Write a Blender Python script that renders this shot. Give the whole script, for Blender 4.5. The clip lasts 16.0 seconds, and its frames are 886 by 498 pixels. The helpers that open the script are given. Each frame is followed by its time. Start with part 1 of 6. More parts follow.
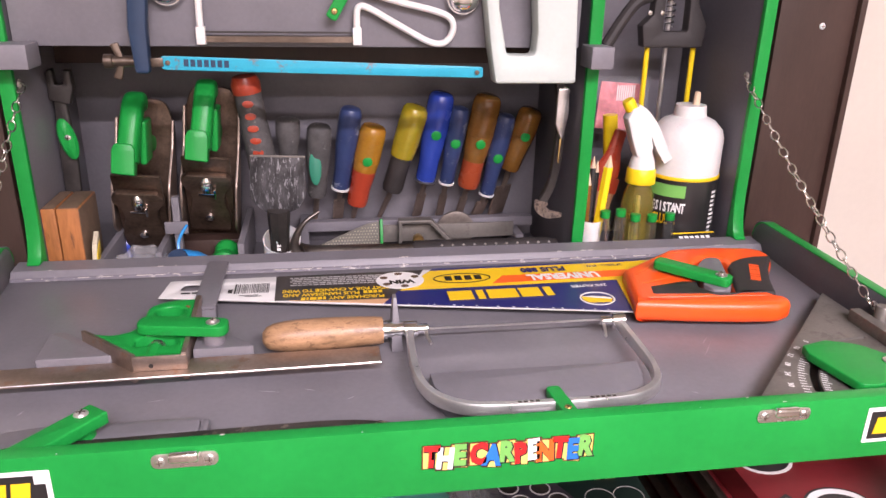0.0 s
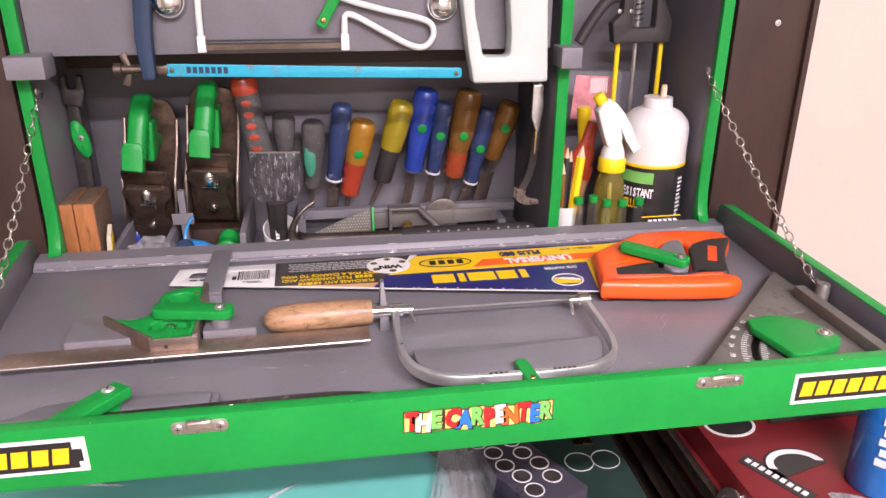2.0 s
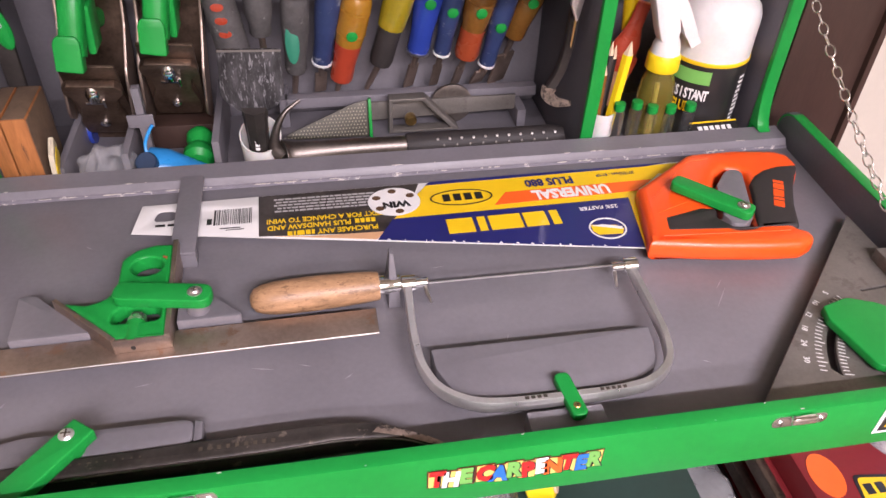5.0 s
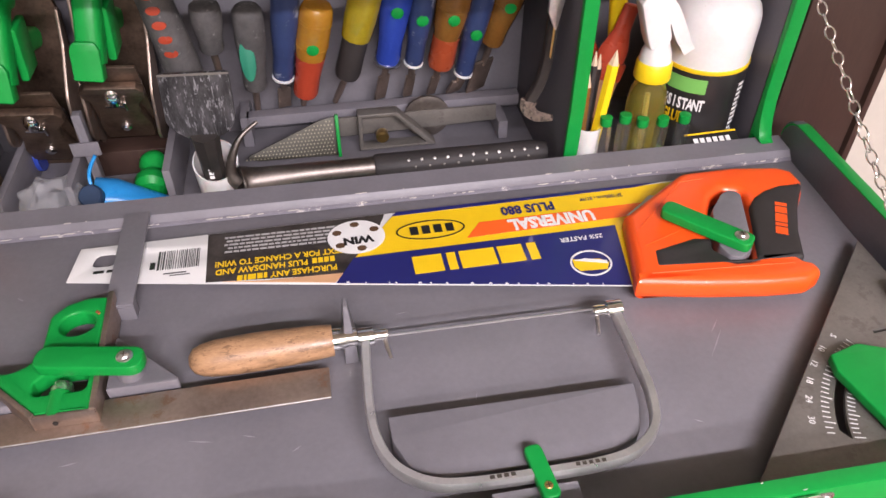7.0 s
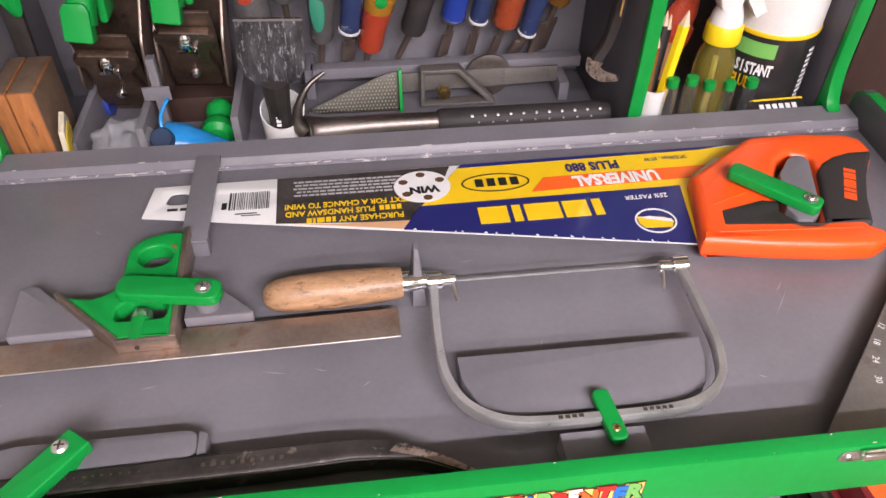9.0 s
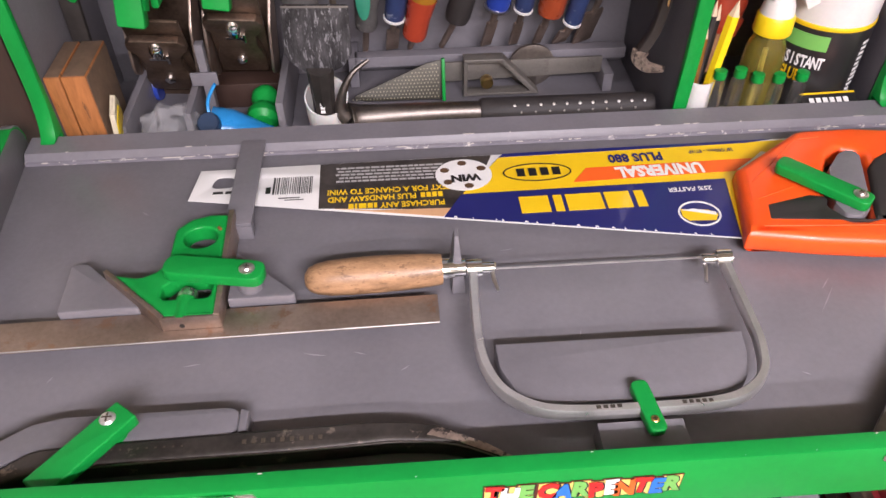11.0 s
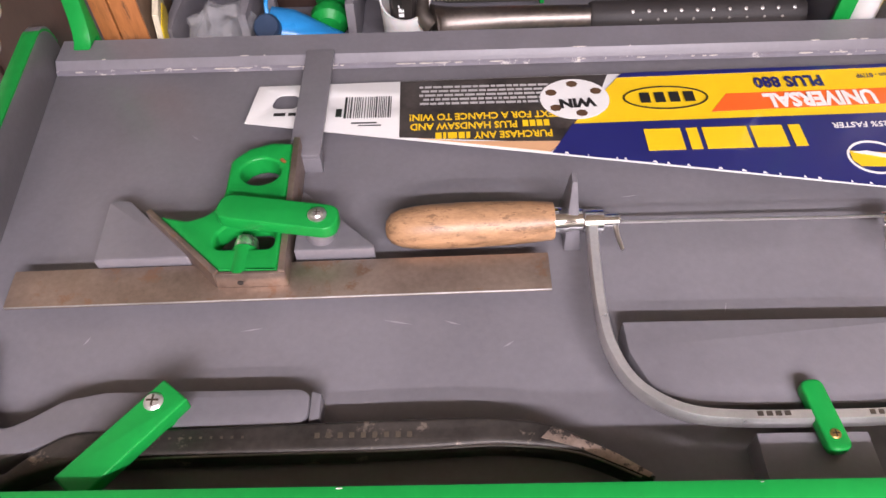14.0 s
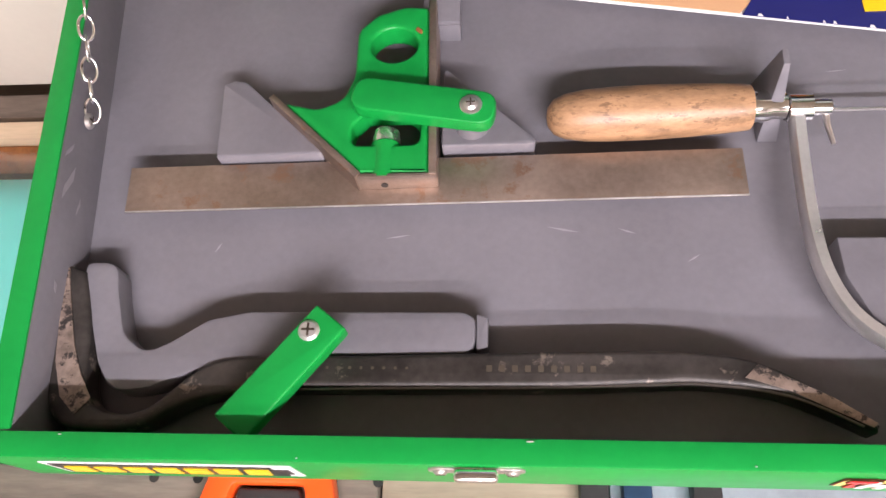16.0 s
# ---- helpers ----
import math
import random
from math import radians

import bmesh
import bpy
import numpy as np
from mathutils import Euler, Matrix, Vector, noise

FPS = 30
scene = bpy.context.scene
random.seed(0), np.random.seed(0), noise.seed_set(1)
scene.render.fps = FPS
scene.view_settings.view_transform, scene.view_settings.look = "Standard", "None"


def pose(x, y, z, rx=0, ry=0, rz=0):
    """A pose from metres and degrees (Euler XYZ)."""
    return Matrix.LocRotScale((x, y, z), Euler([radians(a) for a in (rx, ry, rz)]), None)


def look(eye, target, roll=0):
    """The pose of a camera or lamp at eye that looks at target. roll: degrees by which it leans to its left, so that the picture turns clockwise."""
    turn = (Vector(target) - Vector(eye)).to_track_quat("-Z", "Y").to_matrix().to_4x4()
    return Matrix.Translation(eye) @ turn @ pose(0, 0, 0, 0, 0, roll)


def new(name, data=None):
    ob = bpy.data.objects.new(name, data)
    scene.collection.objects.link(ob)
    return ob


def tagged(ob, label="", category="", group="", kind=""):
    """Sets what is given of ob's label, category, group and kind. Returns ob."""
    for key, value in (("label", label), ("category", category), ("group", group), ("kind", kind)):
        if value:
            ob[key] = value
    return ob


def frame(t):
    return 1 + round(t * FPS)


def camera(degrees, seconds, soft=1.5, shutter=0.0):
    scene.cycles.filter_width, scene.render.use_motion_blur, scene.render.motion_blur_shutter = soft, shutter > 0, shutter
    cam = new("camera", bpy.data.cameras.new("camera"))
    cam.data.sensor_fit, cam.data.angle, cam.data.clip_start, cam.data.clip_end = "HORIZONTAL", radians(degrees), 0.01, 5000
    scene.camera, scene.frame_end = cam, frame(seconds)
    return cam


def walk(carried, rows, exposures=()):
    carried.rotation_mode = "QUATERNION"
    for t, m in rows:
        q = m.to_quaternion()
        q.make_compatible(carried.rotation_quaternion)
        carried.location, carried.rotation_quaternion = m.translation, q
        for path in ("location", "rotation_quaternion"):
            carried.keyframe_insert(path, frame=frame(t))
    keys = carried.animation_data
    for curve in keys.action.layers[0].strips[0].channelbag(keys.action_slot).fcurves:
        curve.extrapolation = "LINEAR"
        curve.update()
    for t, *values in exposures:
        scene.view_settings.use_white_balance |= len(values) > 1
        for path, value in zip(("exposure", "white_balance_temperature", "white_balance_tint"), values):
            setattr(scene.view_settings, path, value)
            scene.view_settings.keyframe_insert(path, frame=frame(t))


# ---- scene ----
cam = camera(61.0, 16.0)
PATH = [
    (0, (-0.112, -0.386, 0.299), (0.187, 1.46, -0.41), 1.2),
    (0.5, (-0.104, -0.407, 0.312), (0.275, 1.427, -0.39), 1.0),
    (1, (-0.108, -0.424, 0.326), (0.238, 1.409, -0.396), 0.7),
    (1.5, (-0.104, -0.442, 0.329), (0.211, 1.387, -0.417), 0.4),
    (2, (-0.104, -0.448, 0.335), (0.188, 1.374, -0.434), 0.3),
    (2.5, (-0.114, -0.448, 0.337), (0.156, 1.37, -0.454), 0.3),
    (3, (-0.119, -0.443, 0.338), (0.155, 1.353, -0.499), 0.4),
    (3.5, (-0.12, -0.412, 0.349), (0.159, 1.315, -0.622), 0.6),
    (4, (-0.121, -0.36, 0.369), (0.162, 1.284, -0.734), 1.4),
    (4.2, (-0.123, -0.336, 0.38), (0.173, 1.274, -0.769), 2.3),
    (6.3, (-0.058, -0.194, 0.421), (0.241, 1.241, -0.94), 0.6),
    (6.5, (-0.055, -0.193, 0.42), (0.24, 1.263, -0.919), 0.3),
    (7, (-0.057, -0.185, 0.409), (0.204, 1.286, -0.921), 0.2),
    (7.5, (-0.073, -0.194, 0.407), (0.121, 1.271, -0.941), 0.3),
    (8, (-0.081, -0.2, 0.404), (0.115, 1.254, -0.955), 0.6),
    (8.5, (-0.091, -0.201, 0.4), (0.103, 1.247, -0.966), 0.8),
    (10.8, (-0.087, -0.203, 0.394), (0.026, 1.238, -0.988), -0.6),
    (11, (-0.094, -0.205, 0.395), (-0.002, 1.237, -0.989), -0.5),
    (11.5, (-0.107, -0.208, 0.396), (-0.057, 1.241, -0.982), -0.5),
    (12, (-0.12, -0.209, 0.397), (-0.091, 1.24, -0.981), -0.4),
    (12.5, (-0.126, -0.203, 0.396), (-0.118, 1.237, -0.992), -0.6),
    (13, (-0.131, -0.193, 0.386), (-0.121, 1.214, -1.036), -0.0),
    (13.5, (-0.137, -0.175, 0.373), (-0.132, 1.186, -1.093), -0.2),
    (14, (-0.126, -0.115, 0.345), (-0.166, 1.14, -1.212), -2.7),
    (14.5, (-0.131, -0.088, 0.329), (-0.251, 1.015, -1.336), -6.2),
    (15, (-0.153, -0.068, 0.326), (-0.286, 0.898, -1.42), -7.3),
    (15.5, (-0.165, -0.04, 0.323), (-0.326, 0.814, -1.478), -10.3),
    (16, (-0.185, -0.047, 0.328), (-0.366, 0.78, -1.484), -11.6),
]
walk(cam, [(t, look(eye, target, roll)) for t, eye, target, roll in PATH], [(0, -0.02, 6600, 23), (3.2, 0.02, 6600, 22), (4.2, -0.08, 6650, 25), (6.5, -0.08, 6550, 16), (13.0, -0.1, 6550, 18), (14.5, 0.19, 6550, 19), (15.3, 0.27, 6550, 16), (16, 0.24, 6550, 16)])

# ---- light ----
world = bpy.data.worlds.new("room_light")
scene.world = world
world.use_nodes = True
world.node_tree.nodes["Background"].inputs[0].default_value = (1.0, 0.97, 1.0, 1)
world.node_tree.nodes["Background"].inputs[1].default_value = 0.6
scene.view_settings.exposure = 0.0


def area_lamp(x, y, z, sx, sy, watts, colour, flip=0):
    lamp = bpy.data.lights.new("area_lamp", "AREA")
    lamp.shape, lamp.size, lamp.size_y, lamp.energy, lamp.color = "RECTANGLE", sx, sy, watts, colour
    ob = new("area_lamp", lamp)
    ob.matrix_world = pose(x, y, z, flip)
    return ob


area_lamp(0.40, -1.45, 1.33, 1.5, 0.07, 104, (1.0, 0.96, 1.03))
# Added fill further from the cabinet, lower in angle, to brighten its inside.
area_lamp(0.1, -2.1, 1.33, 1.5, 0.10, 62, (1.0, 0.96, 1.03))
# Added upward fill that brightens the ceiling for softer light from above.
area_lamp(0.40, -1.3, 1.345, 1.5, 0.10, 14, (1.0, 0.96, 1.03), 180)


# ---- materials ----
def material(name, colour, rough=0.5, metal=0.0, fine=220.0, coarse=18.0, vary=0.12, bump=0.15, wear=None, wear_at=0.68, coat=0.0, stretch=(1, 1, 1), trans=0.0, ior=1.45, alpha=1.0, rough_vary=0.15, sss=0.0, gloss=0.5):
    """A surface with variation at a coarse and a fine scale, fine relief, and optional patches of wear."""
    m = bpy.data.materials.new(name)
    m.use_nodes = True
    t = m.node_tree
    bsdf = t.nodes["Principled BSDF"]
    link = t.links.new

    def node(kind, **values):
        n = t.nodes.new(kind)
        for k, v in values.items():
            n.inputs[k].default_value = v
        return n

    coord = node("ShaderNodeTexCoord")
    mapping = node("ShaderNodeMapping", Scale=stretch)
    link(coord.outputs["Object"], mapping.inputs["Vector"])
    big = node("ShaderNodeTexNoise", Scale=coarse, Detail=4.0, Roughness=0.6)
    small = node("ShaderNodeTexNoise", Scale=fine, Detail=3.0, Roughness=0.6)
    for n in (big, small):
        link(mapping.outputs["Vector"], n.inputs["Vector"])
    both = t.nodes.new("ShaderNodeMath")
    both.operation = "MULTIPLY_ADD"
    both.inputs[1].default_value = 0.4
    link(small.outputs["Fac"], both.inputs[0])
    link(big.outputs["Fac"], both.inputs[2])
    ramp = t.nodes.new("ShaderNodeValToRGB")
    lo, hi = 1 - vary, 1 + vary
    ramp.color_ramp.elements[0].position, ramp.color_ramp.elements[1].position = 0.45, 0.95
    ramp.color_ramp.elements[0].color = (*[min(1, c * lo) for c in colour], 1)
    ramp.color_ramp.elements[1].color = (*[min(1, c * hi) for c in colour], 1)
    link(both.outputs[0], ramp.inputs["Fac"])
    out = ramp.outputs["Color"]
    if wear:
        patch = node("ShaderNodeTexNoise", Scale=coarse * 2.3, Detail=9.0, Roughness=0.72)
        link(mapping.outputs["Vector"], patch.inputs["Vector"])
        edge = t.nodes.new("ShaderNodeValToRGB")
        edge.color_ramp.elements[0].position, edge.color_ramp.elements[1].position = wear_at - 0.03, wear_at + 0.03
        link(patch.outputs["Fac"], edge.inputs["Fac"])
        mix = t.nodes.new("ShaderNodeMix")
        mix.data_type = "RGBA"
        mix.inputs["B"].default_value = (*wear, 1)
        link(edge.outputs["Color"], mix.inputs["Factor"])
        link(out, mix.inputs["A"])
        out = mix.outputs["Result"]
    link(out, bsdf.inputs["Base Color"])
    rr = node("ShaderNodeMapRange")
    rr.inputs["To Min"].default_value, rr.inputs["To Max"].default_value = max(0.02, rough - rough_vary), min(1.0, rough + rough_vary)
    link(big.outputs["Fac"], rr.inputs["Value"])
    link(rr.outputs["Result"], bsdf.inputs["Roughness"])
    bsdf.inputs["Metallic"].default_value = metal
    bsdf.inputs["Specular IOR Level"].default_value = gloss
    bsdf.inputs["IOR"].default_value = ior
    bsdf.inputs["Coat Weight"].default_value = coat
    bsdf.inputs["Transmission Weight"].default_value = trans
    bsdf.inputs["Subsurface Weight"].default_value = sss
    bsdf.inputs["Subsurface Scale"].default_value = 0.004
    bsdf.inputs["Alpha"].default_value = alpha
    if bump:
        b = node("ShaderNodeBump", Strength=bump, Distance=0.0006)
        link(both.outputs[0], b.inputs["Height"])
        link(b.outputs["Normal"], bsdf.inputs["Normal"])
    return m


def print_ink(name, colour, rough=0.35):
    return material(name, colour, rough, fine=600, coarse=40, vary=0.05, bump=0.03, coat=0.2)


GREY = material("grey_paint", (0.162, 0.154, 0.167), 0.34, fine=240, coarse=11, vary=0.15, bump=0.25, wear=(0.30, 0.29, 0.30), wear_at=0.775)
GREY_WORN = material("grey_paint_worn_edge", (0.174, 0.165, 0.181), 0.45, fine=260, coarse=26, vary=0.12, bump=0.25, wear=(0.62, 0.58, 0.52), wear_at=0.70)
GREY_CHIPPED = material("chipped_grey_paint", (0.162, 0.152, 0.174), 0.5, fine=300, coarse=38, vary=0.15, bump=0.35, wear=(0.50, 0.47, 0.44), wear_at=0.60)
# The same grey paint with shade put into its colour, for the right-hand boards.
GREY_SHADED = material("shaded_grey_paint", (0.112, 0.108, 0.124), 0.5, fine=260, coarse=14, vary=0.15, bump=0.2)
GREEN = material("green_gloss_paint", (0.001, 0.250, 0.040), 0.36, fine=180, coarse=16, vary=0.10, bump=0.12, gloss=0.3)
GREEN_CHIPPED = material("chipped_green_paint", (0.001, 0.265, 0.043), 0.34, fine=180, coarse=60, vary=0.08, bump=0.12, gloss=0.35, wear=(0.45, 0.16, 0.05), wear_at=0.74)
BROWN = material("dark_brown_laminate", (0.045, 0.025, 0.019), 0.45, fine=160, coarse=7, vary=0.25, bump=0.08, stretch=(3, 3, 0.6))
CREAM = material("cream_wall_paint", (0.51, 0.465, 0.395), 0.8, fine=120, coarse=5, vary=0.05, bump=0.3)
STEEL = material("brushed_steel", (0.72, 0.69, 0.67), 0.36, 1.0, fine=500, coarse=60, vary=0.18, bump=0.08)
STEEL_OLD = material("tarnished_steel", (0.37, 0.29, 0.24), 0.44, 0.9, fine=300, coarse=22, vary=0.3, bump=0.12, wear=(0.38, 0.24, 0.17), wear_at=0.60)
STEEL_DARK = material("dark_oiled_steel", (0.16, 0.125, 0.10), 0.34, 0.9, fine=300, coarse=30, vary=0.35, bump=0.15)
STEEL_PALE = material("pale_worn_alloy", (0.20, 0.185, 0.165), 0.5, 0.55, fine=320, coarse=26, vary=0.2, bump=0.15, wear=(0.17, 0.15, 0.135), wear_at=0.58)
CHROME = material("chrome", (0.85, 0.85, 0.84), 0.09, 1.0, fine=300, coarse=40, vary=0.06, bump=0.02, rough_vary=0.05)
PLANE_BROWN = material("brown_oiled_iron", (0.14, 0.095, 0.068), 0.40, 0.75, fine=260, coarse=26, vary=0.6, bump=0.2, wear=(0.30, 0.24, 0.19), wear_at=0.69)
DUSTY = material("dusty_black_rubber", (0.075, 0.070, 0.068), 0.7, fine=300, coarse=40, vary=0.4, bump=0.3, wear=(0.20, 0.19, 0.18), wear_at=0.62)
WORN_IRON = material("worn_black_bar_paint", (0.050, 0.043, 0.038), 0.46, 0.3, fine=260, coarse=30, vary=0.6, bump=0.3, wear=(0.22, 0.18, 0.145), wear_at=0.62)
TOOL_STEEL = material("dull_tool_steel", (0.20, 0.175, 0.155), 0.46, 1.0, fine=300, coarse=24, vary=0.35, bump=0.12)
BRIGHT = material("bright_worn_nickel", (0.66, 0.64, 0.61), 0.28, 0.95, fine=400, coarse=45, vary=0.14, bump=0.06, wear=(0.36, 0.33, 0.30), wear_at=0.74)
PLATED = material("satin_nickel_plate", (0.70, 0.68, 0.66), 0.33, 0.8, fine=500, coarse=45, vary=0.12, bump=0.05)
TAN_STEEL = material("scraped_tan_steel", (0.34, 0.26, 0.21), 0.45, 0.45, fine=300, coarse=70, vary=0.5, bump=0.3, wear=(0.06, 0.05, 0.045), wear_at=0.54)
POLY = material("grey_polythene", (0.42, 0.43, 0.44), 0.22, fine=120, coarse=20, vary=0.2, bump=0.6, alpha=0.5, coat=0.4)
IRON = material("black_iron_paint", (0.036, 0.031, 0.028), 0.45, 0.2, fine=240, coarse=24, vary=0.35, bump=0.2, wear=(0.16, 0.13, 0.10), wear_at=0.68)
BRASS = material("brass", (0.62, 0.42, 0.16), 0.3, 1.0, vary=0.15)
WOOD = material("varnished_beech", (0.33, 0.190, 0.100), 0.42, fine=420, coarse=60, vary=0.42, bump=0.2, stretch=(0.7, 1.8, 1.8), wear=(0.19, 0.105, 0.055), wear_at=0.565, coat=0.1)
WOOD_RED = material("reddish_hardwood", (0.33, 0.125, 0.040), 0.42, fine=160, coarse=20, vary=0.35, bump=0.15, wear=(0.12, 0.055, 0.026), wear_at=0.60, stretch=(3, 2, 0.5))
WOOD_DIRTY = material("dirty_end_grain", (0.13, 0.085, 0.055), 0.6, fine=200, coarse=30, vary=0.4, bump=0.3)
WOOD_OLD = material("weathered_plank", (0.17, 0.13, 0.10), 0.75, fine=120, coarse=14, vary=0.4, bump=0.4, stretch=(0.4, 3, 3))
WOOD_PALE = material("pale_sawn_pine", (0.60, 0.45, 0.30), 0.7, fine=140, coarse=14, vary=0.15, bump=0.3, stretch=(0.4, 3, 3))
ORANGE = material("orange_moulded_plastic", (0.88, 0.095, 0.012), 0.34, fine=500, coarse=30, vary=0.05, bump=0.08, coat=0.1, sss=0.05)
RUBBER = material("black_rubber", (0.028, 0.024, 0.023), 0.62, fine=420, coarse=30, vary=0.25, bump=0.25)
PLASTIC_WHITE = material("white_plastic", (0.64, 0.625, 0.60), 0.38, fine=300, coarse=24, vary=0.07, bump=0.08, sss=0.1, wear=(0.50, 0.47, 0.42), wear_at=0.68)
PLASTIC_MINT = material("pale_mint_plastic", (0.47, 0.52, 0.48), 0.4, fine=300, coarse=20, vary=0.06, bump=0.08)
PAPER = material("white_card", (0.72, 0.71, 0.69), 0.42, fine=500, coarse=30, vary=0.04, bump=0.04, coat=0.2)
YELLOW_INK = print_ink("yellow_print", (0.80, 0.52, 0.012))
NAVY_INK = print_ink("navy_print", (0.018, 0.020, 0.125))
BLACK_INK = print_ink("black_print", (0.018, 0.017, 0.017))
DARK_INK = material("dark_stadium_print", (0.045, 0.038, 0.034), 0.38, fine=300, coarse=60, vary=0.55, bump=0.03, coat=0.2)
TAN_INK = print_ink("tan_print", (0.62, 0.36, 0.19))
ORANGE_INK = print_ink("orange_print", (0.86, 0.13, 0.02))
WHITE_INK = print_ink("white_print", (0.74, 0.73, 0.71))
RED_INK = print_ink("red_print", (0.62, 0.02, 0.02))
BLUE_INK = print_ink("blue_print", (0.015, 0.16, 0.62))
GREEN_INK = print_ink("light_green_print", (0.16, 0.44, 0.10))
CYAN = material("cyan_blade_paint", (0.015, 0.34, 0.47), 0.4, fine=240, coarse=22, vary=0.1, bump=0.1, wear=(0.16, 0.19, 0.20), wear_at=0.61)
BLUE_DARK = material("navy_tool_paint", (0.017, 0.036, 0.075), 0.45, fine=240, coarse=20, vary=0.15, bump=0.12)
BLUE = material("bright_blue_plastic", (0.022, 0.050, 0.30), 0.25, vary=0.12, bump=0.08, coat=0.2)
BLUE_WORN = material("worn_blue_plastic", (0.030, 0.046, 0.120), 0.35, vary=0.2, bump=0.12, wear=(0.22, 0.24, 0.29), wear_at=0.61)
BLUE_SKY = material("sky_blue_plastic", (0.02, 0.26, 0.62), 0.3, vary=0.1, bump=0.1)
AMBER = material("amber_plastic", (0.34, 0.16, 0.018), 0.2, vary=0.2, bump=0.08, coat=0.3, sss=0.15)
AMBER_DARK = material("dark_amber_plastic", (0.19, 0.085, 0.018), 0.22, vary=0.3, bump=0.08, coat=0.3, sss=0.1)
LIME = material("lime_yellow_plastic", (0.30, 0.23, 0.015), 0.2, vary=0.2, bump=0.08, coat=0.3, sss=0.15)
RED = material("red_plastic", (0.36, 0.048, 0.022), 0.3, vary=0.15, bump=0.08, coat=0.1)
RED_PAINT = material("red_tool_chest_paint", (0.17, 0.015, 0.018), 0.42, fine=200, coarse=9, vary=0.15, bump=0.12, wear=(0.10, 0.03, 0.03), wear_at=0.72)
TEAL = material("teal_padding", (0.09, 0.49, 0.415), 0.6, fine=160, coarse=7, vary=0.1, bump=0.3)
YELLOW = material("yellow_plastic", (0.78, 0.56, 0.01), 0.35, vary=0.06, bump=0.06)
DARK_GREEN = material("dark_green_card", (0.018, 0.04, 0.032), 0.5, vary=0.2, bump=0.1)
VIOLET = material("grey_violet_card", (0.055, 0.048, 0.064), 0.3, vary=0.15, bump=0.1)
LIQUID = material("yellow_oil", (0.72, 0.60, 0.12), 0.1, vary=0.05, bump=0.0, trans=0.88, rough_vary=0.03)
CLEAR = material("clear_glass", (0.95, 0.96, 0.95), 0.06, vary=0.02, bump=0.0, trans=0.95, rough_vary=0.03, alpha=0.35)
FILM = material("clear_plastic_film", (0.55, 0.58, 0.58), 0.10, fine=60, coarse=12, vary=0.1, bump=1.0, alpha=0.10, rough_vary=0.06, coat=1.0)
BAG = material("crumpled_polythene", (0.50, 0.50, 0.51), 0.2, fine=160, coarse=30, vary=0.2, bump=1.0, alpha=0.3)
BRISTLE = material("brush_bristle", (0.30, 0.15, 0.07), 0.7, fine=900, coarse=60, vary=0.4, bump=0.5, stretch=(6, 6, 0.5))


# ---- building blocks ----
def world_of(ob):
    m = ob.matrix_basis.copy()
    while ob.parent:
        ob = ob.parent
        m = ob.matrix_basis @ m
    return m


def thing(name, at=(0, 0, 0), label="", category="", group="", kind="", turn=(0, 0, 0)):
    ob = new(name)
    ob.empty_display_size = 0.02
    ob.matrix_basis = pose(*at, *turn)
    return tagged(ob, label, category, group, kind)


def part(name, bm, mat, parent=None, label="", local=False, smooth=35):
    """Links a bmesh as one mesh object under a thing or a part. Places are in the world unless local."""
    me = bpy.data.meshes.new(name)
    bmesh.ops.recalc_face_normals(bm, faces=bm.faces)
    bm.to_mesh(me)
    bm.free()
    if smooth:
        me.shade_smooth()
        me.set_sharp_from_angle(angle=radians(smooth))
    if parent and not local:
        me.transform(world_of(parent).inverted())
    for m in mat if isinstance(mat, (list, tuple)) else [mat]:
        me.materials.append(m)
    ob = new(name, me)
    if parent:
        ob.parent = parent
    return tagged(ob, label)


def join(*bms):
    me, out = bpy.data.meshes.new("tmp"), bmesh.new()
    for b in bms:
        b.to_mesh(me)
        out.from_mesh(me)
        b.free()
    bpy.data.meshes.remove(me)
    return out


def moved(bm, m):
    bmesh.ops.transform(bm, matrix=m, verts=bm.verts)
    return bm


def box(x0, x1, y0, y1, z0, z1, bevel=0.001, seg=2):
    bm = bmesh.new()
    bmesh.ops.create_cube(bm, size=1)
    moved(bm, Matrix.Translation(((x0 + x1) / 2, (y0 + y1) / 2, (z0 + z1) / 2)) @ Matrix.Diagonal((x1 - x0, y1 - y0, z1 - z0, 1)))
    if bevel:
        bmesh.ops.bevel(bm, geom=bm.edges, offset=bevel, segments=seg, profile=0.6, affect="EDGES")
    return bm


def fillet(points, r=0.004, n=5):
    """A closed outline with its corners rounded; r is one radius or one for each corner."""
    out, k = [], len(points)
    for i, p in enumerate(points):
        rad = r[i] if isinstance(r, (list, tuple)) else r
        p, a, b = Vector(p), Vector(points[i - 1]), Vector(points[(i + 1) % k])
        u, v = (a - p), (b - p)
        half = u.angle(v) / 2
        if rad <= 0 or half > 1.55:
            out.append(tuple(p))
            continue
        d = min(rad / math.tan(half), 0.48 * u.length, 0.48 * v.length)
        s, e = p + u.normalized() * d, p + v.normalized() * d
        for j in range(n + 1):
            w = j / n
            out.append(tuple((1 - w) ** 2 * s + 2 * w * (1 - w) * p + w * w * e))
    return out


def ring(cx, cy, rx, ry=None, n=28, a0=0, a1=360):
    ry = ry or rx
    return [(cx + rx * math.cos(radians(a0 + (a1 - a0) * i / n)), cy + ry * math.sin(radians(a0 + (a1 - a0) * i / n))) for i in range(n)]


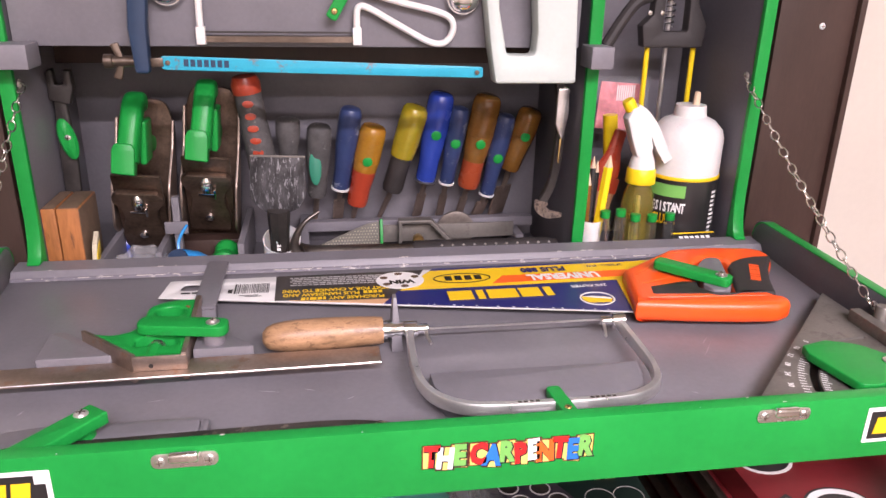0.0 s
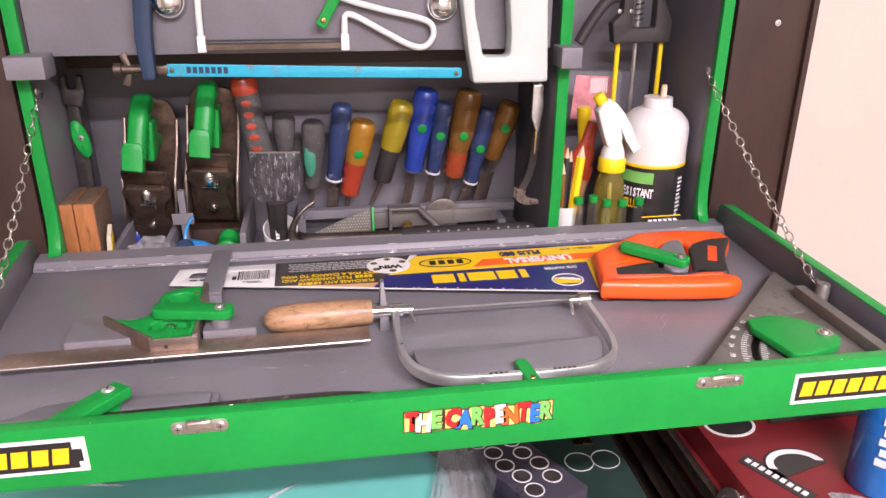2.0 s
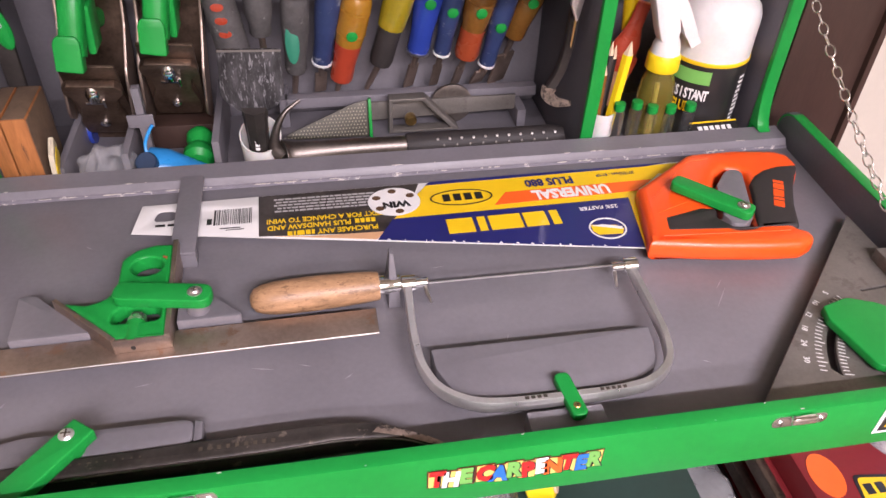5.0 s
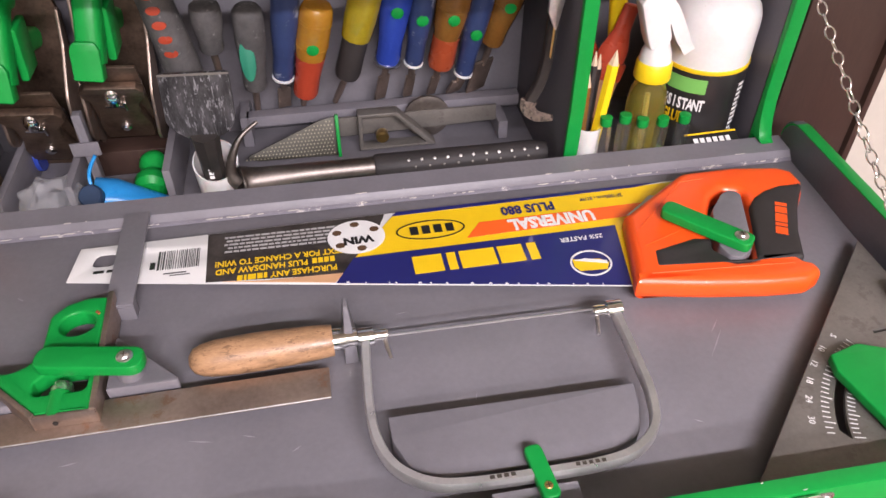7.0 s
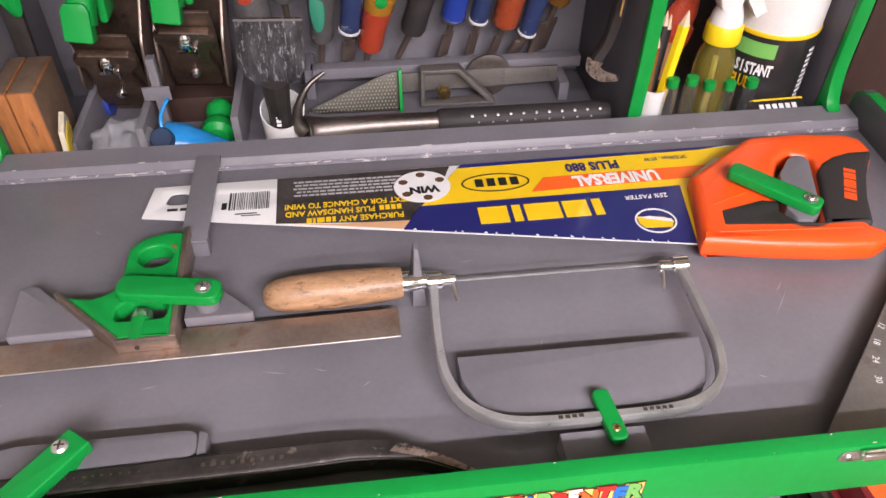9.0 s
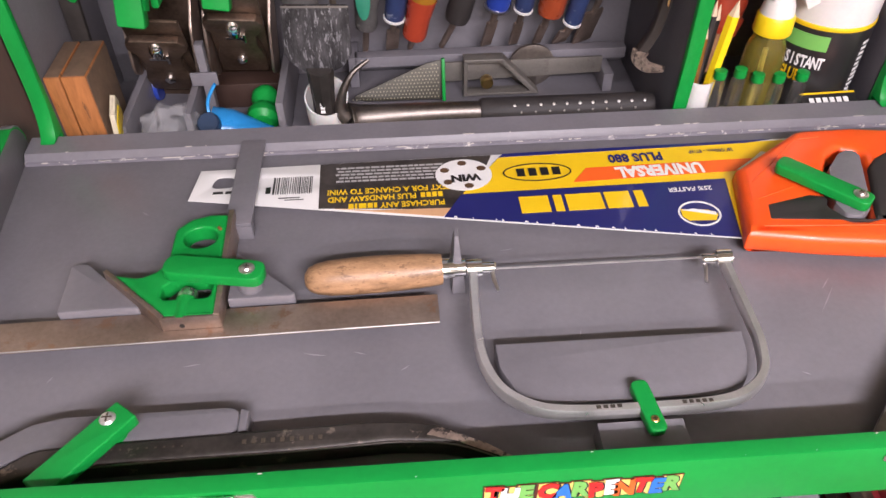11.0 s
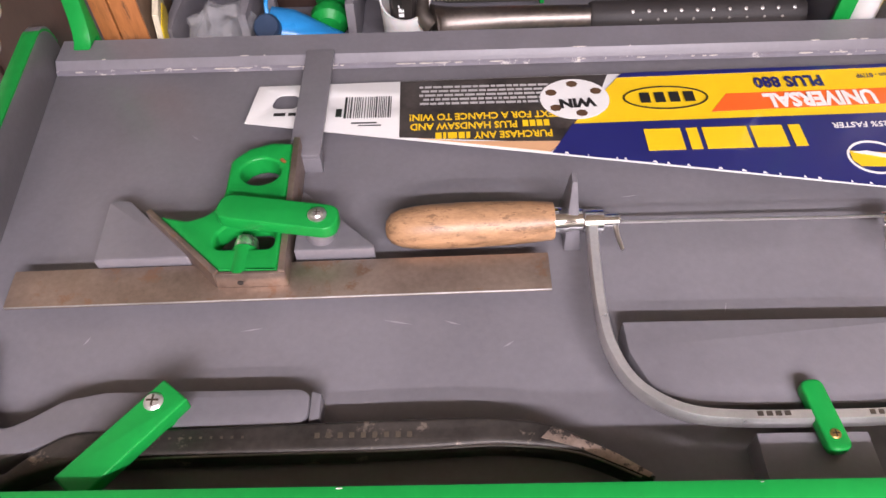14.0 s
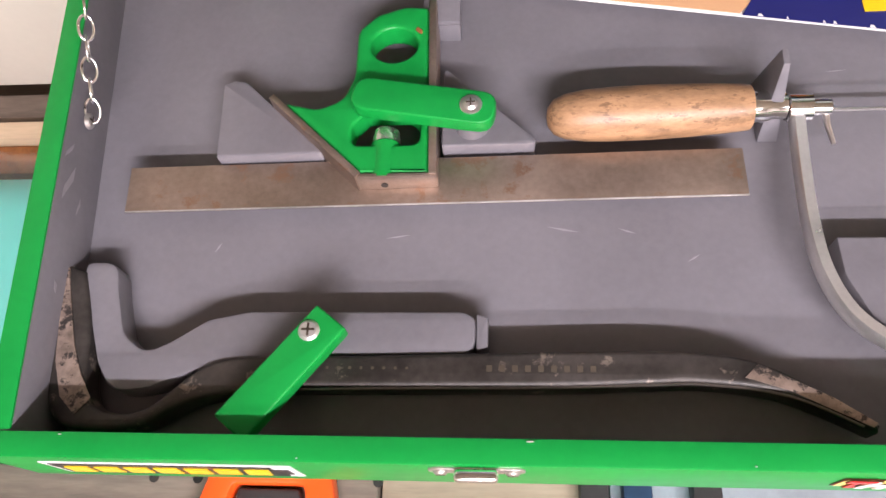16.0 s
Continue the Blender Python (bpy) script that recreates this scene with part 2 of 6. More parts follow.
def flow(points, n=6, closed=False):
    """A smooth line through the points."""
    p = [Vector(q) for q in points]
    k, out = len(p), []
    for i in range(k if closed else k - 1):
        a, b, c, d = (p[(i + j) % k] if closed else p[min(max(i + j, 0), k - 1)] for j in (-1, 0, 1, 2))
        for j in range(n):
            t = j / n
            out.append(0.5 * (2 * b + (c - a) * t + (2 * a - 5 * b + 4 * c - d) * t * t + (3 * b - a - 3 * c + d) * t**3))
    if not closed:
        out.append(p[-1])
    return [tuple(q) for q in out]


def plate(loops, z0, z1, bevel=0.0005, m=None, res=1):
    """A flat plate with the given outline and holes, from z0 to z1, with eased edges."""
    cu = bpy.data.curves.new("tmp", "CURVE")
    cu.dimensions, cu.fill_mode = "2D", "BOTH"
    bevel = min(bevel, (z1 - z0) * 0.45)
    cu.extrude, cu.bevel_depth, cu.bevel_resolution, cu.offset = (z1 - z0) / 2 - bevel, bevel, res, -bevel
    for loop in loops:
        s = cu.splines.new("POLY")
        s.points.add(len(loop) - 1)
        for q, (x, y) in zip(s.points, loop):
            q.co = (x, y, 0, 1)
        s.use_cyclic_u = True
    ob = bpy.data.objects.new("tmp", cu)
    me = bpy.data.meshes.new_from_object(ob)
    bm = bmesh.new()
    bm.from_mesh(me)
    bpy.data.objects.remove(ob)
    bpy.data.curves.remove(cu)
    bpy.data.meshes.remove(me)
    bmesh.ops.remove_doubles(bm, verts=bm.verts, dist=1e-6)
    moved(bm, Matrix.Translation((0, 0, (z0 + z1) / 2)))
    return moved(bm, m) if m else bm


FRONT = Matrix.Rotation(radians(90), 4, "X")


def upright(loops, y0, y1, bevel=0.0005):
    """A plate whose outline is given in x and z and that fills y0 to y1."""
    return plate(loops, -y1, -y0, bevel, FRONT)


def sweep(points, radius, sides=10, section=None, cap=True):
    """A bar along the points: round, or with its own section (pairs across and up); radius may vary along it."""
    p = [Vector(q) for q in points]
    bm, rings, k = bmesh.new(), [], len(p)
    up = Vector((0, 0, 1))
    for i in range(k):
        d = (p[min(i + 1, k - 1)] - p[max(i - 1, 0)]).normalized()
        if abs(d.dot(up)) > 0.95:
            up = Vector((0, 1, 0))
        side = d.cross(up).normalized()
        top = side.cross(d)
        up = top
        r = radius[i] if isinstance(radius, (list, tuple)) else radius
        sec = section or [(math.cos(2 * math.pi * j / sides), math.sin(2 * math.pi * j / sides)) for j in range(sides)]
        rings.append([bm.verts.new(p[i] + side * u * r + top * v * r) for u, v in sec])
    n = len(rings[0])
    for a, b in zip(rings, rings[1:]):
        for j in range(n):
            bm.faces.new((a[j], a[(j + 1) % n], b[(j + 1) % n], b[j]))
    if cap:
        bm.faces.new(rings[0][::-1])
        bm.faces.new(rings[-1])
    return bm


def lathe(profile, m=None, segs=20, squash=1.0):
    """A turned shape about z, from pairs of radius and height."""
    bm, rings = bmesh.new(), []
    for r, z in profile:
        rings.append([bm.verts.new((r * math.cos(2 * math.pi * j / segs), squash * r * math.sin(2 * math.pi * j / segs), z)) for j in range(segs)])
    for a, b in zip(rings, rings[1:]):
        for j in range(segs):
            bm.faces.new((a[j], a[(j + 1) % segs], b[(j + 1) % segs], b[j]))
    bm.faces.new(rings[0][::-1])
    bm.faces.new(rings[-1])
    return moved(bm, m) if m else bm


def letters(body, size, m, depth=0.0003, spread=1.0, shear=0.0, bold=0.0):
    cu = bpy.data.curves.new("tmp", "FONT")
    cu.body, cu.size, cu.align_x, cu.align_y, cu.extrude, cu.shear, cu.offset = body, size, "CENTER", "CENTER", depth, shear, bold
    cu.space_character, cu.resolution_u = spread, 2
    ob = bpy.data.objects.new("tmp", cu)
    me = bpy.data.meshes.new_from_object(ob)
    bm = bmesh.new()
    bm.from_mesh(me)
    bpy.data.objects.remove(ob)
    bpy.data.curves.remove(cu)
    bpy.data.meshes.remove(me)
    return moved(bm, m)


def bars(rows, m, depth=0.0003):
    """Plain bars in place of writing: rows of (x0, x1, y0, y1)."""
    return moved(join(*[box(a, b, c, d, 0, depth, 0) for a, b, c, d in rows]), m)


def screw(name, at, r, parent, mat=None, m=None, label="small crosshead screw"):
    head = lathe([(r, 0), (r, r * 0.15), (r * 0.75, r * 0.42), (r * 0.3, r * 0.5), (0.0002, r * 0.5)], segs=16)
    turn = Matrix.Translation(at) @ (m or Matrix.Identity(4))
    ob = part(name, moved(head, turn), mat or STEEL, parent, label)
    part("slot", moved(join(box(-r * .6, r * .6, -r * .1, r * .1, r * .45, r * .54, 0), box(-r * .1, r * .1, -r * .6, r * .6, r * .45, r * .54, 0)), turn), STEEL_DARK, parent if parent.parent else ob)
    return ob


# ---- room ----
def room():
    part_of = lambda name, bm, mat, label: tagged(part(name, bm, mat), label, kind="structure")
    part_of("floor", box(-2.2, 2.2, -2.4, 0.9, -1.14, -1.10, 0), WOOD_OLD, "dark worn workshop floor")
    part_of("ceiling", box(-2.2, 2.2, -2.4, 0.9, 1.40, 1.44, 0), CREAM, "plain cream ceiling")
    part_of("wall_south", box(-2.2, 2.2, -2.44, -2.40, -1.1, 1.4, 0), CREAM, "plain cream wall")
    part_of("wall_north", box(-2.2, 2.2, 0.90, 0.94, -1.1, 1.4, 0), CREAM, "plain cream wall behind the cabinet")
    part_of("wall_east", box(2.2, 2.24, -2.4, 0.9, -1.1, 1.4, 0), CREAM, "plain cream wall")
    part_of("wall_west", box(-2.24, -2.2, -2.4, 0.9, -1.1, 1.4, 0), CREAM, "plain cream wall")
    part_of("wall_1", box(0.462, 1.3, 0.40, 0.44, -0.9, 1.4, 0.002), CREAM, "cream painted wall beside the cabinet")
    part_of("wall_2", box(-1.3, -0.486, 0.40, 0.44, -0.25, 1.4, 0.002), CREAM, "rough cream plastered wall beside the cabinet")


room()


# ---- the brown cupboard in which the tool cabinet stands ----
def cupboard():
    c = thing("cupboard", (0, 0.45, -0.3), "dark brown laminate cupboard round the tool cabinet", "cupboard")
    part("side_panel", box(-0.484, -0.412, 0.372, 0.388, -0.25, 0.75, 0.002), BROWN, c)
    part("edge_trim", box(-0.490, -0.484, 0.368, 0.388, -0.25, 0.75, 0.001), BROWN, c)
    part("side_panel", box(0.362, 0.450, 0.372, 0.388, -0.25, 0.75, 0.002), BROWN, c)
    part("edge_trim", box(0.450, 0.457, 0.366, 0.388, -0.25, 0.75, 0.001), BROWN, c)
    screw("screw", (0.413, 0.372, 0.245), 0.0035, c, PLASTIC_WHITE, FRONT, "pale screw cap")
    part("base_panel", box(-0.484, 0.457, 0.36, 0.60, -0.27, -0.252, 0.002), BROWN, c)


cupboard()


# ---- the tool cabinet ----
CAB_BACK, CAB_FRONT, CAB_FLOOR = 0.535, 0.363, -0.036


def cabinet():
    c = thing("tool_cabinet", (0, 0.44, -0.05), "grey painted wooden tool cabinet with green front edges, open", "cabinet")
    part("back_panel", box(-0.402, 0.35, CAB_BACK, CAB_BACK + 0.012, -0.05, 0.75, 0.001), GREY, c)
    part("bottom_panel", box(-0.400, 0.348, 0.3565, CAB_BACK - 0.001, -0.05, CAB_FLOOR, 0.001), GREY, c)
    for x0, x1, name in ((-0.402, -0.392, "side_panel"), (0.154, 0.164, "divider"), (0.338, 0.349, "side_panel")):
        # The divider and right side take the grey with shade in its colour.
        p = part(name, box(x0, x1, CAB_FRONT + 0.003, CAB_BACK - 0.001, CAB_FLOOR + 0.001, 0.75, 0.001), GREY_SHADED if x0 > 0 else GREY, c)
        mid = (x0 + x1) / 2
        prof = [(CAB_FRONT + 0.002, -0.03), (CAB_FRONT + 0.002, 0.75), (CAB_FRONT - 0.005, 0.75), (CAB_FRONT - 0.005, 0.066)]
        prof += [(CAB_FRONT - 0.005 - 0.015 * (1 - math.cos(math.pi / 2 * w)), 0.066 - 0.049 * math.sin(math.pi / 2 * w)) for w in (0.2, 0.4, 0.6, 0.8, 1.0)] if abs(mid - 0.159) > 0.05 else []
        prof += [(CAB_FRONT - 0.002, 0.0165)]
        m = Matrix.Translation((mid - 0.0065, 0, 0)) @ Matrix(((0, 0, 1, 0), (1, 0, 0, 0), (0, 1, 0, 0), (0, 0, 0, 1)))
        part("green_edge", plate([prof], 0, 0.013, 0.0012, m), GREEN, p, "green painted front edge")
    for x0, x1 in ((-0.402, -0.366), (0.147, 0.170)):
        part("stop_block", box(x0, x1, 0.332, 0.366, 0.205, 0.2265, 0.0015), GREY_WORN, c, "small grey stop block with bare edges")
    f = part("flap", box(-0.388, 0.144, 0.366, 0.380, 0.222, 0.75, 0.0015), GREY, c, "grey painted upper flap")
    part("slot_board", box(-0.388, 0.144, 0.47, 0.48, 0.194, 0.24, 0.001), BROWN, c, "dark brown board behind the flap")
    part("tool_rail", join(box(-0.140, 0.146, 0.498, 0.512, -0.012, 0.000, 0.001), box(-0.146, -0.136, 0.498, 0.534, -0.035, 0.0, 0.001), box(0.118, 0.128, 0.47, 0.530, -0.035, -0.014, 0.001)), GREY_WORN, c, "grey painted rail with slots for chisels")
    part("partition", box(-0.296, -0.289, 0.40, 0.53, -0.0355, 0.005, 0.001), GREY, c)
    part("partition", box(-0.210, -0.203, 0.40, 0.53, -0.0355, 0.012, 0.001), GREY, c)
    part("partition", box(-0.352, -0.345, 0.385, 0.53, -0.0355, 0.004, 0.001), GREY, c)
    part("plane_rest", join(box(-0.281, -0.273, 0.435, 0.445, -0.0355, 0.055, 0.0012), box(-0.290, -0.265, 0.432, 0.4345, 0.014, 0.028, 0.001)), GREY, c, "grey cross-shaped rest between two planes")


cabinet()


# ---- the drop-front tray ----
X0, X1, YB, FALL = -0.406, 0.362, 0.355, 0.036


def button(tray, name, outline, z0, z1, screw_at, r, chipped=False, washer=True, brass=False, head=None):
    b = part(name, plate([outline], z0, z1, 0.0012, None, 2), GREEN_CHIPPED if chipped else GREEN, tray, "green painted wooden turn button")
    if washer:
        part("washer", lathe([(r * 1.5, 0), (r * 1.5, 0.0008), (r * 1.3, 0.0012), (0.0003, 0.0012)], Matrix.Translation((*screw_at, z1))), STEEL, b)
    screw("screw", (*screw_at, z1 + (0.001 if washer else -0.0006)), r, b, head or (BRASS if brass else STEEL))
    return b


def bar_outline(x0, y0, x1, y1, w, r=0.004):
    d = Vector((x1 - x0, y1 - y0)).normalized()
    n = Vector((-d.y, d.x)) * w / 2
    a, b = Vector((x0, y0)), Vector((x1, y1))
    return fillet([tuple(a + n), tuple(a - n), tuple(b - n), tuple(b + n)], r)


def catch(tray, x):
    """The keeper of a toggle latch on the front board."""
    m = Matrix.Translation((x, -0.0032, 0.028)) @ FRONT
    c = part("latch_keeper", plate([fillet([(-0.019, -0.0055), (0.019, -0.0055), (0.019, 0.0045), (-0.019, 0.0045)], 0.0048)], 0, 0.0016, 0.0005, m), BRIGHT, tray, "worn nickel latch keeper plate")
    part("hook", moved(box(-0.0085, 0.0085, 0.0004, 0.0068, 0.0014, 0.0062, 0.0022, 4), m), CHROME, c)
    for s in (-1, 1):
        screw("screw", (x + s * 0.0140, -0.0048, 0.0275), 0.0030, c, BRIGHT, FRONT)


def tray():
    t = thing("drop_front_tray", (0, 0.17, -0.014), "grey drop-front tray with green edges, hanging open on chains", "tray")
    base = plate([[(X0 + 0.006, 0.0005), (X1 + 0.011, 0.0005), (X1 + 0.011, YB), (X0 - 0.022, YB)]], -0.0085, 0.0, 0.0008)
    for v in base.verts:
        v.co.z += FALL * (v.co.y - 0.15)
    part("floor_panel", base, GREY, t)
    fb = part("front_board", box(X0 + 0.0045, X1 + 0.0122, -0.0038, 0.0068, -0.0120, 0.0362, 0.0012), GREEN, t, "green painted front board")
    skew = Matrix.Translation((X0 + 0.0175, 0, 0)) @ Matrix.Rotation(radians(4.6), 4, "Z") @ Matrix.Translation((-X0, 0, 0))
    for x, s in ((X0, -1), (X1, 1)):
        prof = fillet([(0.0070, -0.0045), (YB - 0.002, 0.0003), (YB - 0.002, 0.040), (0.0070, 0.0352)], [0, 0.004, 0.022, 0], 7)
        m = Matrix.Translation((x + (0 if s > 0 else -0.011), 0, 0)) @ Matrix(((0, 0, 1, 0), (1, 0, 0, 0), (0, 1, 0, 0), (0, 0, 0, 1)))
        m = skew @ m if s < 0 else m
        # The right board's shade is in its colour; both boards share one paint.
        sb = part("side_board", plate([prof], 0, 0.011, 0.0008, m), GREY_SHADED if s > 0 else GREY, t, "grey side board with a rounded rear corner")
        top = [(0.0075, 0.0354), (YB - 0.024, 0.0402)] + [(YB - 0.0235 + 0.0222 * math.sin(a), 0.018 + 0.0222 * math.cos(a)) for a in (0.2, 0.45, 0.7, 0.95, 1.2, 1.5)]
        strip = top + [(y + 0.0002 - (0.0012 if y > YB - 0.0235 else 0), z - 0.0014) for y, z in reversed(top)]
        part("green_edge", plate([strip], -0.0002, 0.0112, 0.0003, m), GREEN, sb, "green painted top edge")
    rail = [(0.3265, 0.0002), (YB, 0.0002), (YB, 0.0166), (0.3326, 0.0155), (0.3272, 0.0085)]
    mx = Matrix(((0, 0, 1, 0), (1, 0, 0, 0), (0, 1, 0, 0), (0, 0, 0, 1)))
    part("back_rail", plate([rail], X0 - 0.008, X1 - 0.0005, 0.0006, mx), GREY_WORN, t, "grey rear rail with worn paint on its edge")
    part("rail_bead", plate([[(0.3262, 0.0070), (0.3275, 0.0070), (0.3284, 0.0101), (0.3268, 0.0090)]], X0 - 0.008, X1 - 0.0005, 0.0004, mx), GREY_CHIPPED, t, "chipped pale line of paint on the rail's front edge")
    catch(t, -0.199)
    catch(t, 0.178)
    for x0, x1 in ((-0.379, -0.273), (0.240, 0.348)):
        z0, z1 = 0.0005, 0.0275
        s = part("sticker", upright([fillet([(x0, z0), (x1, z0), (x1, z1), (x0, z1)], 0.001)], -0.0043, -0.0039, 0), WHITE_INK, t, "black and yellow maker's sticker with a white rim")
        inner = [(x0 + .003, z0 + .003), (x1 - .006, z0 + .003), (x1 - .006, z0 + .008), (x1 - .003, z0 + .008), (x1 - .003, z1 - .009), (x1 - .009, z1 - .009), (x1 - .009, z1 - .003), (x0 + .003, z1 - .003)]
        part("black_field", upright([inner], -0.0047, -0.0043, 0), BLACK_INK, s)
        glyphs, w = [], (x1 - x0 - 0.016) / 7
        for i in range(7):
            a = x0 + 0.006 + i * w
            glyphs.append(upright([[(a, z0 + .0070), (a + w * .80, z0 + .0070), (a + w * .94, z0 + .0195), (a + w * .14, z0 + .0195)]], -0.0051, -0.0047, 0))
        for g in glyphs:
            part("yellow_mark", g, YELLOW_INK, s)
    name_sticker(t)
    return t


def name_sticker(t):
    """The coloured title on the front board, letter by letter on a cream and a red-brown edge."""
    spec = [("T", RED_INK), ("H", WHITE_INK), ("E", GREEN_INK), (" ", None), ("C", RED_INK), ("A", BLUE_INK), ("R", GREEN_INK), ("P", RED_INK), ("E", WHITE_INK), ("N", ORANGE_INK), ("T", RED_INK), ("E", BLUE_INK), ("R", GREEN_INK)]
    zc, x, rnd = 0.0150, -0.0548, random.Random(4)
    wide = {"T": 0.0086, "H": 0.0090, "E": 0.0078, "C": 0.0088, "A": 0.0090, "R": 0.0088, "P": 0.0084, "N": 0.0092}
    pieces, yellows, darks = [], [], []
    for i, (ch, ink) in enumerate(spec):
        if ch == " ":
            x += 0.0040
            continue
        tilt, rise = rnd.uniform(-6, 6), 0.0009 * (-1) ** i
        m = Matrix.Translation((x, -0.0052, zc + rise)) @ FRONT @ pose(0, 0, 0, 0, 0, tilt) @ Matrix.Diagonal((0.76, 1, 1, 1))
        pieces.append((letters(ch, 0.0198, m, 0.0002, bold=0.0011), ink))
        darks.append(letters(ch, 0.0198, Matrix.Translation((0.0006, 0.0003, -0.0006)) @ m, 0.0001, bold=0.0017))
        h = wide[ch] / 2
        corner = [(x - h - 0.0003, zc + rise + 0.0072 + 0.0008 * (i % 2)), (x + h + 0.0003, zc + rise + 0.0076), (x + h + 0.0004, zc + rise - 0.0070 - 0.0008 * (i % 3)), (x - h - 0.0003, zc + rise - 0.0074)]
        yellows.append(corner)
        x += wide[ch]
    grown = lambda c, g: [(p + g * (1 if k in (1, 2) else -1), q + g * (1 if k < 2 else -1)) for k, (p, q) in enumerate(c)]
    red_edge, cream = print_ink("dark_red_print", (0.12, 0.02, 0.012)), print_ink("pale_yellow_print", (0.80, 0.62, 0.16))
    first, last = yellows[0], yellows[-1]
    s = part("sticker", upright([[(first[0][0], zc + 0.0070), (last[1][0], zc + 0.0070), (last[2][0], zc - 0.0066), (first[3][0], zc - 0.0066)]], -0.0041, -0.0039, 0), red_edge, t, "colourful cut-out title sticker reading THE CARPENTER")
    for k, c in enumerate(yellows):
        part("red_edge", upright([grown(c, 0.0013)], -0.0043 - 0.00001 * k, -0.0041, 0), red_edge, s)
        part("cream_edge", upright([grown(c, 0.0005)], -0.0046 - 0.00001 * k, -0.00445, 0), cream, s)
    for bm in darks:
        part("letter_shadow", bm, BLACK_INK, s)
    for bm, ink in pieces:
        part("letter", bm, ink, s)


TRAY = tray()


def tray_holders(t):
    """Grey blocks fixed on the tray floor that hold the tools, and the green buttons that keep them in."""
    lab = "grey painted wooden holder block"
    part("holder_block", plate([fillet([(-0.331, 0.1455), (-0.276, 0.1465), (-0.3215, 0.1910), (-0.3280, 0.1920), (-0.3335, 0.1895)], 0.0015)], 0.0002, 0.018, 0.0012), GREY, t, lab)
    part("holder_block", plate([fillet([(-0.2185, 0.1495), (-0.170, 0.1500), (-0.2185, 0.197)], [0.001, 0.003, 0.002])], 0.0002, 0.018, 0.0012), GREY, t, lab)
    s_line = [(-0.389, 0.092), (-0.373, 0.092), (-0.370, 0.078), (-0.363, 0.056), (-0.351, 0.047), (-0.339, 0.053), (-0.324, 0.063), (-0.305, 0.067), (-0.206, 0.067), (-0.201, 0.064), (-0.201, 0.0475), (-0.262, 0.0465), (-0.309, 0.043), (-0.326, 0.039), (-0.347, 0.031), (-0.364, 0.029), (-0.373, 0.043), (-0.389, 0.085)]
    part("holder_block", plate([fillet(s_line, 0.014, 5)], -0.0045, 0.0110, 0.0016), GREY, t, "grey wooden block shaped to the pry bar's bend")
    part("holder_block", plate([fillet([(-0.2008, 0.0665), (-0.1955, 0.0645), (-0.1955, 0.051), (-0.2008, 0.049)], 0.001)], -0.0045, 0.0098, 0.001), GREY, t, lab)
    part("holder_block", plate([fillet([(-0.0412, 0.1015), (0.1218, 0.1010), (0.1195, 0.085), (0.112, 0.062), (0.090, 0.0525), (-0.012, 0.0525), (-0.032, 0.062), (-0.0405, 0.083)], [0.001, 0.001, 0.012, 0.014, 0.016, 0.018, 0.014, 0.014])], -0.0035, 0.0130, 0.001), GREY, t, "rounded grey block inside the coping saw")
    part("holder_block", box(0.012, 0.064, 0.0115, 0.0385, -0.0045, 0.0120, 0.001), GREY, t, lab)
    part("holder_strap", box(-0.231, -0.211, 0.226, 0.334, 0.0155, 0.0185, 0.001), GREY, t, "grey strap over the saw's tip")
    part("strap_foot", join(box(-0.2308, -0.2112, 0.2262, 0.236, 0.0002, 0.0153, 0.0006)), GREY, t)
    post = bmesh.new()
    foot = [post.verts.new(v) for v in ((-0.0645, 0.159, 0.0005), (-0.0545, 0.159, 0.0005), (-0.0545, 0.192, 0.0005), (-0.0645, 0.192, 0.0005))]
    head = [post.verts.new(v) for v in ((-0.0620, 0.174, 0.0425), (-0.0590, 0.174, 0.0425), (-0.0590, 0.182, 0.0430), (-0.0620, 0.182, 0.0430))]
    for k in range(4):
        post.faces.new((foot[k], foot[(k + 1) % 4], head[(k + 1) % 4], head[k]))
    post.faces.new(foot[::-1])
    post.faces.new(head)
    bmesh.ops.bevel(post, geom=post.edges, offset=0.0008, segments=2, profile=0.6, affect="EDGES")
    part("holder_post", post, GREY, t, "upright grey fork that carries the coping saw")
    part("spacer", plate([fillet([(0.2270, 0.2040), (0.2300, 0.1905), (0.2400, 0.1885), (0.2505, 0.1965), (0.2590, 0.2190), (0.2725, 0.2600), (0.2715, 0.2655), (0.2640, 0.2680), (0.2560, 0.2635), (0.2400, 0.2450)], 0.006)], 0.0002, 0.0290, 0.0012), GREY, t, "rounded grey block that fills the saw's handle")
    button(t, "turn_button", bar_outline(-0.2610, 0.1708, -0.1920, 0.1588, 0.0185, 0.0085), 0.0265, 0.0350, (-0.2035, 0.1610), 0.0036)
    part("spacer", lathe([(0.0085, 0.018), (0.0085, 0.0265), (0.0005, 0.0265)], Matrix.Translation((-0.2035, 0.1610, 0))), GREY, t)
    button(t, "turn_button", bar_outline(0.1990, 0.2490, 0.2482, 0.1952, 0.0165, 0.006), 0.0292, 0.0375, (0.2422, 0.2023), 0.0036)
    part("spacer", lathe([(0.0070, 0.0105), (0.0070, 0.0186), (0.0005, 0.0186)], Matrix.Translation((-0.2714, 0.0524, 0))), GREEN, t)
    button(t, "turn_button", bar_outline(-0.2624, 0.0590, -0.3010, 0.0105, 0.0175, 0.0012), 0.0187, 0.0275, (-0.2714, 0.0524), 0.0048, washer=False, head=PLATED)
    button(t, "turn_button", bar_outline(0.0410, 0.0620, 0.0452, 0.0258, 0.0110, 0.0045), 0.0135, 0.0202, (0.0442, 0.0337), 0.0028, True, False, True)
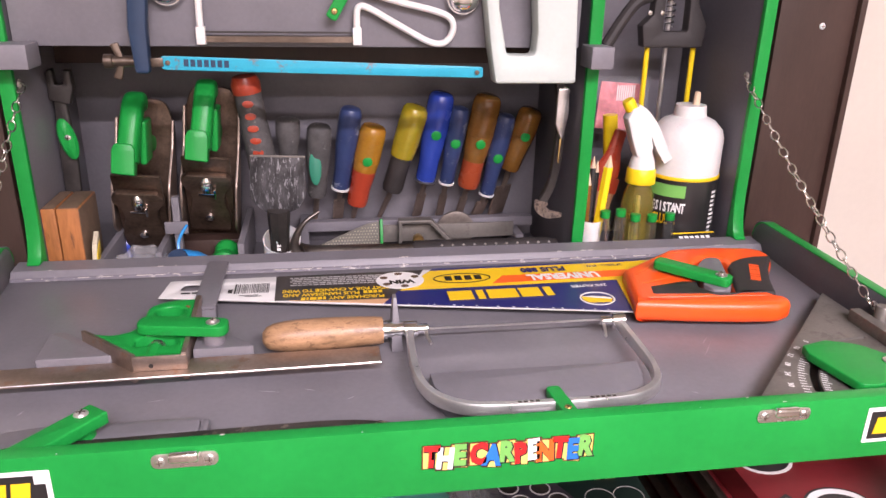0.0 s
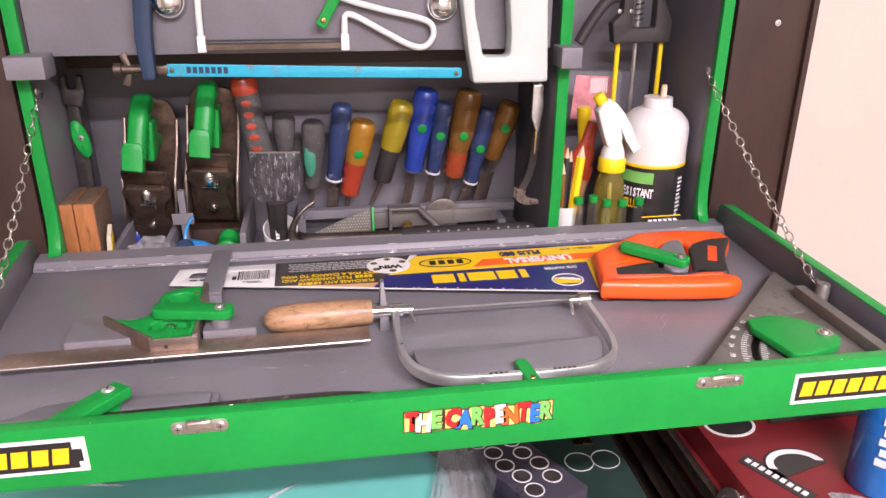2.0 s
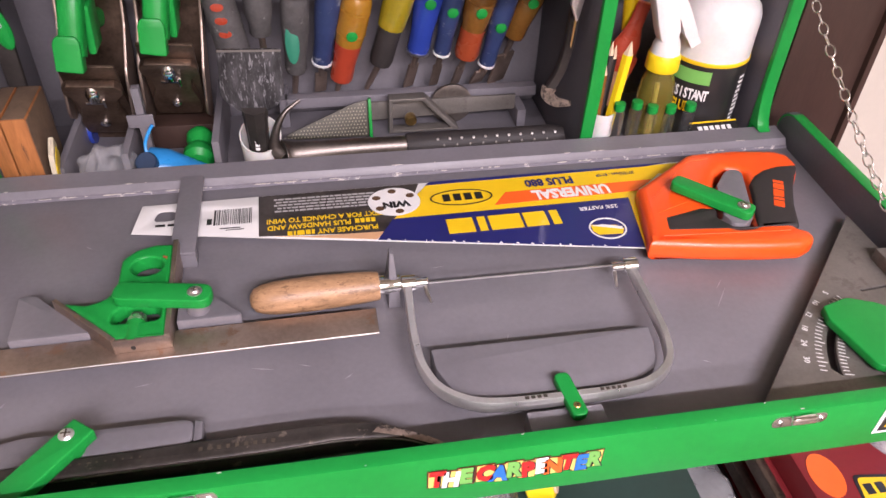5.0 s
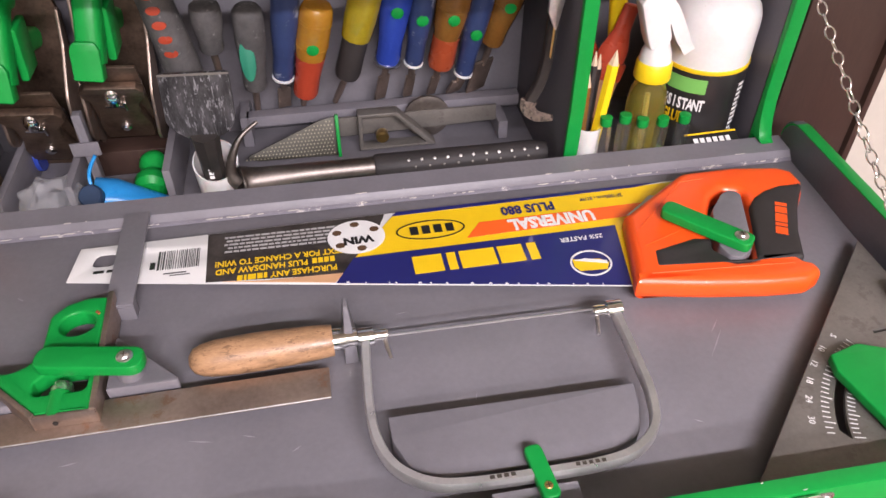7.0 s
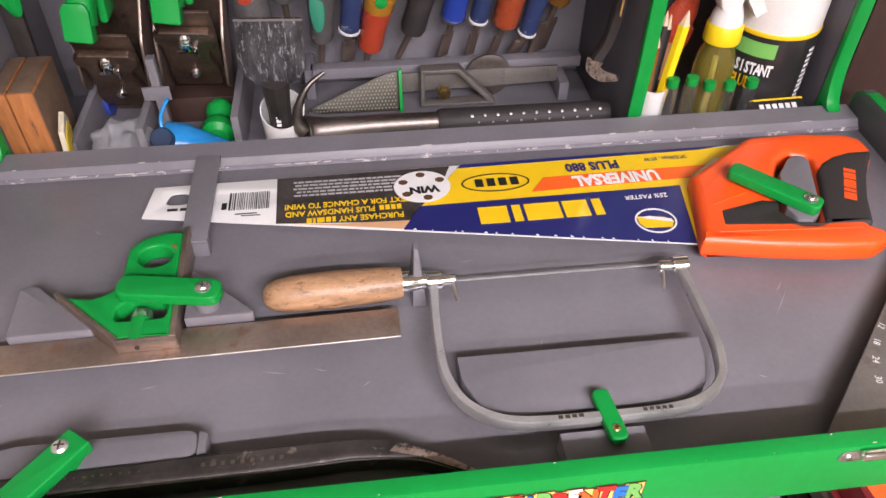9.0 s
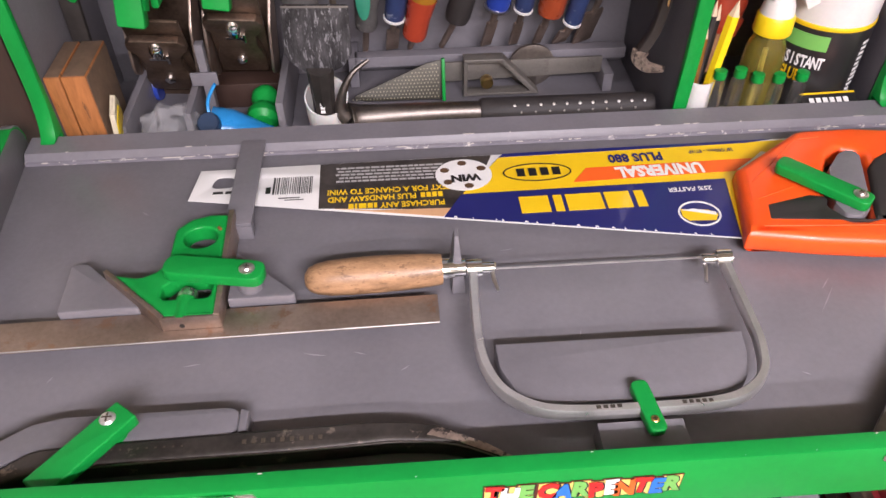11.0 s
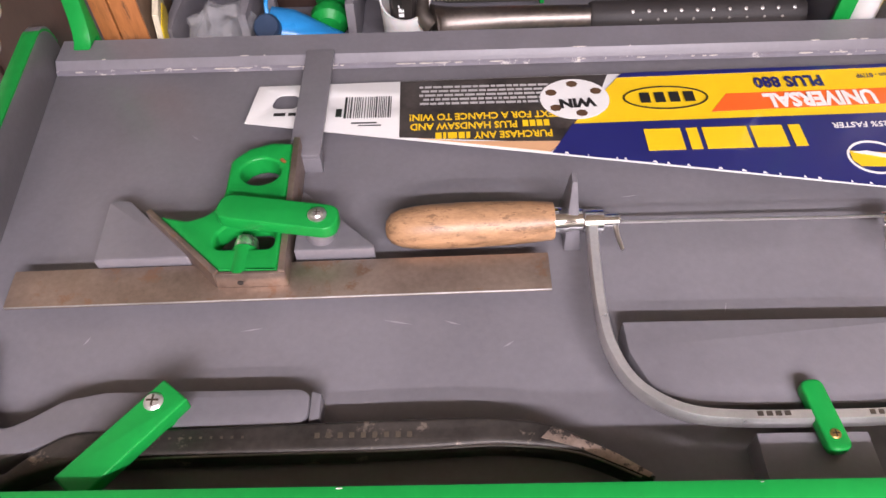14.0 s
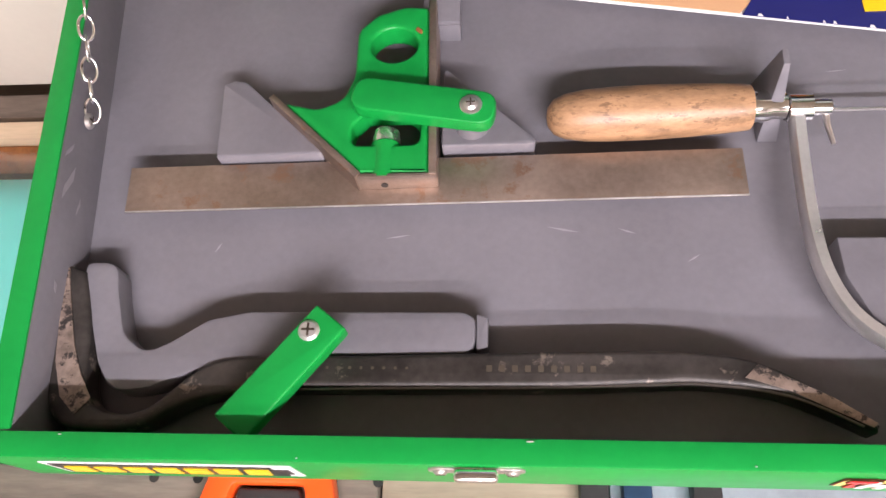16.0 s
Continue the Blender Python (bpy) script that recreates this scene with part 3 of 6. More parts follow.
    b = [(0.257, 0.095), (0.280, 0.1015), (0.303, 0.092), (0.317, 0.072), (0.3195, 0.052), (0.309, 0.041), (0.278, 0.032), (0.264, 0.034), (0.254, 0.082)]
    button(t, "turn_button", fillet(b, [0.002, 0.01, 0.02, 0.008, 0.008, 0.01, 0.012, 0.008, 0.004]), 0.0145, 0.0215, (0.310, 0.0620), 0.0045, washer=True)



def scratches(t):
    """Pale scratches and scuffs in the tray's paint."""
    rnd = random.Random(11)
    pale = material("bare_scratch", (0.27, 0.255, 0.27), 0.55)
    spots = [(0.20, 0.135, 52, 0.030), (0.205, 0.150, 48, 0.014), (-0.16, 0.113, -12, 0.016), (-0.13, 0.112, -20, 0.009), (-0.24, 0.110, 8, 0.012), (-0.10, 0.098, 30, 0.007), (0.02, 0.118, 70, 0.008), (0.16, 0.075, -30, 0.006), (-0.33, 0.105, 60, 0.006), (-0.30, 0.26, -40, 0.008), (0.24, 0.09, 15, 0.007), (-0.02, 0.20, 5, 0.010)]
    for x, y, a, ln in spots:
        w = rnd.uniform(0.0003, 0.0006)
        part("scratch", moved(plate([[(-ln / 2, 0), (0, w), (ln / 2, 0.0002), (0, -w)]], 0, 0.0001, 0), Matrix.Translation((x, y, 0.0001 + FALL * (y - 0.15))) @ Matrix.Rotation(math.atan(FALL), 4, "X") @ Matrix.Rotation(radians(a), 4, "Z")), pale, t)
    side = Matrix.Translation((X0 + 0.0176, 0, 0)) @ Matrix.Rotation(radians(4.6), 4, "Z") @ Matrix(((0, 0, 1, 0), (1, 0, 0, 0), (0, 1, 0, 0), (0, 0, 0, 1)))
    for y, z, ln, w, a in ((0.128, 0.026, 0.022, 0.0022, -18), (0.144, 0.030, 0.012, 0.0012, -30), (0.120, 0.015, 0.010, 0.0008, -10), (0.075, 0.022, 0.006, 0.0012, 20)):
        part("scratch", moved(plate([[(-ln / 2, 0), (-ln / 5, w), (ln / 2, 0.0003), (ln / 6, -w)]], 0, 0.00012, 0), side @ Matrix.Translation((y, z, 0)) @ Matrix.Rotation(radians(a), 4, "Z")), pale, t)


def paint_chips(t):
    """Small pale chips where the paint has come off the rail's edges and the front board's top."""
    rnd = random.Random(21)
    pale = material("bare_pale_wood", (0.52, 0.48, 0.43), 0.7)
    lines = [((X0, X1), 0.3330, 0.0156, 14, 0.0005), ((X0, X1), 0.3272, 0.0092, 60, 0.0007), ((X0 + 0.02, X1), 0.0055, 0.0362, 5, 0.0003), ((-0.40, 0.36), -0.0022, 0.0362, 6, 0.0003)]
    for (a, b), y, z, n, w in lines:
        for i in range(n):
            x, ln = rnd.uniform(a, b), rnd.choice((0.0012, 0.002, 0.003, 0.006, 0.010)) * (1 if y > 0.1 else 0.3)
            h = w * rnd.uniform(0.5, 1.2)
            out = [(x, y - h * 0.3), (x + ln * 0.4, y - h), (x + ln, y - h * 0.2), (x + ln * 0.8, y + h), (x + ln * 0.2, y + h * 0.6)]
            part("paint_chip", plate([out], z - 0.0002, z + 0.00035, 0), pale, t)


tray_holders(TRAY)
scratches(TRAY)
paint_chips(TRAY)


# ---- the tools in the tray ----
def combination_square():
    s = thing("combination_square", (-0.245, 0.14, 0.0), "combination square with a green head and a tarnished steel rule", "square")
    part("rule", plate([[(-0.3750, 0.1185), (-0.0755, 0.1238), (-0.0755, 0.1486), (-0.3765, 0.1432)]], 0.0105, 0.0128, 0.0003), STEEL_OLD, s, "tarnished steel rule")
    part("bright_edge", sweep([(-0.3750, 0.1186, 0.0122), (-0.0755, 0.1239, 0.0122)], 0.0006, 6), STEEL, s, "bright ground edge of the rule")
    outer = [(-0.2565, 0.1315), (-0.2235, 0.1310), (-0.2270, 0.2310), (-0.2400, 0.2320), (-0.2540, 0.2270), (-0.2635, 0.2170), (-0.2630, 0.1880), (-0.2680, 0.1740), (-0.2800, 0.1685), (-0.3000, 0.1735)]
    hole1 = ring(-0.2440, 0.2070, 0.0120, 0.0110)
    hole2 = fillet([(-0.2620, 0.1470), (-0.2285, 0.1470), (-0.2285, 0.1600), (-0.2340, 0.1660), (-0.2550, 0.1660), (-0.2620, 0.1580)], 0.005)
    h = part("head", plate([fillet(outer, [0.001, 0.001, 0.003, 0.008, 0.008, 0.01, 0.02, 0.012, 0.012, 0.002]), hole1, hole2], 0.0105, 0.0245, 0.002, None, 2), GREEN_CHIPPED, s, "green painted cast head with chipped paint")
    part("fence_face", join(plate([[(-0.2233, 0.1300), (-0.2195, 0.1300), (-0.2230, 0.2340), (-0.2268, 0.2340)]], 0.0035, 0.0265, 0.0006), plate([[(-0.2580, 0.1278), (-0.2558, 0.1310), (-0.3030, 0.1768), (-0.3052, 0.1745)]], 0.0035, 0.0265, 0.0006), plate([[(-0.2575, 0.1285), (-0.2200, 0.1290), (-0.2200, 0.1308), (-0.2560, 0.1308)]], 0.0129, 0.0250, 0.0005)), STEEL_OLD, h, "bare ground steel faces")
    nut = Matrix.Translation((-0.2455, 0.1415, 0.018)) @ Matrix.Rotation(radians(-90), 4, "X")
    part("clamp_boss", lathe([(0.0075, -0.012), (0.0075, 0.008), (0.006, 0.0085), (0.0004, 0.0085)], nut), GREEN, h)
    n = part("clamp_nut", lathe([(0.0058, 0.0085), (0.0068, 0.0088), (0.0068, 0.0125), (0.0062, 0.013), (0.0062, 0.016), (0.0004, 0.016)], nut, 26), BRIGHT, h, "knurled clamp nut")
    part("screw_hole", lathe([(0.0017, 0), (0.0017, 0.0004), (0.0003, 0.0004)], Matrix.Translation((-0.2450, 0.1285, 0.0175)) @ Matrix.Rotation(radians(90), 4, "X")), IRON, s)
    part("bare_spot", plate([fillet([(-0.2335, 0.2155), (-0.2300, 0.2125), (-0.2295, 0.2150), (-0.2325, 0.2180)], 0.0008)], 0.0245, 0.0249, 0.0001), WOOD_RED, h, "rusty chip in the paint")


combination_square()


def coping_saw():
    s = thing("coping_saw", (0.04, 0.11, 0.0), "coping saw with a beech handle and a bright steel frame", "saw")
    axis = lambda x, y, z: Matrix.Translation((x, y, z)) @ Matrix.Rotation(radians(2.0), 4, "Z") @ Matrix.Rotation(radians(90), 4, "Y")
    hm = axis(-0.1675, 0.1655, 0.0165)
    part("handle", lathe([(0.0004, 0), (0.0045, 0.0006), (0.0085, 0.0035), (0.0110, 0.009), (0.0125, 0.018), (0.0132, 0.032), (0.0133, 0.05), (0.0128, 0.068), (0.0120, 0.084), (0.0112, 0.094), (0.0108, 0.0965), (0.0004, 0.0965)], hm, 28), WOOD, s, "varnished beech handle")
    part("ferrule", lathe([(0.0078, 0.0965), (0.0078, 0.104), (0.0068, 0.106), (0.0066, 0.113), (0.0004, 0.113)], hm), CHROME, s, "chromed ferrule")
    r = 0.0048
    bow = [(-0.0490, 0.166), (-0.0510, 0.135), (-0.0517, 0.104), (-0.0490, 0.081), (-0.0400, 0.0620), (-0.0215, 0.0490), (0.004, 0.0448), (0.045, 0.0442), (0.080, 0.0450), (0.1040, 0.0500), (0.1215, 0.0645), (0.1285, 0.0870), (0.1300, 0.110), (0.1305, 0.140), (0.1310, 0.1635)]
    line = flow([(x, y, 0.0145) for x, y in bow], 5)
    part("frame", sweep(line, r, section=[(-0.45, -1), (0.45, -1), (0.62, -0.7), (0.62, 0.7), (0.45, 1), (-0.45, 1), (-0.62, 0.7), (-0.62, -0.7)]), PLATED, s, "bright flat steel bow")
    for x, y, sgn in ((-0.0485, 0.1680, 1), (0.1295, 0.1645, -1)):
        m = Matrix.Translation((x, y, 0.0165)) @ Matrix.Rotation(radians(90), 4, "Y")
        p = part("pin", lathe([(0.0062, -0.0055), (0.0068, -0.005), (0.0068, 0.0055), (0.0060, 0.006), (0.0004, 0.006)], m), CHROME, s)
        part("stub", lathe([(0.0042, 0.0), (0.0042, 0.0145), (0.0034, 0.0155), (0.0004, 0.0155)], Matrix.Translation((x, y, 0.0165)) @ Matrix.Rotation(radians(90 * sgn), 4, "Y")), CHROME, p)
        part("lever", sweep([(x + sgn * 0.0125, y, 0.0165), (x + sgn * 0.0135, y - 0.008, 0.013), (x + sgn * 0.0155, y - 0.017, 0.011)], [0.0017, 0.0015, 0.0012], 8), STEEL, p)
    part("blade", box(-0.034, 0.116, 0.1658, 0.1666, 0.0162, 0.0178, 0), STEEL, s, "thin toothed blade")
    tagged(part("maker_stamp", bars([(0.0 + i * 0.0042, 0.0 + i * 0.0042 + 0.0028, -0.0012, 0.0012) for i in range(4)] + [(0.052 + i * 0.004, 0.0545 + i * 0.004, -0.0012, 0.0012) for i in range(5)], Matrix.Translation((0.012, 0.0447, 0.0193)), 0.0002), TOOL_STEEL, s), kind="stuff")


coping_saw()


def pry_bar():
    p = thing("pry_bar", (-0.22, 0.035, 0.0), "black painted pry bar with a scraped bare tip", "pry bar")
    top = [(-0.4025, 0.0925), (-0.3985, 0.060), (-0.394, 0.032), (-0.384, 0.015), (-0.366, 0.0118), (-0.346, 0.0135), (-0.327, 0.024), (-0.298, 0.030), (-0.236, 0.0315), (-0.164, 0.0325), (-0.128, 0.034), (-0.105, 0.0345), (-0.072, 0.030), (-0.040, 0.0155)]
    low = [(-0.0385, 0.0185), (-0.055, 0.0300), (-0.083, 0.0445), (-0.115, 0.0490), (-0.163, 0.0485), (-0.236, 0.0465), (-0.300, 0.0450), (-0.322, 0.0405), (-0.345, 0.0215), (-0.364, 0.0205), (-0.3745, 0.031), (-0.379, 0.060), (-0.3875, 0.0865)]
    part("bar", plate([[q[:2] for side in (top, low) for q in flow([(*p, 0) for p in side], 4)]], 0.0005, 0.0165, 0.0028, None, 2), WORN_IRON, p, "black forged bar")
    part("tip", plate([[(-0.089, 0.0372), (-0.072, 0.0318), (-0.042, 0.0172), (-0.0400, 0.0190), (-0.055, 0.0290), (-0.083, 0.0430)]], 0.0164, 0.0169, 0.0001), TAN_STEEL, p, "bare scraped steel tip")
    part("claw", plate([fillet([(-0.3980, 0.0880), (-0.3950, 0.0880), (-0.3900, 0.070), (-0.3835, 0.050), (-0.3770, 0.036), (-0.3700, 0.0255), (-0.3760, 0.0180), (-0.3845, 0.026), (-0.3905, 0.042)], 0.001)], 0.0165, 0.0172, 0.0001), TAN_STEEL, p, "bare edge of the claw")
    part("worn_edge", sweep(flow([(-0.300, 0.0300, 0.0150), (-0.236, 0.0315, 0.0150), (-0.164, 0.0325, 0.0150), (-0.128, 0.034, 0.0150), (-0.105, 0.0345, 0.0150), (-0.072, 0.030, 0.0150), (-0.045, 0.0180, 0.0150)], 4), 0.0007, 6), TOOL_STEEL, p, "bright worn lower edge")
    tagged(part("maker_stamp", bars([(i * 0.0055, i * 0.0055 + 0.0024, -0.0014, 0.0014) for i in range(9)] + [(-0.085 + i * 0.005, -0.0838 + i * 0.005, -0.0007, 0.0005) for i in range(11)], Matrix.Translation((-0.196, 0.0402, 0.0166)), 0.0001), material("dull_gilt_print", (0.085, 0.068, 0.048), 0.5), p), kind="stuff")

    p.location.z -= 0.0030


pry_bar()


def handsaw():
    s = thing("handsaw", (0.02, 0.25, 0.0), "handsaw with an orange handle and a printed card sleeve", "saw")
    z = 0.0112
    edge = lambda x: 0.2660 - (x + 0.266) * 0.1815
    back = lambda x: 0.3025 + (x + 0.262) * 0.0145
    part("blade", plate([[(-0.2280, edge(-0.2280) + 0.0005), (0.20, edge(0.20) + 0.003), (0.24, back(0.24)), (-0.2280, back(-0.2280))]], z - 0.0022, z - 0.0008, 0.0002), STEEL, s, "steel blade")
    sl = part("sleeve", plate([[(-0.2665, 0.2655), (0.162, edge(0.162)), (0.1775, 0.262), (0.242, back(0.242) + 0.001), (-0.262, 0.3032)], fillet([(-0.2515, 0.279), (-0.232, 0.279), (-0.232, 0.293), (-0.2475, 0.293)], 0.006)], z - 0.0007, z, 0.0002), PAPER, s, "white, black, yellow and navy card sleeve")
    lay = lambda name, pts, mat, k=1, label="": part(name, plate([pts], z + 0.0004 * (k - 1) + 0.00005, z + 0.0004 * k, 0), mat, sl, label)
    lay("dark_print", [(-0.1625, edge(-0.1625) + 0.0005), (-0.047, edge(-0.047) + 0.012), (-0.020, back(-0.02)), (-0.1635, back(-0.1635))], DARK_INK)
    lay("tan_print", [(-0.150, edge(-0.150) + 0.001), (-0.066, edge(-0.066) + 0.001), (-0.0575, 0.2400), (-0.120, 0.2420)], TAN_INK, 2)
    lay("navy_print", [(-0.0650, edge(-0.0650) - 0.0002), (0.1545, edge(0.1545) - 0.0002), (0.1655, 0.2590), (-0.0495, 0.2555)], NAVY_INK, 3)
    lay("yellow_print", [(-0.0487, 0.2558), (0.1705, 0.2592), (0.1610, edge(0.161) + 0.0008), (0.1550, edge(0.155) + 0.0006), (0.1560, edge(0.155) + 0.0006), (0.1620, edge(0.162) + 0.0004), (0.1770, 0.2615), (0.238, back(0.238) - 0.002), (-0.014, back(-0.014) - 0.0045)], YELLOW_INK, 2)
    lay("yellow_strip", [(0.1545, edge(0.1545) + 0.0006), (0.1618, edge(0.1618) + 0.0006), (0.1760, 0.2615), (0.1655, 0.2590)], YELLOW_INK, 4)
    lay("navy_edge", [(-0.014, back(-0.014) - 0.0045), (0.20, back(0.20) - 0.0035), (0.225, back(0.225) - 0.0002), (-0.010, back(-0.010) - 0.0002)], NAVY_INK, 3)
    lay("pale_print", [(0.1790, 0.2690), (0.1960, 0.2700), (0.2180, 0.2880), (0.2080, 0.2920), (0.1990, 0.2840)], WHITE_INK, 4)
    lay("orange_banner", [(0.0425, 0.2640), (0.1795, 0.2685), (0.1990, 0.2840), (0.056, 0.2815)], ORANGE_INK, 3)
    flip = lambda x, y, a=0.0, k=4: Matrix.Translation((x, y, z + 0.0004 * k)) @ Matrix.Rotation(radians(180 + a), 4, "Z")
    yb = [(-0.0505, -0.0430), (-0.0390, -0.0190), (-0.0165, 0.0120), (0.0150, 0.0220), (0.0258, 0.0490)]
    part("maker_mark", moved(join(*[box(a, b, -0.0098, 0.0098, 0, 0.0003, 0) for a, b in yb]), flip(0.0440, 0.2385, 0.6)), YELLOW_INK, sl)
    part("oval_mark", plate([ring(0.0150, 0.2790, 0.0285, 0.0118), ring(0.0150, 0.2790, 0.0272, 0.0106)], z + 0.0013, z + 0.0016, 0), BLACK_INK, sl)
    part("oval_mark", bars([(-0.019 + i * 0.0098, -0.019 + i * 0.0098 + 0.0066, -0.005, 0.005) for i in range(4)], flip(0.0150, 0.2790, 0.8)), BLACK_INK, sl)
    slim = Matrix.Diagonal((0.78, 1, 1, 1))
    part("writing", letters("20\"/500mm - 8T/9P", 0.0062, flip(0.166, 0.2965, 1.0) @ slim, 0.0001), NAVY_INK, sl)
    part("writing", letters("UNIVERSAL", 0.0185, flip(0.116, 0.2745, 1.4) @ slim, 0.0001, bold=0.0008), WHITE_INK, sl)
    part("writing", letters("PLUS 880", 0.0150, flip(0.100, 0.2925, 1.0) @ slim, 0.0001, bold=0.0005), NAVY_INK, sl)
    part("writing", letters("25% FASTER", 0.0068, flip(0.1335, 0.2478, 0.8), 0.0001, shear=0.2, bold=0.0001), WHITE_INK, sl)
    narrow = Matrix.Diagonal((0.80, 1, 1, 1))
    for line, x, y in (("PURCHASE ANY", -0.0885, 0.2480), ("PLUS HANDSAW AND", -0.1205, 0.2572), ("TEXT FOR A CHANCE TO WIN!", -0.1065, 0.2664)):
        part("writing", letters(line, 0.0088, flip(x, y, 0.6, 2) @ narrow, 0.0001, bold=0.0002), YELLOW_INK, sl)
    part("maker_mark", bars([(-0.0125, -0.0100, -0.003, 0.003), (-0.0090, -0.0050, -0.003, 0.003), (-0.0040, 0.0020, -0.003, 0.003), (0.0030, 0.0050, -0.003, 0.003), (0.0060, 0.0100, -0.003, 0.003)], flip(-0.1290, 0.2477, 0.6, 2), 0.0001), YELLOW_INK, sl)
    part("maker_mark", bars([(-0.0090 + i * 0.0046, -0.0054 + i * 0.0046, -0.003, 0.003) for i in range(4)], flip(-0.0735, 0.2578, 0.6, 2), 0.0001), YELLOW_INK, sl)
    rnd = random.Random(2)
    rows = []
    for i in range(5):
        x = -0.044
        while x < 0.042:
            w = rnd.uniform(0.0022, 0.0072)
            rows.append((x, min(x + w, 0.044), -0.0122 - i * 0.0043, -0.0101 - i * 0.0043))
            x += w + 0.0010
    tagged(part("small_print", moved(bars(rows, Matrix.Identity(4), 0.0001), Matrix.Translation((-0.106, 0.268, z + 0.0009)) @ Matrix.Rotation(radians(180), 4, "Z") @ Matrix.Identity(4)), material("grey_print", (0.42, 0.41, 0.40), 0.4), sl), kind="stuff")
    part("football_print", plate([ring(-0.0455, 0.2800, 0.0232, 0.0205)], z + 0.0013, z + 0.0016, 0), WHITE_INK, sl, "printed football")
    part("football_patch", join(*[plate([ring(-0.0455 + 0.017 * math.cos(a), 0.2800 + 0.0150 * math.sin(a), 0.0040, 0.0033, 7)], z + 0.0016, z + 0.0019, 0) for a in (0.5, 1.6, 2.7, 3.8, 4.9)]), print_ink("brown_print", (0.10, 0.055, 0.03)), sl)
    part("writing", letters("WIN", 0.0115, flip(-0.0445, 0.2755, 3, 5), 0.0001, bold=0.0006), BLACK_INK, sl)
    part("badge", plate([ring(0.1315, 0.2180, 0.0165, 0.0145), ring(0.1315, 0.2180, 0.0150, 0.0130)], z + 0.0013, z + 0.0017, 0), WHITE_INK, sl)
    part("badge_field", plate([[(0.118, 0.2240), (0.1395, 0.2215), (0.1455, 0.2160), (0.142, 0.2095), (0.121, 0.2105), (0.1175, 0.216)]], z + 0.0013, z + 0.0016, 0), YELLOW_INK, sl)
    part("badge_line", plate([[(0.119, 0.2225), (0.1440, 0.2150), (0.1445, 0.2185), (0.128, 0.2235)]], z + 0.0017, z + 0.0019, 0), WHITE_INK, sl)
    x, code = -0.2005, []
    while x < -0.1685:
        w = rnd.choice((0.0006, 0.0006, 0.0011, 0.0016))
        code.append(box(x, x + w, 0.2675, 0.2890, z + 0.0001, z + 0.0003, 0))
        x += w + rnd.choice((0.0006, 0.0009, 0.0013))
    tagged(part("barcode", join(*code), BLACK_INK, sl), kind="stuff")
    tagged(part("small_print", bars([(-0.2060, -0.2020, 0.2690, 0.2770), (-0.248, -0.240, 0.2715, 0.2745), (-0.238, -0.2325, 0.2715, 0.2745), (-0.195, -0.178, 0.2620, 0.2632), (-0.190, -0.175, 0.2595, 0.2605)], Matrix.Translation((0, 0, z + 0.0001)), 0.0002), BLACK_INK, sl), kind="stuff")
    for i in range(16):
        x = -0.055 + i * 0.0125 + rnd.uniform(-0.004, 0.004)
        w = rnd.uniform(0.0008, 0.0035)
        part("edge_chip", plate([[(x, edge(x) - 0.0001), (x + w, edge(x + w) - 0.0001), (x + w * 0.7, edge(x) + 0.0012), (x + w * 0.2, edge(x) + 0.0015)]], z + 0.0012, z + 0.00145, 0), WHITE_INK, sl)
    # handle
    outer = [(0.1525, 0.1800), (0.2050, 0.1695), (0.2500, 0.1630), (0.2800, 0.1612), (0.2945, 0.1680), (0.2935, 0.1785), (0.2855, 0.1830), (0.2855, 0.1910), (0.3000, 0.2150), (0.3140, 0.2400), (0.3290, 0.2600), (0.3370, 0.2740), (0.3360, 0.2900), (0.3250, 0.2980), (0.2850, 0.3040), (0.2380, 0.3030), (0.1700, 0.2550)]
    hole = [(0.2220, 0.2030), (0.2320, 0.1890), (0.2480, 0.1880), (0.2560, 0.2030), (0.2655, 0.2260), (0.2750, 0.2520), (0.2800, 0.2700), (0.2640, 0.2750), (0.2500, 0.2660), (0.2370, 0.2430)]
    h = part("handle", plate([fillet(outer, [0.002, 0.15, 0.15, 0.016, 0.012, 0.010, 0.003, 0.006, 0.02, 0.02, 0.015, 0.008, 0.008, 0.012, 0.02, 0.02, 0.004]), fillet(hole, 0.007)], 0.0055, 0.0265, 0.0075, None, 4), ORANGE, s, "orange moulded handle")
    part("rubber_grip", plate([fillet([(0.2870, 0.1825), (0.2500, 0.1850), (0.2580, 0.2045), (0.2670, 0.2270), (0.2745, 0.2475), (0.2830, 0.2580), (0.2960, 0.2655), (0.3120, 0.2700), (0.3345, 0.2700), (0.3260, 0.2585), (0.3125, 0.2385), (0.2990, 0.2130)], [0.004, 0.001, 0.004, 0.01, 0.01, 0.01, 0.01, 0.01, 0.004, 0.02, 0.02, 0.02])], 0.0050, 0.0278, 0.004, None, 3), RUBBER, h, "black rubber grip")
    part("rubber_inlay", plate([fillet([(0.1735, 0.1925), (0.2520, 0.1850), (0.2525, 0.1880), (0.2480, 0.1865), (0.2310, 0.1875), (0.2205, 0.2030), (0.2260, 0.2140), (0.2130, 0.2170), (0.1775, 0.2085)], [0.002, 0, 0, 0.004, 0.006, 0.006, 0.004, 0.004, 0.002])], 0.020, 0.0269, 0.0008), RUBBER, h, "black rubber inlay")
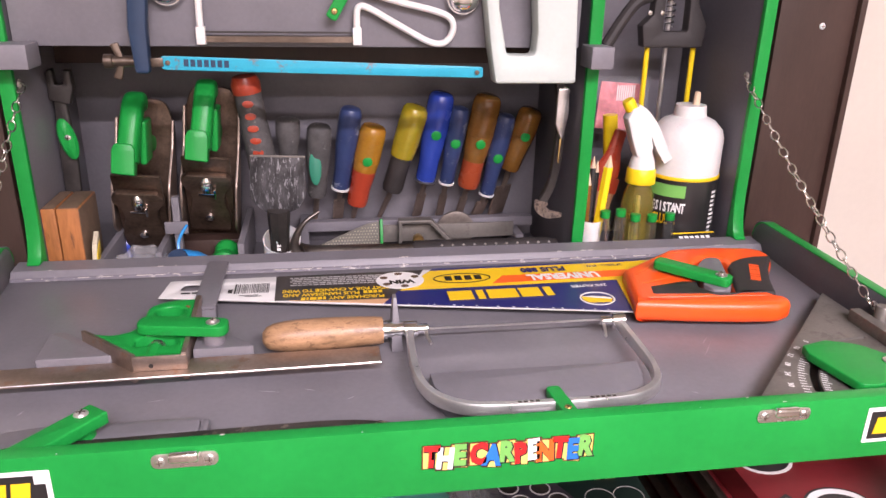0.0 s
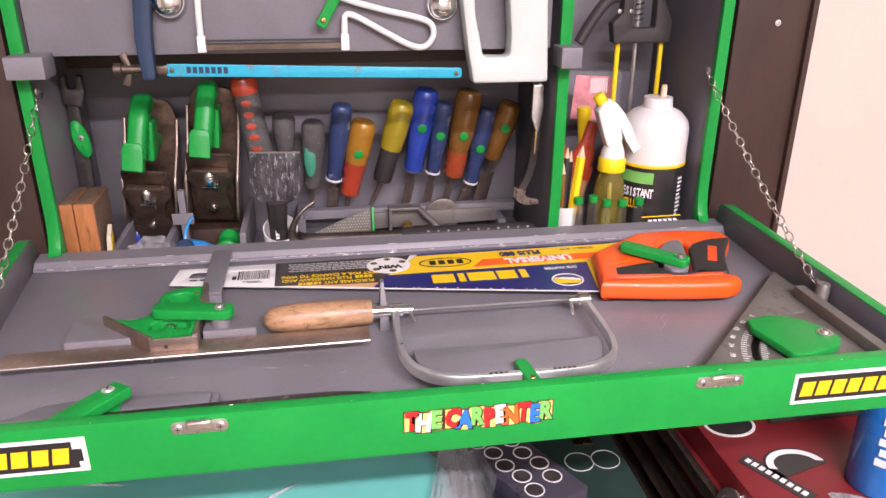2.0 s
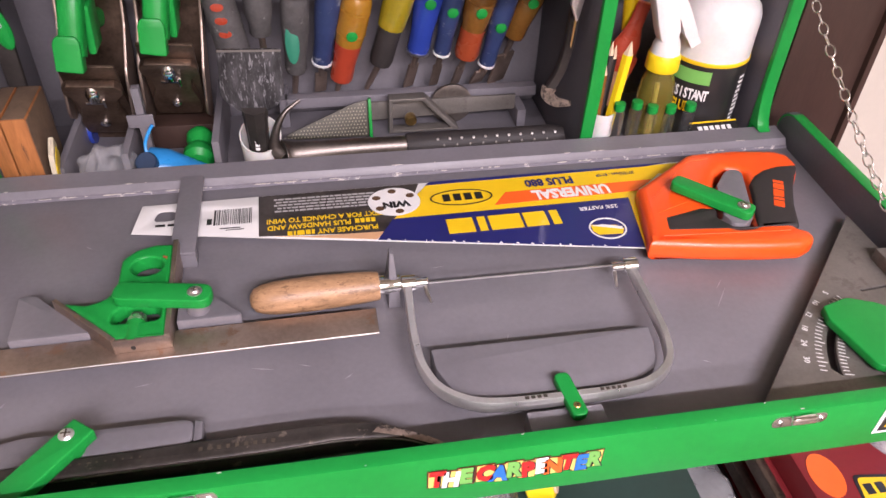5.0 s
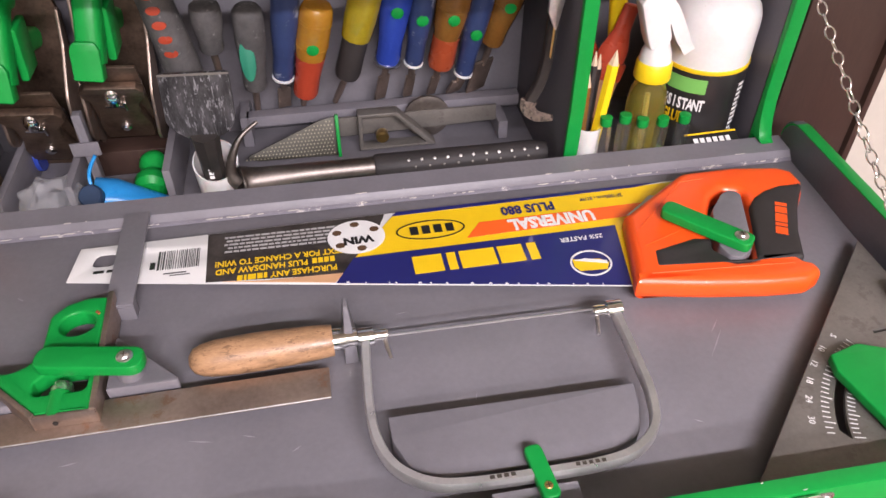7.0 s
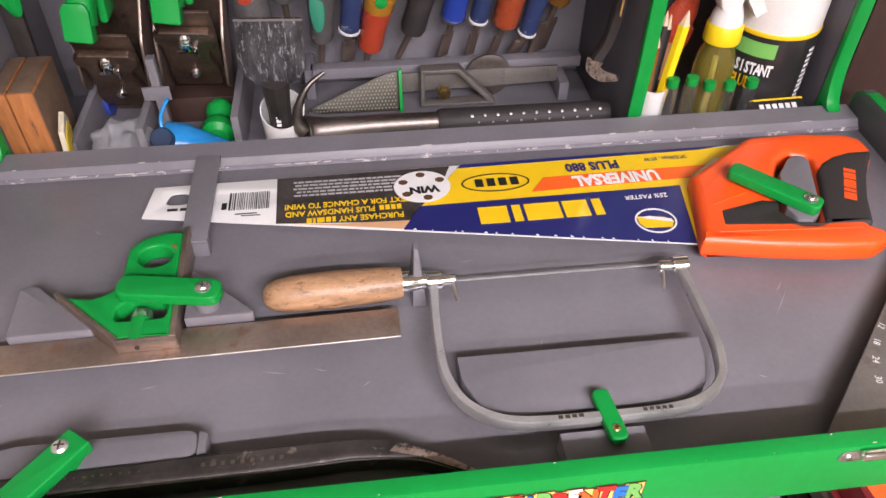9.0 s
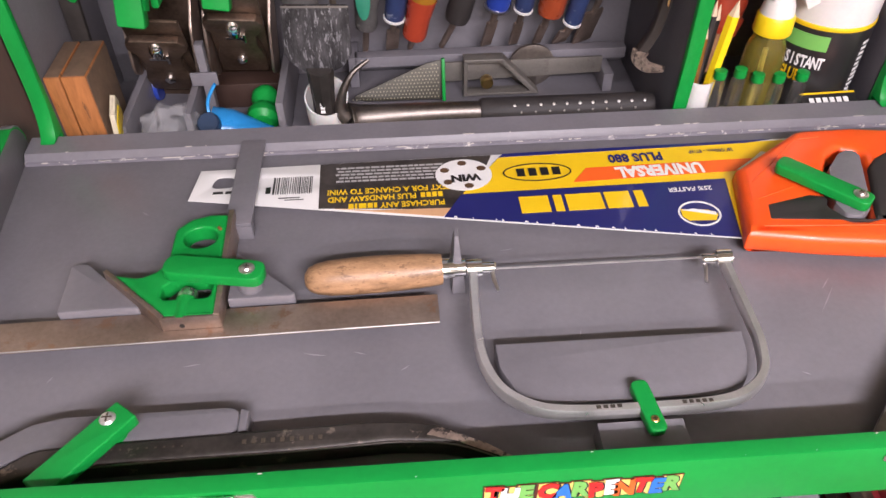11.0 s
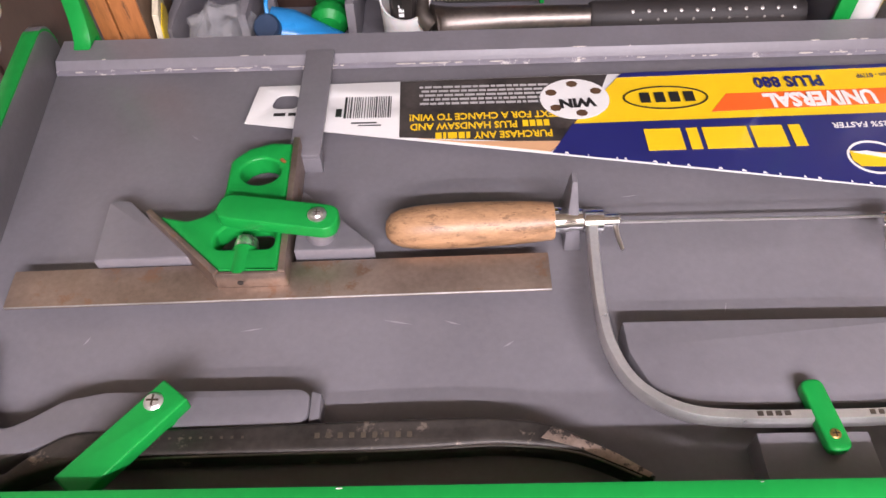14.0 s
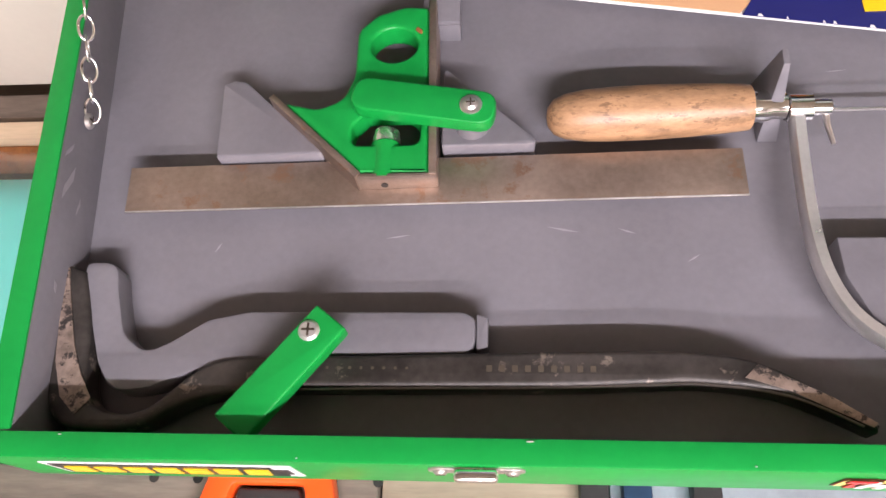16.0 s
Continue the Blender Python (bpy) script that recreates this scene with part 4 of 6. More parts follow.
    part("maker_mark", moved(join(*[box(a, b, -0.0035, 0.0035, 0, 0.0004, 0) for a, b in ((-0.0165, -0.0135), (-0.012, -0.006), (-0.0045, 0.0035), (0.005, 0.0075), (0.009, 0.0155))]), Matrix.Translation((0.2910, 0.2270, 0.0278)) @ Matrix.Rotation(radians(-117), 4, "Z") @ Matrix.Diagonal((1.28, 1.3, 1, 1))), ORANGE, h)
    part("moulded_line", join(*[sweep([(*a, 0.0266), (*b, 0.0266)], 0.0006, 6) for a, b in (((0.166, 0.1855), (0.276, 0.1785)), ((0.173, 0.2160), (0.205, 0.2280)), ((0.1760, 0.2360), (0.231, 0.2880)), ((0.231, 0.2880), (0.252, 0.2900)))]), ORANGE, h)


handsaw()


def protractor_square():
    s = thing("protractor_square", (0.30, 0.10, 0.0), "triangular alloy rafter square with engraved degree marks", "square")
    z0, z1 = 0.0082, 0.0122
    body = [(0.3525, 0.2080), (0.3525, 0.0130), (0.1640, 0.0130)]
    slot = lambda r, a0, a1, w: ring(0.3355, 0.0130, r + w, n=14, a0=a0, a1=a1) + ring(0.3355, 0.0130, r - w, n=14, a0=a1, a1=a0)
    part("plate", plate([body, slot(0.101, 118, 166, 0.0032), slot(0.070, 120, 162, 0.0030), [(0.306, 0.1145), (0.331, 0.1165), (0.331, 0.1190), (0.306, 0.1170)]], z0, z1, 0.0005), STEEL_PALE, s, "worn cast alloy plate")
    part("flange", box(0.3370, 0.3475, 0.0125, 0.1500, z1, 0.0235, 0.0012), STEEL_PALE, s, "thick alloy fence")
    part("post", lathe([(0.0062, 0.0), (0.0062, 0.021), (0.0055, 0.022), (0.0004, 0.022)], Matrix.Translation((0.3525, 0.1300, z1)), 18), STEEL_PALE, s, "short round alloy post")
    ticks = []
    for i in range(46):
        a, r0 = radians(118 + i * 1.05), (0.1125, 0.0965)[i % 2]
        ln = 0.007 if i % 5 == 0 else 0.0048
        d = Vector((math.cos(a), math.sin(a), 0))
        m = Matrix.Translation(Vector((0.3355, 0.0130, z1)) + d * (r0 - ln / 2)) @ Matrix.Rotation(a, 4, "Z")
        ticks.append(moved(box(-ln / 2, ln / 2, -0.0003, 0.0003, 0, 0.00025, 0), m))
    part("degree_scale", join(*ticks), WHITE_INK, s)
    for j, ch in enumerate(("5", "10", "12", "18", "24", "30")):
        a = radians(120 + j * 8)
        part("numeral", letters(ch, 0.0062, Matrix.Translation((0.3355 + 0.120 * math.cos(a), 0.013 + 0.120 * math.sin(a), z1 + 0.0001)) @ Matrix.Rotation(a + radians(90), 4, "Z"), 0.0001), WHITE_INK, s)


protractor_square()


def chain(a, b, hook_label):
    c = thing("chain", a, hook_label, "chain", "tray chains")
    a, b = Vector(a), Vector(b)
    n = round((b - a).length / 0.0103)
    d = (b - a).normalized()
    pts = [(0.0035 * math.cos(t), 0.0061 * math.sin(t)) for t in [2 * math.pi * (i + 0.5) / 18 for i in range(18)]]
    loop = [(x, 0, z) for x, z in pts]
    bm = sweep(loop + [loop[0], loop[1]], 0.00075, 6, cap=False)
    me = bpy.data.meshes.new("link")
    bm.to_mesh(me)
    bm.free()
    me.shade_smooth()
    me.materials.append(CHROME)
    q = d.to_track_quat("Z", "Y").to_matrix().to_4x4()
    rnd = random.Random(7)
    for i in range(n):
        at = a.lerp(b, (i + 0.5) / n) - Vector((0, 0, 0.006 * math.sin(math.pi * (i + 0.5) / n)))
        ob = new("link", me)
        ob.parent = c
        ob.matrix_basis = Matrix.Translation(at - a) @ q @ Matrix.Rotation(radians(90 * (i % 2) + 35 + rnd.uniform(-14, 14)), 4, "Z")
    side = 1 if a.x < 0 else -1
    for p in (a, b):
        screw("screw", tuple(p + Vector((-0.0025 * side, 0, 0))), 0.0042, c, STEEL, Matrix.Rotation(radians(90 * side), 4, "Y"))
    return c


chain((-0.3935, 0.162, 0.0275), (-0.3870, 0.368, 0.188), "bright steel chain screwed to the tray's side")
chain((0.3595, 0.151, 0.0245), (0.3350, 0.374, 0.193), "bright steel chain screwed to the tray's side")


# ---- the tools in the cabinet ----
def turned(a, b):
    """A pose at a whose z axis points at b."""
    d = Vector(b) - Vector(a)
    return Matrix.Translation(a) @ d.to_track_quat("Z", "Y").to_matrix().to_4x4(), d.length


def hand_tool(name, label, category, top, collar, tip, r, mats, split=0.0, dot=False, ring_mat=None, flat=0.0, group="", y=(0.480, 0.496, 0.516), waist=0.9, wide=0.006):
    """A chisel or screwdriver leaning in the rail: a turned handle of one or two colours, a collar, a blade."""
    a, c, e = (Vector((p[0], yy, p[1])) for p, yy in zip((tip, collar, top), (y[2], y[1], y[0])))
    t = thing(name, tuple(a), label, category, group)
    m, n = turned(c, e)
    full = [(r * 0.72, 0), (r * 0.80, n * 0.05), (r * waist * 0.86, n * 0.22), (r * waist, n * 0.42), (r, n * 0.62), (r * 0.985, n * 0.90), (r * 0.93, n * 0.955), (r * 0.80, n * 0.985), (r * 0.55, n), (0.0004, n)]
    if split:
        cut = [(q, z) for q, z in full if z < n * split]
        h = part("handle", lathe([(cut[-1][0], n * split)] + [(q, z) for q, z in full if z >= n * split], m, 14), mats[0], t)
        part("lower_handle", lathe(cut + [(cut[-1][0] * 1.02, n * split), (0.0004, n * split)], m, 14), mats[1], h)
    else:
        h = part("handle", lathe(full, m, 14), mats[0], t)
    if ring_mat:
        part("collar", lathe([(r * 0.76, -0.0014), (r * 0.83, -0.0011), (r * 0.84, 0.0011), (r * 0.78, 0.0014)], m, 14), ring_mat, t)
    if mats[0] in (AMBER_DARK, AMBER):
        for k in (0.58, 0.61, 0.82, 0.85):
            part("groove_ring", lathe([(r * 0.95, n * k - 0.0007), (r * 1.006, n * k), (r * 0.95, n * k + 0.0007)], m, 14), mats[0], h)
    m2, n2 = turned(a, c)
    if flat:
        part("blade", moved(join(box(-flat / 2, flat / 2, -0.0015, 0.0015, 0, n2 * 0.62, 0.0004), lathe([(0.0032, n2 * 0.55), (0.0036, n2 * 1.02), (0.0003, n2 * 1.02)], None, 10)), m2), STEEL_OLD, t)
    else:
        part("shaft", lathe([(0.0028, 0), (0.0034, n2 * 0.3), (0.0034, n2 * 1.02), (0.0003, n2 * 1.02)], m2, 10), STEEL_OLD, t)
    if dot:
        at = e.lerp(c, dot) + Vector((0, -r * 0.985, 0.0))
        part("paint_dot", moved(lathe([(0.0058, -0.005), (0.0058, 0.0002), (0.0050, 0.0006), (0.0003, 0.0007)], None, 14), Matrix.Translation(at) @ Matrix.Rotation(radians(97), 4, "X")), GREEN, h, "round green paint mark")
    return t


G = "chisels in the rail"
hand_tool("screwdriver", "black screwdriver with a green panel on its handle", "screwdriver", (-0.118, 0.124), (-0.124, 0.036), (-0.128, -0.002), 0.0145, [DUSTY], ring_mat=None)
hand_tool("chisel", "slim wood chisel with a worn blue handle", "chisel", (-0.081, 0.144), (-0.096, 0.044), (-0.100, 0.000), 0.0132, [BLUE_WORN], ring_mat=PLASTIC_WHITE, flat=0.013, group=G)
hand_tool("screwdriver", "screwdriver with an amber and red plastic handle", "screwdriver", (-0.055, 0.123), (-0.077, 0.024), (-0.081, 0.000), 0.0160, [AMBER, RED], split=0.45, dot=0.42)
hand_tool("screwdriver", "screwdriver with a yellow and black handle", "screwdriver", (-0.006, 0.145), (-0.034, 0.040), (-0.048, 0.000), 0.0160, [LIME, RUBBER], split=0.42)
hand_tool("chisel", "wood chisel with a bright blue handle", "chisel", (0.024, 0.160), (0.007, 0.052), (-0.001, 0.000), 0.0158, [BLUE], flat=0.012, dot=0.45, ring_mat=STEEL, group=G)
hand_tool("chisel", "slim wood chisel with a worn blue handle", "chisel", (0.046, 0.143), (0.033, 0.048), (0.028, 0.000), 0.0118, [BLUE_WORN], flat=0.010, dot=0.45, ring_mat=PLASTIC_WHITE, group=G)
hand_tool("chisel", "thick wood chisel with a dark amber handle", "chisel", (0.079, 0.157), (0.060, 0.043), (0.053, 0.000), 0.0172, [AMBER_DARK, material("brick_red_plastic", (0.30, 0.055, 0.02), 0.3)], split=0.30, flat=0.010, dot=0.50, group=G)
hand_tool("chisel", "slim wood chisel with a worn blue handle", "chisel", (0.102, 0.134), (0.084, 0.032), (0.077, 0.000), 0.0118, [BLUE_WORN], flat=0.016, dot=0.52, ring_mat=PLASTIC_WHITE, group=G)
hand_tool("chisel", "broad wood chisel with an amber handle", "chisel", (0.132, 0.140), (0.112, 0.064), (0.101, 0.000), 0.0150, [AMBER_DARK], flat=0.024, dot=0.42, group=G)
hand_tool("punch", "stubby black steel punch", "punch", (-0.153, 0.134), (-0.154, 0.088), (-0.152, 0.030), 0.0140, [DUSTY], y=(0.47, 0.475, 0.49))
for ob in list(scene.objects):
    if ob.name == "screwdriver":
        part("green_panel", moved(lathe([(0.0090, -0.003), (0.0088, 0.001), (0.0070, 0.0020), (0.0003, 0.0024)], None, 14), Matrix.Translation((-0.1245, 0.4735, 0.076)) @ Matrix.Rotation(radians(82), 4, "X") @ Matrix.Diagonal((0.8, 2.4, 1, 1))), material("dull_green_rubber", (0.02, 0.20, 0.12), 0.5), ob)


def bench_plane(x, top, label, knob, drop):
    """A bench plane standing on its toe, sole to the back, grip to the front, leaning a little sideways."""
    p = thing("bench_plane", (x, 0.49, CAB_FLOOR), label, "plane", "bench planes")
    y, dz = 0.500, top - 0.150
    part("sole", upright([fillet([(x - 0.031, CAB_FLOOR + 0.001), (x + 0.031, CAB_FLOOR + 0.001), (x + 0.031, top - 0.03), (x + 0.022, top), (x - 0.022, top), (x - 0.031, top - 0.03)], [0, 0, 0.02, 0.016, 0.016, 0.02])], y, y + 0.006, 0.001), PLANE_BROWN, p, "scuffed brown sole plate")
    cheek = fillet([(CAB_FLOOR + 0.001, y - 0.006), (CAB_FLOOR + 0.03, y - 0.010), (0.012, y - 0.042), (0.062, y - 0.042), (0.100, y - 0.014), (top - 0.022, y - 0.006), (top - 0.022, y), (CAB_FLOOR + 0.001, y)], [0, 0.02, 0.02, 0.02, 0.02, 0, 0, 0])
    for s in (-1, 1):
        m = Matrix.Translation((x + s * 0.0300 - 0.0014, 0, 0)) @ Matrix(((0, 0, 1, 0), (0, 1, 0, 0), (1, 0, 0, 0), (0, 0, 0, 1)))
        part("cheek", plate([cheek], 0, 0.0028, 0.0006, m), STEEL_OLD, p, "side wall with a bright worn edge")
    tilt = Matrix.Translation((x, y - 0.004, -0.012 + dz * 0.5 - drop)) @ Matrix.Rotation(radians(30), 4, "X")
    part("frog", moved(box(-0.022, 0.022, 0.0020, 0.012, 0.0, 0.075, 0.002), tilt), IRON, p, "black cast frog")
    part("blade", moved(upright([fillet([(-0.0255, 0.0), (0.0255, 0.0), (0.0255, 0.120), (-0.0255, 0.120)], 0.002)], -0.0015, 0.0015, 0.0005), tilt), PLANE_BROWN, p, "brown tarnished plane iron")
    cap = part("lever_cap", moved(upright([fillet([(-0.022, 0.012), (0.022, 0.012), (0.0235, 0.034), (0.0175, 0.060), (0.0190, 0.074), (0.0270, 0.086), (0.0270, 0.094), (0.0215, 0.1005), (-0.0215, 0.1005), (-0.0270, 0.094), (-0.0270, 0.086), (-0.0190, 0.074), (-0.0175, 0.060), (-0.0235, 0.034)], [0.004, 0.004, 0.01, 0.012, 0.008, 0.002, 0.002, 0.002, 0.002, 0.002, 0.002, 0.008, 0.012, 0.01])], -0.0105, -0.0018, 0.0018), tilt), PLANE_BROWN, p, "brown lever cap with a broad lip")
    bulge = [(0.0004, -0.010), (0.0045, -0.0085), (0.0066, -0.004), (0.0070, 0.001), (0.0056, 0.006), (0.0030, 0.0092), (0.0004, 0.010)]
    part("lever", moved(lathe(bulge, Matrix.Translation((0, -0.0115, 0.0890)) @ Matrix.Rotation(radians(-18), 4, "X"), 22, 0.75), tilt), CHROME, cap, "shiny chromed cam lever")
    part("pivot", moved(join(box(-0.0095, 0.0095, -0.0135, -0.0106, 0.0735, 0.0765, 0.0008), box(0.0070, 0.0095, -0.0150, -0.0106, 0.0700, 0.0830, 0.0006)), tilt), CHROME, cap)
    part("cap_screw", moved(lathe([(0.0055, 0), (0.0050, 0.003), (0.003, 0.0045), (0.0004, 0.0045)], Matrix.Translation((0, -0.0105, 0.036)) @ Matrix.Rotation(radians(90), 4, "X"), 16), tilt), CHROME, cap)
    line = flow([(x - 0.0020, 0.416, 0.098 + dz), (x - 0.0015, 0.422, 0.112 + dz), (x, 0.430, 0.134 + dz), (x + 0.0005, 0.438, 0.148 + dz), (x + 0.0005, 0.450, 0.1545 + dz), (x + 0.0005, 0.462, 0.1530 + dz)], 5)
    sec = [(math.copysign(abs(math.cos(a)) ** 0.55, math.cos(a)), math.copysign(abs(math.sin(a)) ** 0.7, math.sin(a))) for a in [2 * math.pi * i / 20 for i in range(20)]]
    part("grip", sweep(line, 0.0108, section=sec), GREEN, p, "green painted rear grip")
    part("grip_stem", sweep([(x + 0.001, 0.440, 0.118 + dz), (x + 0.001, 0.499, 0.100 + dz)], 0.010, section=sec), GREEN, p)
    part("grip_toe", moved(upright([fillet([(-0.0115, -0.016), (0.0115, -0.018), (0.0115, 0.008), (0.0085, 0.0150), (-0.0085, 0.0150), (-0.0115, 0.008)], [0.002, 0.002, 0.005, 0.008, 0.008, 0.005])], -0.006, 0.009, 0.0015), Matrix.Translation((x - 0.0045, 0.412, 0.1035 + dz)) @ Matrix.Rotation(radians(-14), 4, "X")), GREEN, p, "green painted toe of the grip")
    part("grip_foot", moved(upright([fillet([(-0.003, -0.020), (0.004, -0.020), (0.004, 0.026), (-0.003, 0.026)], 0.003)], -0.008, 0.022, 0.0012), Matrix.Translation((x + 0.0100, 0.440, 0.112 + dz))), GREEN, p, "green painted foot of the grip")
    p.matrix_basis = pose(x, 0.49, CAB_FLOOR, 0, 4, 0)
    if knob:
        m = Matrix.Translation((x + 0.021, 0.456, -0.0175)) @ Matrix.Rotation(radians(98), 4, "X")
        part("knob", lathe([(0.0004, -0.012), (0.010, -0.010), (0.0140, -0.003), (0.0135, 0.004), (0.0095, 0.009), (0.0085, 0.012), (0.0120, 0.016), (0.0160, 0.024), (0.0155, 0.031), (0.010, 0.036), (0.0004, 0.037)], m, 22), GREEN, p, "green painted front knob")


bench_plane(-0.3230, 0.152, "steel bench plane with green grips, standing on end", False, 0.012)
bench_plane(-0.2500, 0.165, "steel bench plane with green grips, standing beside its rest", True, 0.0)
tagged(part("wooden_strip", box(-0.284, -0.213, 0.470, 0.496, CAB_FLOOR + 0.0005, -0.008, 0.0015), BROWN), "dark worn wooden strip under a plane", "strip")


def wood_block():
    b = thing("wooden_block", (-0.378, 0.41, CAB_FLOOR), "two reddish hardwood blocks bolted face to face", "block")
    for x0, x1 in ((-0.3912, -0.3775), (-0.3765, -0.356)):
        k = part("half", box(x0, x1, 0.368, 0.431, CAB_FLOOR + 0.0005, 0.066, 0.0015), WOOD_RED, b)
        if x1 > -0.37:
            part("dirty_side", box(x1, x1 + 0.0005, 0.3695, 0.4295, CAB_FLOOR + 0.012, 0.0645, 0.0001), WOOD_DIRTY, k)
        part("dirty_top", box(x0 + 0.001, x1 - 0.001, 0.3695, 0.4295, 0.066, 0.0665, 0.0001), WOOD_DIRTY, k)


wood_block()
n = thing("notepad", (-0.349, 0.37, CAB_FLOOR), "thin yellow-edged notepad leaning on a partition", "notepad")
pad = Matrix.Translation((-0.3548, 0.384, CAB_FLOOR + 0.001)) @ pose(0, 0, 0, 0, 6, 10)
side_on = Matrix.Rotation(radians(90), 4, "Z") @ Matrix.Rotation(radians(90), 4, "X")
sheet = [(-0.019, 0), (0.017, 0), (0.017, 0.056), (0.004, 0.070), (-0.019, 0.064)]
part("page_block", moved(plate([sheet], -0.0022, 0.0022, 0.0003, side_on), pad), material("cream_paper_edges", (0.62, 0.55, 0.40), 0.7, fine=900, coarse=120, vary=0.3, stretch=(8, 1, 0.2)), n)
part("cover", moved(plate([[(x * 0.97, z * 0.86) for x, z in sheet]], 0.0023, 0.0031, 0.0002, side_on), pad), YELLOW, n)


def wrench():
    w = thing("adjustable_wrench", (-0.380, 0.45, 0.02), "dark adjustable wrench with a green tag, hung on the side", "wrench")
    part("handle", upright([fillet([(-0.3905, 0.02), (-0.3755, 0.02), (-0.3725, 0.10), (-0.376, 0.165), (-0.387, 0.165), (-0.3895, 0.10)], 0.004)], 0.444, 0.451, 0.0015), IRON, w)
    part("jaw", upright([fillet([(-0.391, 0.160), (-0.371, 0.155), (-0.366, 0.172), (-0.367, 0.190), (-0.374, 0.191), (-0.375, 0.176), (-0.383, 0.176), (-0.3845, 0.193), (-0.391, 0.188)], 0.002)], 0.441, 0.453, 0.002), IRON, w)
    part("tag", moved(lathe([(0.010, 0), (0.0105, 0.003), (0.008, 0.006), (0.0004, 0.0065)], None, 16), Matrix.Translation((-0.3775, 0.442, 0.120)) @ Matrix.Rotation(radians(-14), 4, "Y") @ Matrix.Rotation(radians(85), 4, "X") @ Matrix.Diagonal((0.85, 2.1, 1, 1))), GREEN, w, "green painted keeper")
    screw("screw", (-0.3765, 0.4375, 0.122), 0.0042, w, STEEL, FRONT)


wrench()


def hammer_grip():
    h = thing("hammer", (-0.195, 0.47, 0.03), "hammer with a black rubber grip and red spots, upside down", "hammer")
    m, n = turned((-0.176, 0.468, 0.035), (-0.1960, 0.458, 0.182))
    part("grip", lathe([(0.015, 0), (0.0165, n * .15), (0.0162, n * .4), (0.0150, n * .7), (0.0148, n * .88), (0.0004, n * .88)], m, 18), DUSTY, h, "black rubber grip")
    part("end_cap", lathe([(0.0155, n * .88), (0.0160, n * .95), (0.0130, n), (0.0004, n)], m, 18), RED, h, "red end cap")
    for i in range(5):
        p = Vector((-0.1960, 0.458, 0.182)).lerp(Vector((-0.176, 0.468, 0.035)), 0.19 + i * 0.092)
        part("spot", moved(lathe([(0.0062, -0.003), (0.006, 0.0006), (0.0003, 0.001)], None, 14), Matrix.Translation(p + Vector((-0.0005, -0.0152, 0))) @ Matrix.Rotation(radians(86), 4, "X") @ Matrix.Diagonal((1.0, 0.62, 1, 1))), RED, h)


hammer_grip()


def bolster():
    b = thing("bolster_chisel", (-0.163, 0.40, CAB_FLOOR), "scuffed black bolster chisel standing in a white cup", "chisel")
    part("blade", upright([fillet([(-0.189, 0.112), (-0.133, 0.110), (-0.1345, 0.066), (-0.142, 0.054), (-0.150, 0.050), (-0.176, 0.050), (-0.186, 0.058), (-0.192, 0.068)], 0.003)], 0.388, 0.3925, 0.001), material("scuffed_black_steel", (0.055, 0.053, 0.055), 0.42, 0.4, fine=700, coarse=70, vary=0.9, bump=0.25, wear=(0.26, 0.26, 0.27), wear_at=0.57, stretch=(1.6, 1, 0.45)), b, "scuffed broad blade")
    part("edge", upright([[(-0.189, 0.1105), (-0.133, 0.1085), (-0.133, 0.1105), (-0.189, 0.1125)]], 0.3874, 0.388, 0.0001), STEEL_PALE, b, "bare ground edge")
    part("shank", sweep([(-0.1635, 0.390, 0.054), (-0.1645, 0.398, 0.020), (-0.165, 0.406, -0.020), (-0.165, 0.407, -0.030)], [0.0125, 0.0105, 0.010, 0.010], 8), IRON, b)
    part("writing", bars([(-0.002, 0.002, i * 0.0042, i * 0.0042 + 0.003) for i in range(4)], Matrix.Translation((-0.1655, 0.3895, 0.006)) @ FRONT, 0.0004), WHITE_INK, b)
    c = thing("cup", (-0.166, 0.406, CAB_FLOOR), "short white plastic cup with a slanted mouth", "cup")
    bm, segs = bmesh.new(), 28
    rings = []
    for r, base in ((0.0180, 0), (0.0205, 1), (0.0190, 1), (0.0180, 0)):
        rows = []
        for j in range(segs):
            a = 2 * math.pi * j / segs
            z = CAB_FLOOR + 0.0008 if not base else 0.0130 + 0.0095 * math.sin(a)
            rows.append(bm.verts.new((-0.163 + r * math.cos(a), 0.408 + r * math.sin(a), z + (0.003 if r == 0.0180 else 0))))
        rings.append(rows)
    for p, q in zip(rings, rings[1:]):
        for j in range(segs):
            bm.faces.new((p[j], p[(j + 1) % segs], q[(j + 1) % segs], q[j]))
    bm.faces.new(rings[0][::-1])
    bm.faces.new(rings[-1])
    part("wall", bm, PLASTIC_WHITE, c)


bolster()


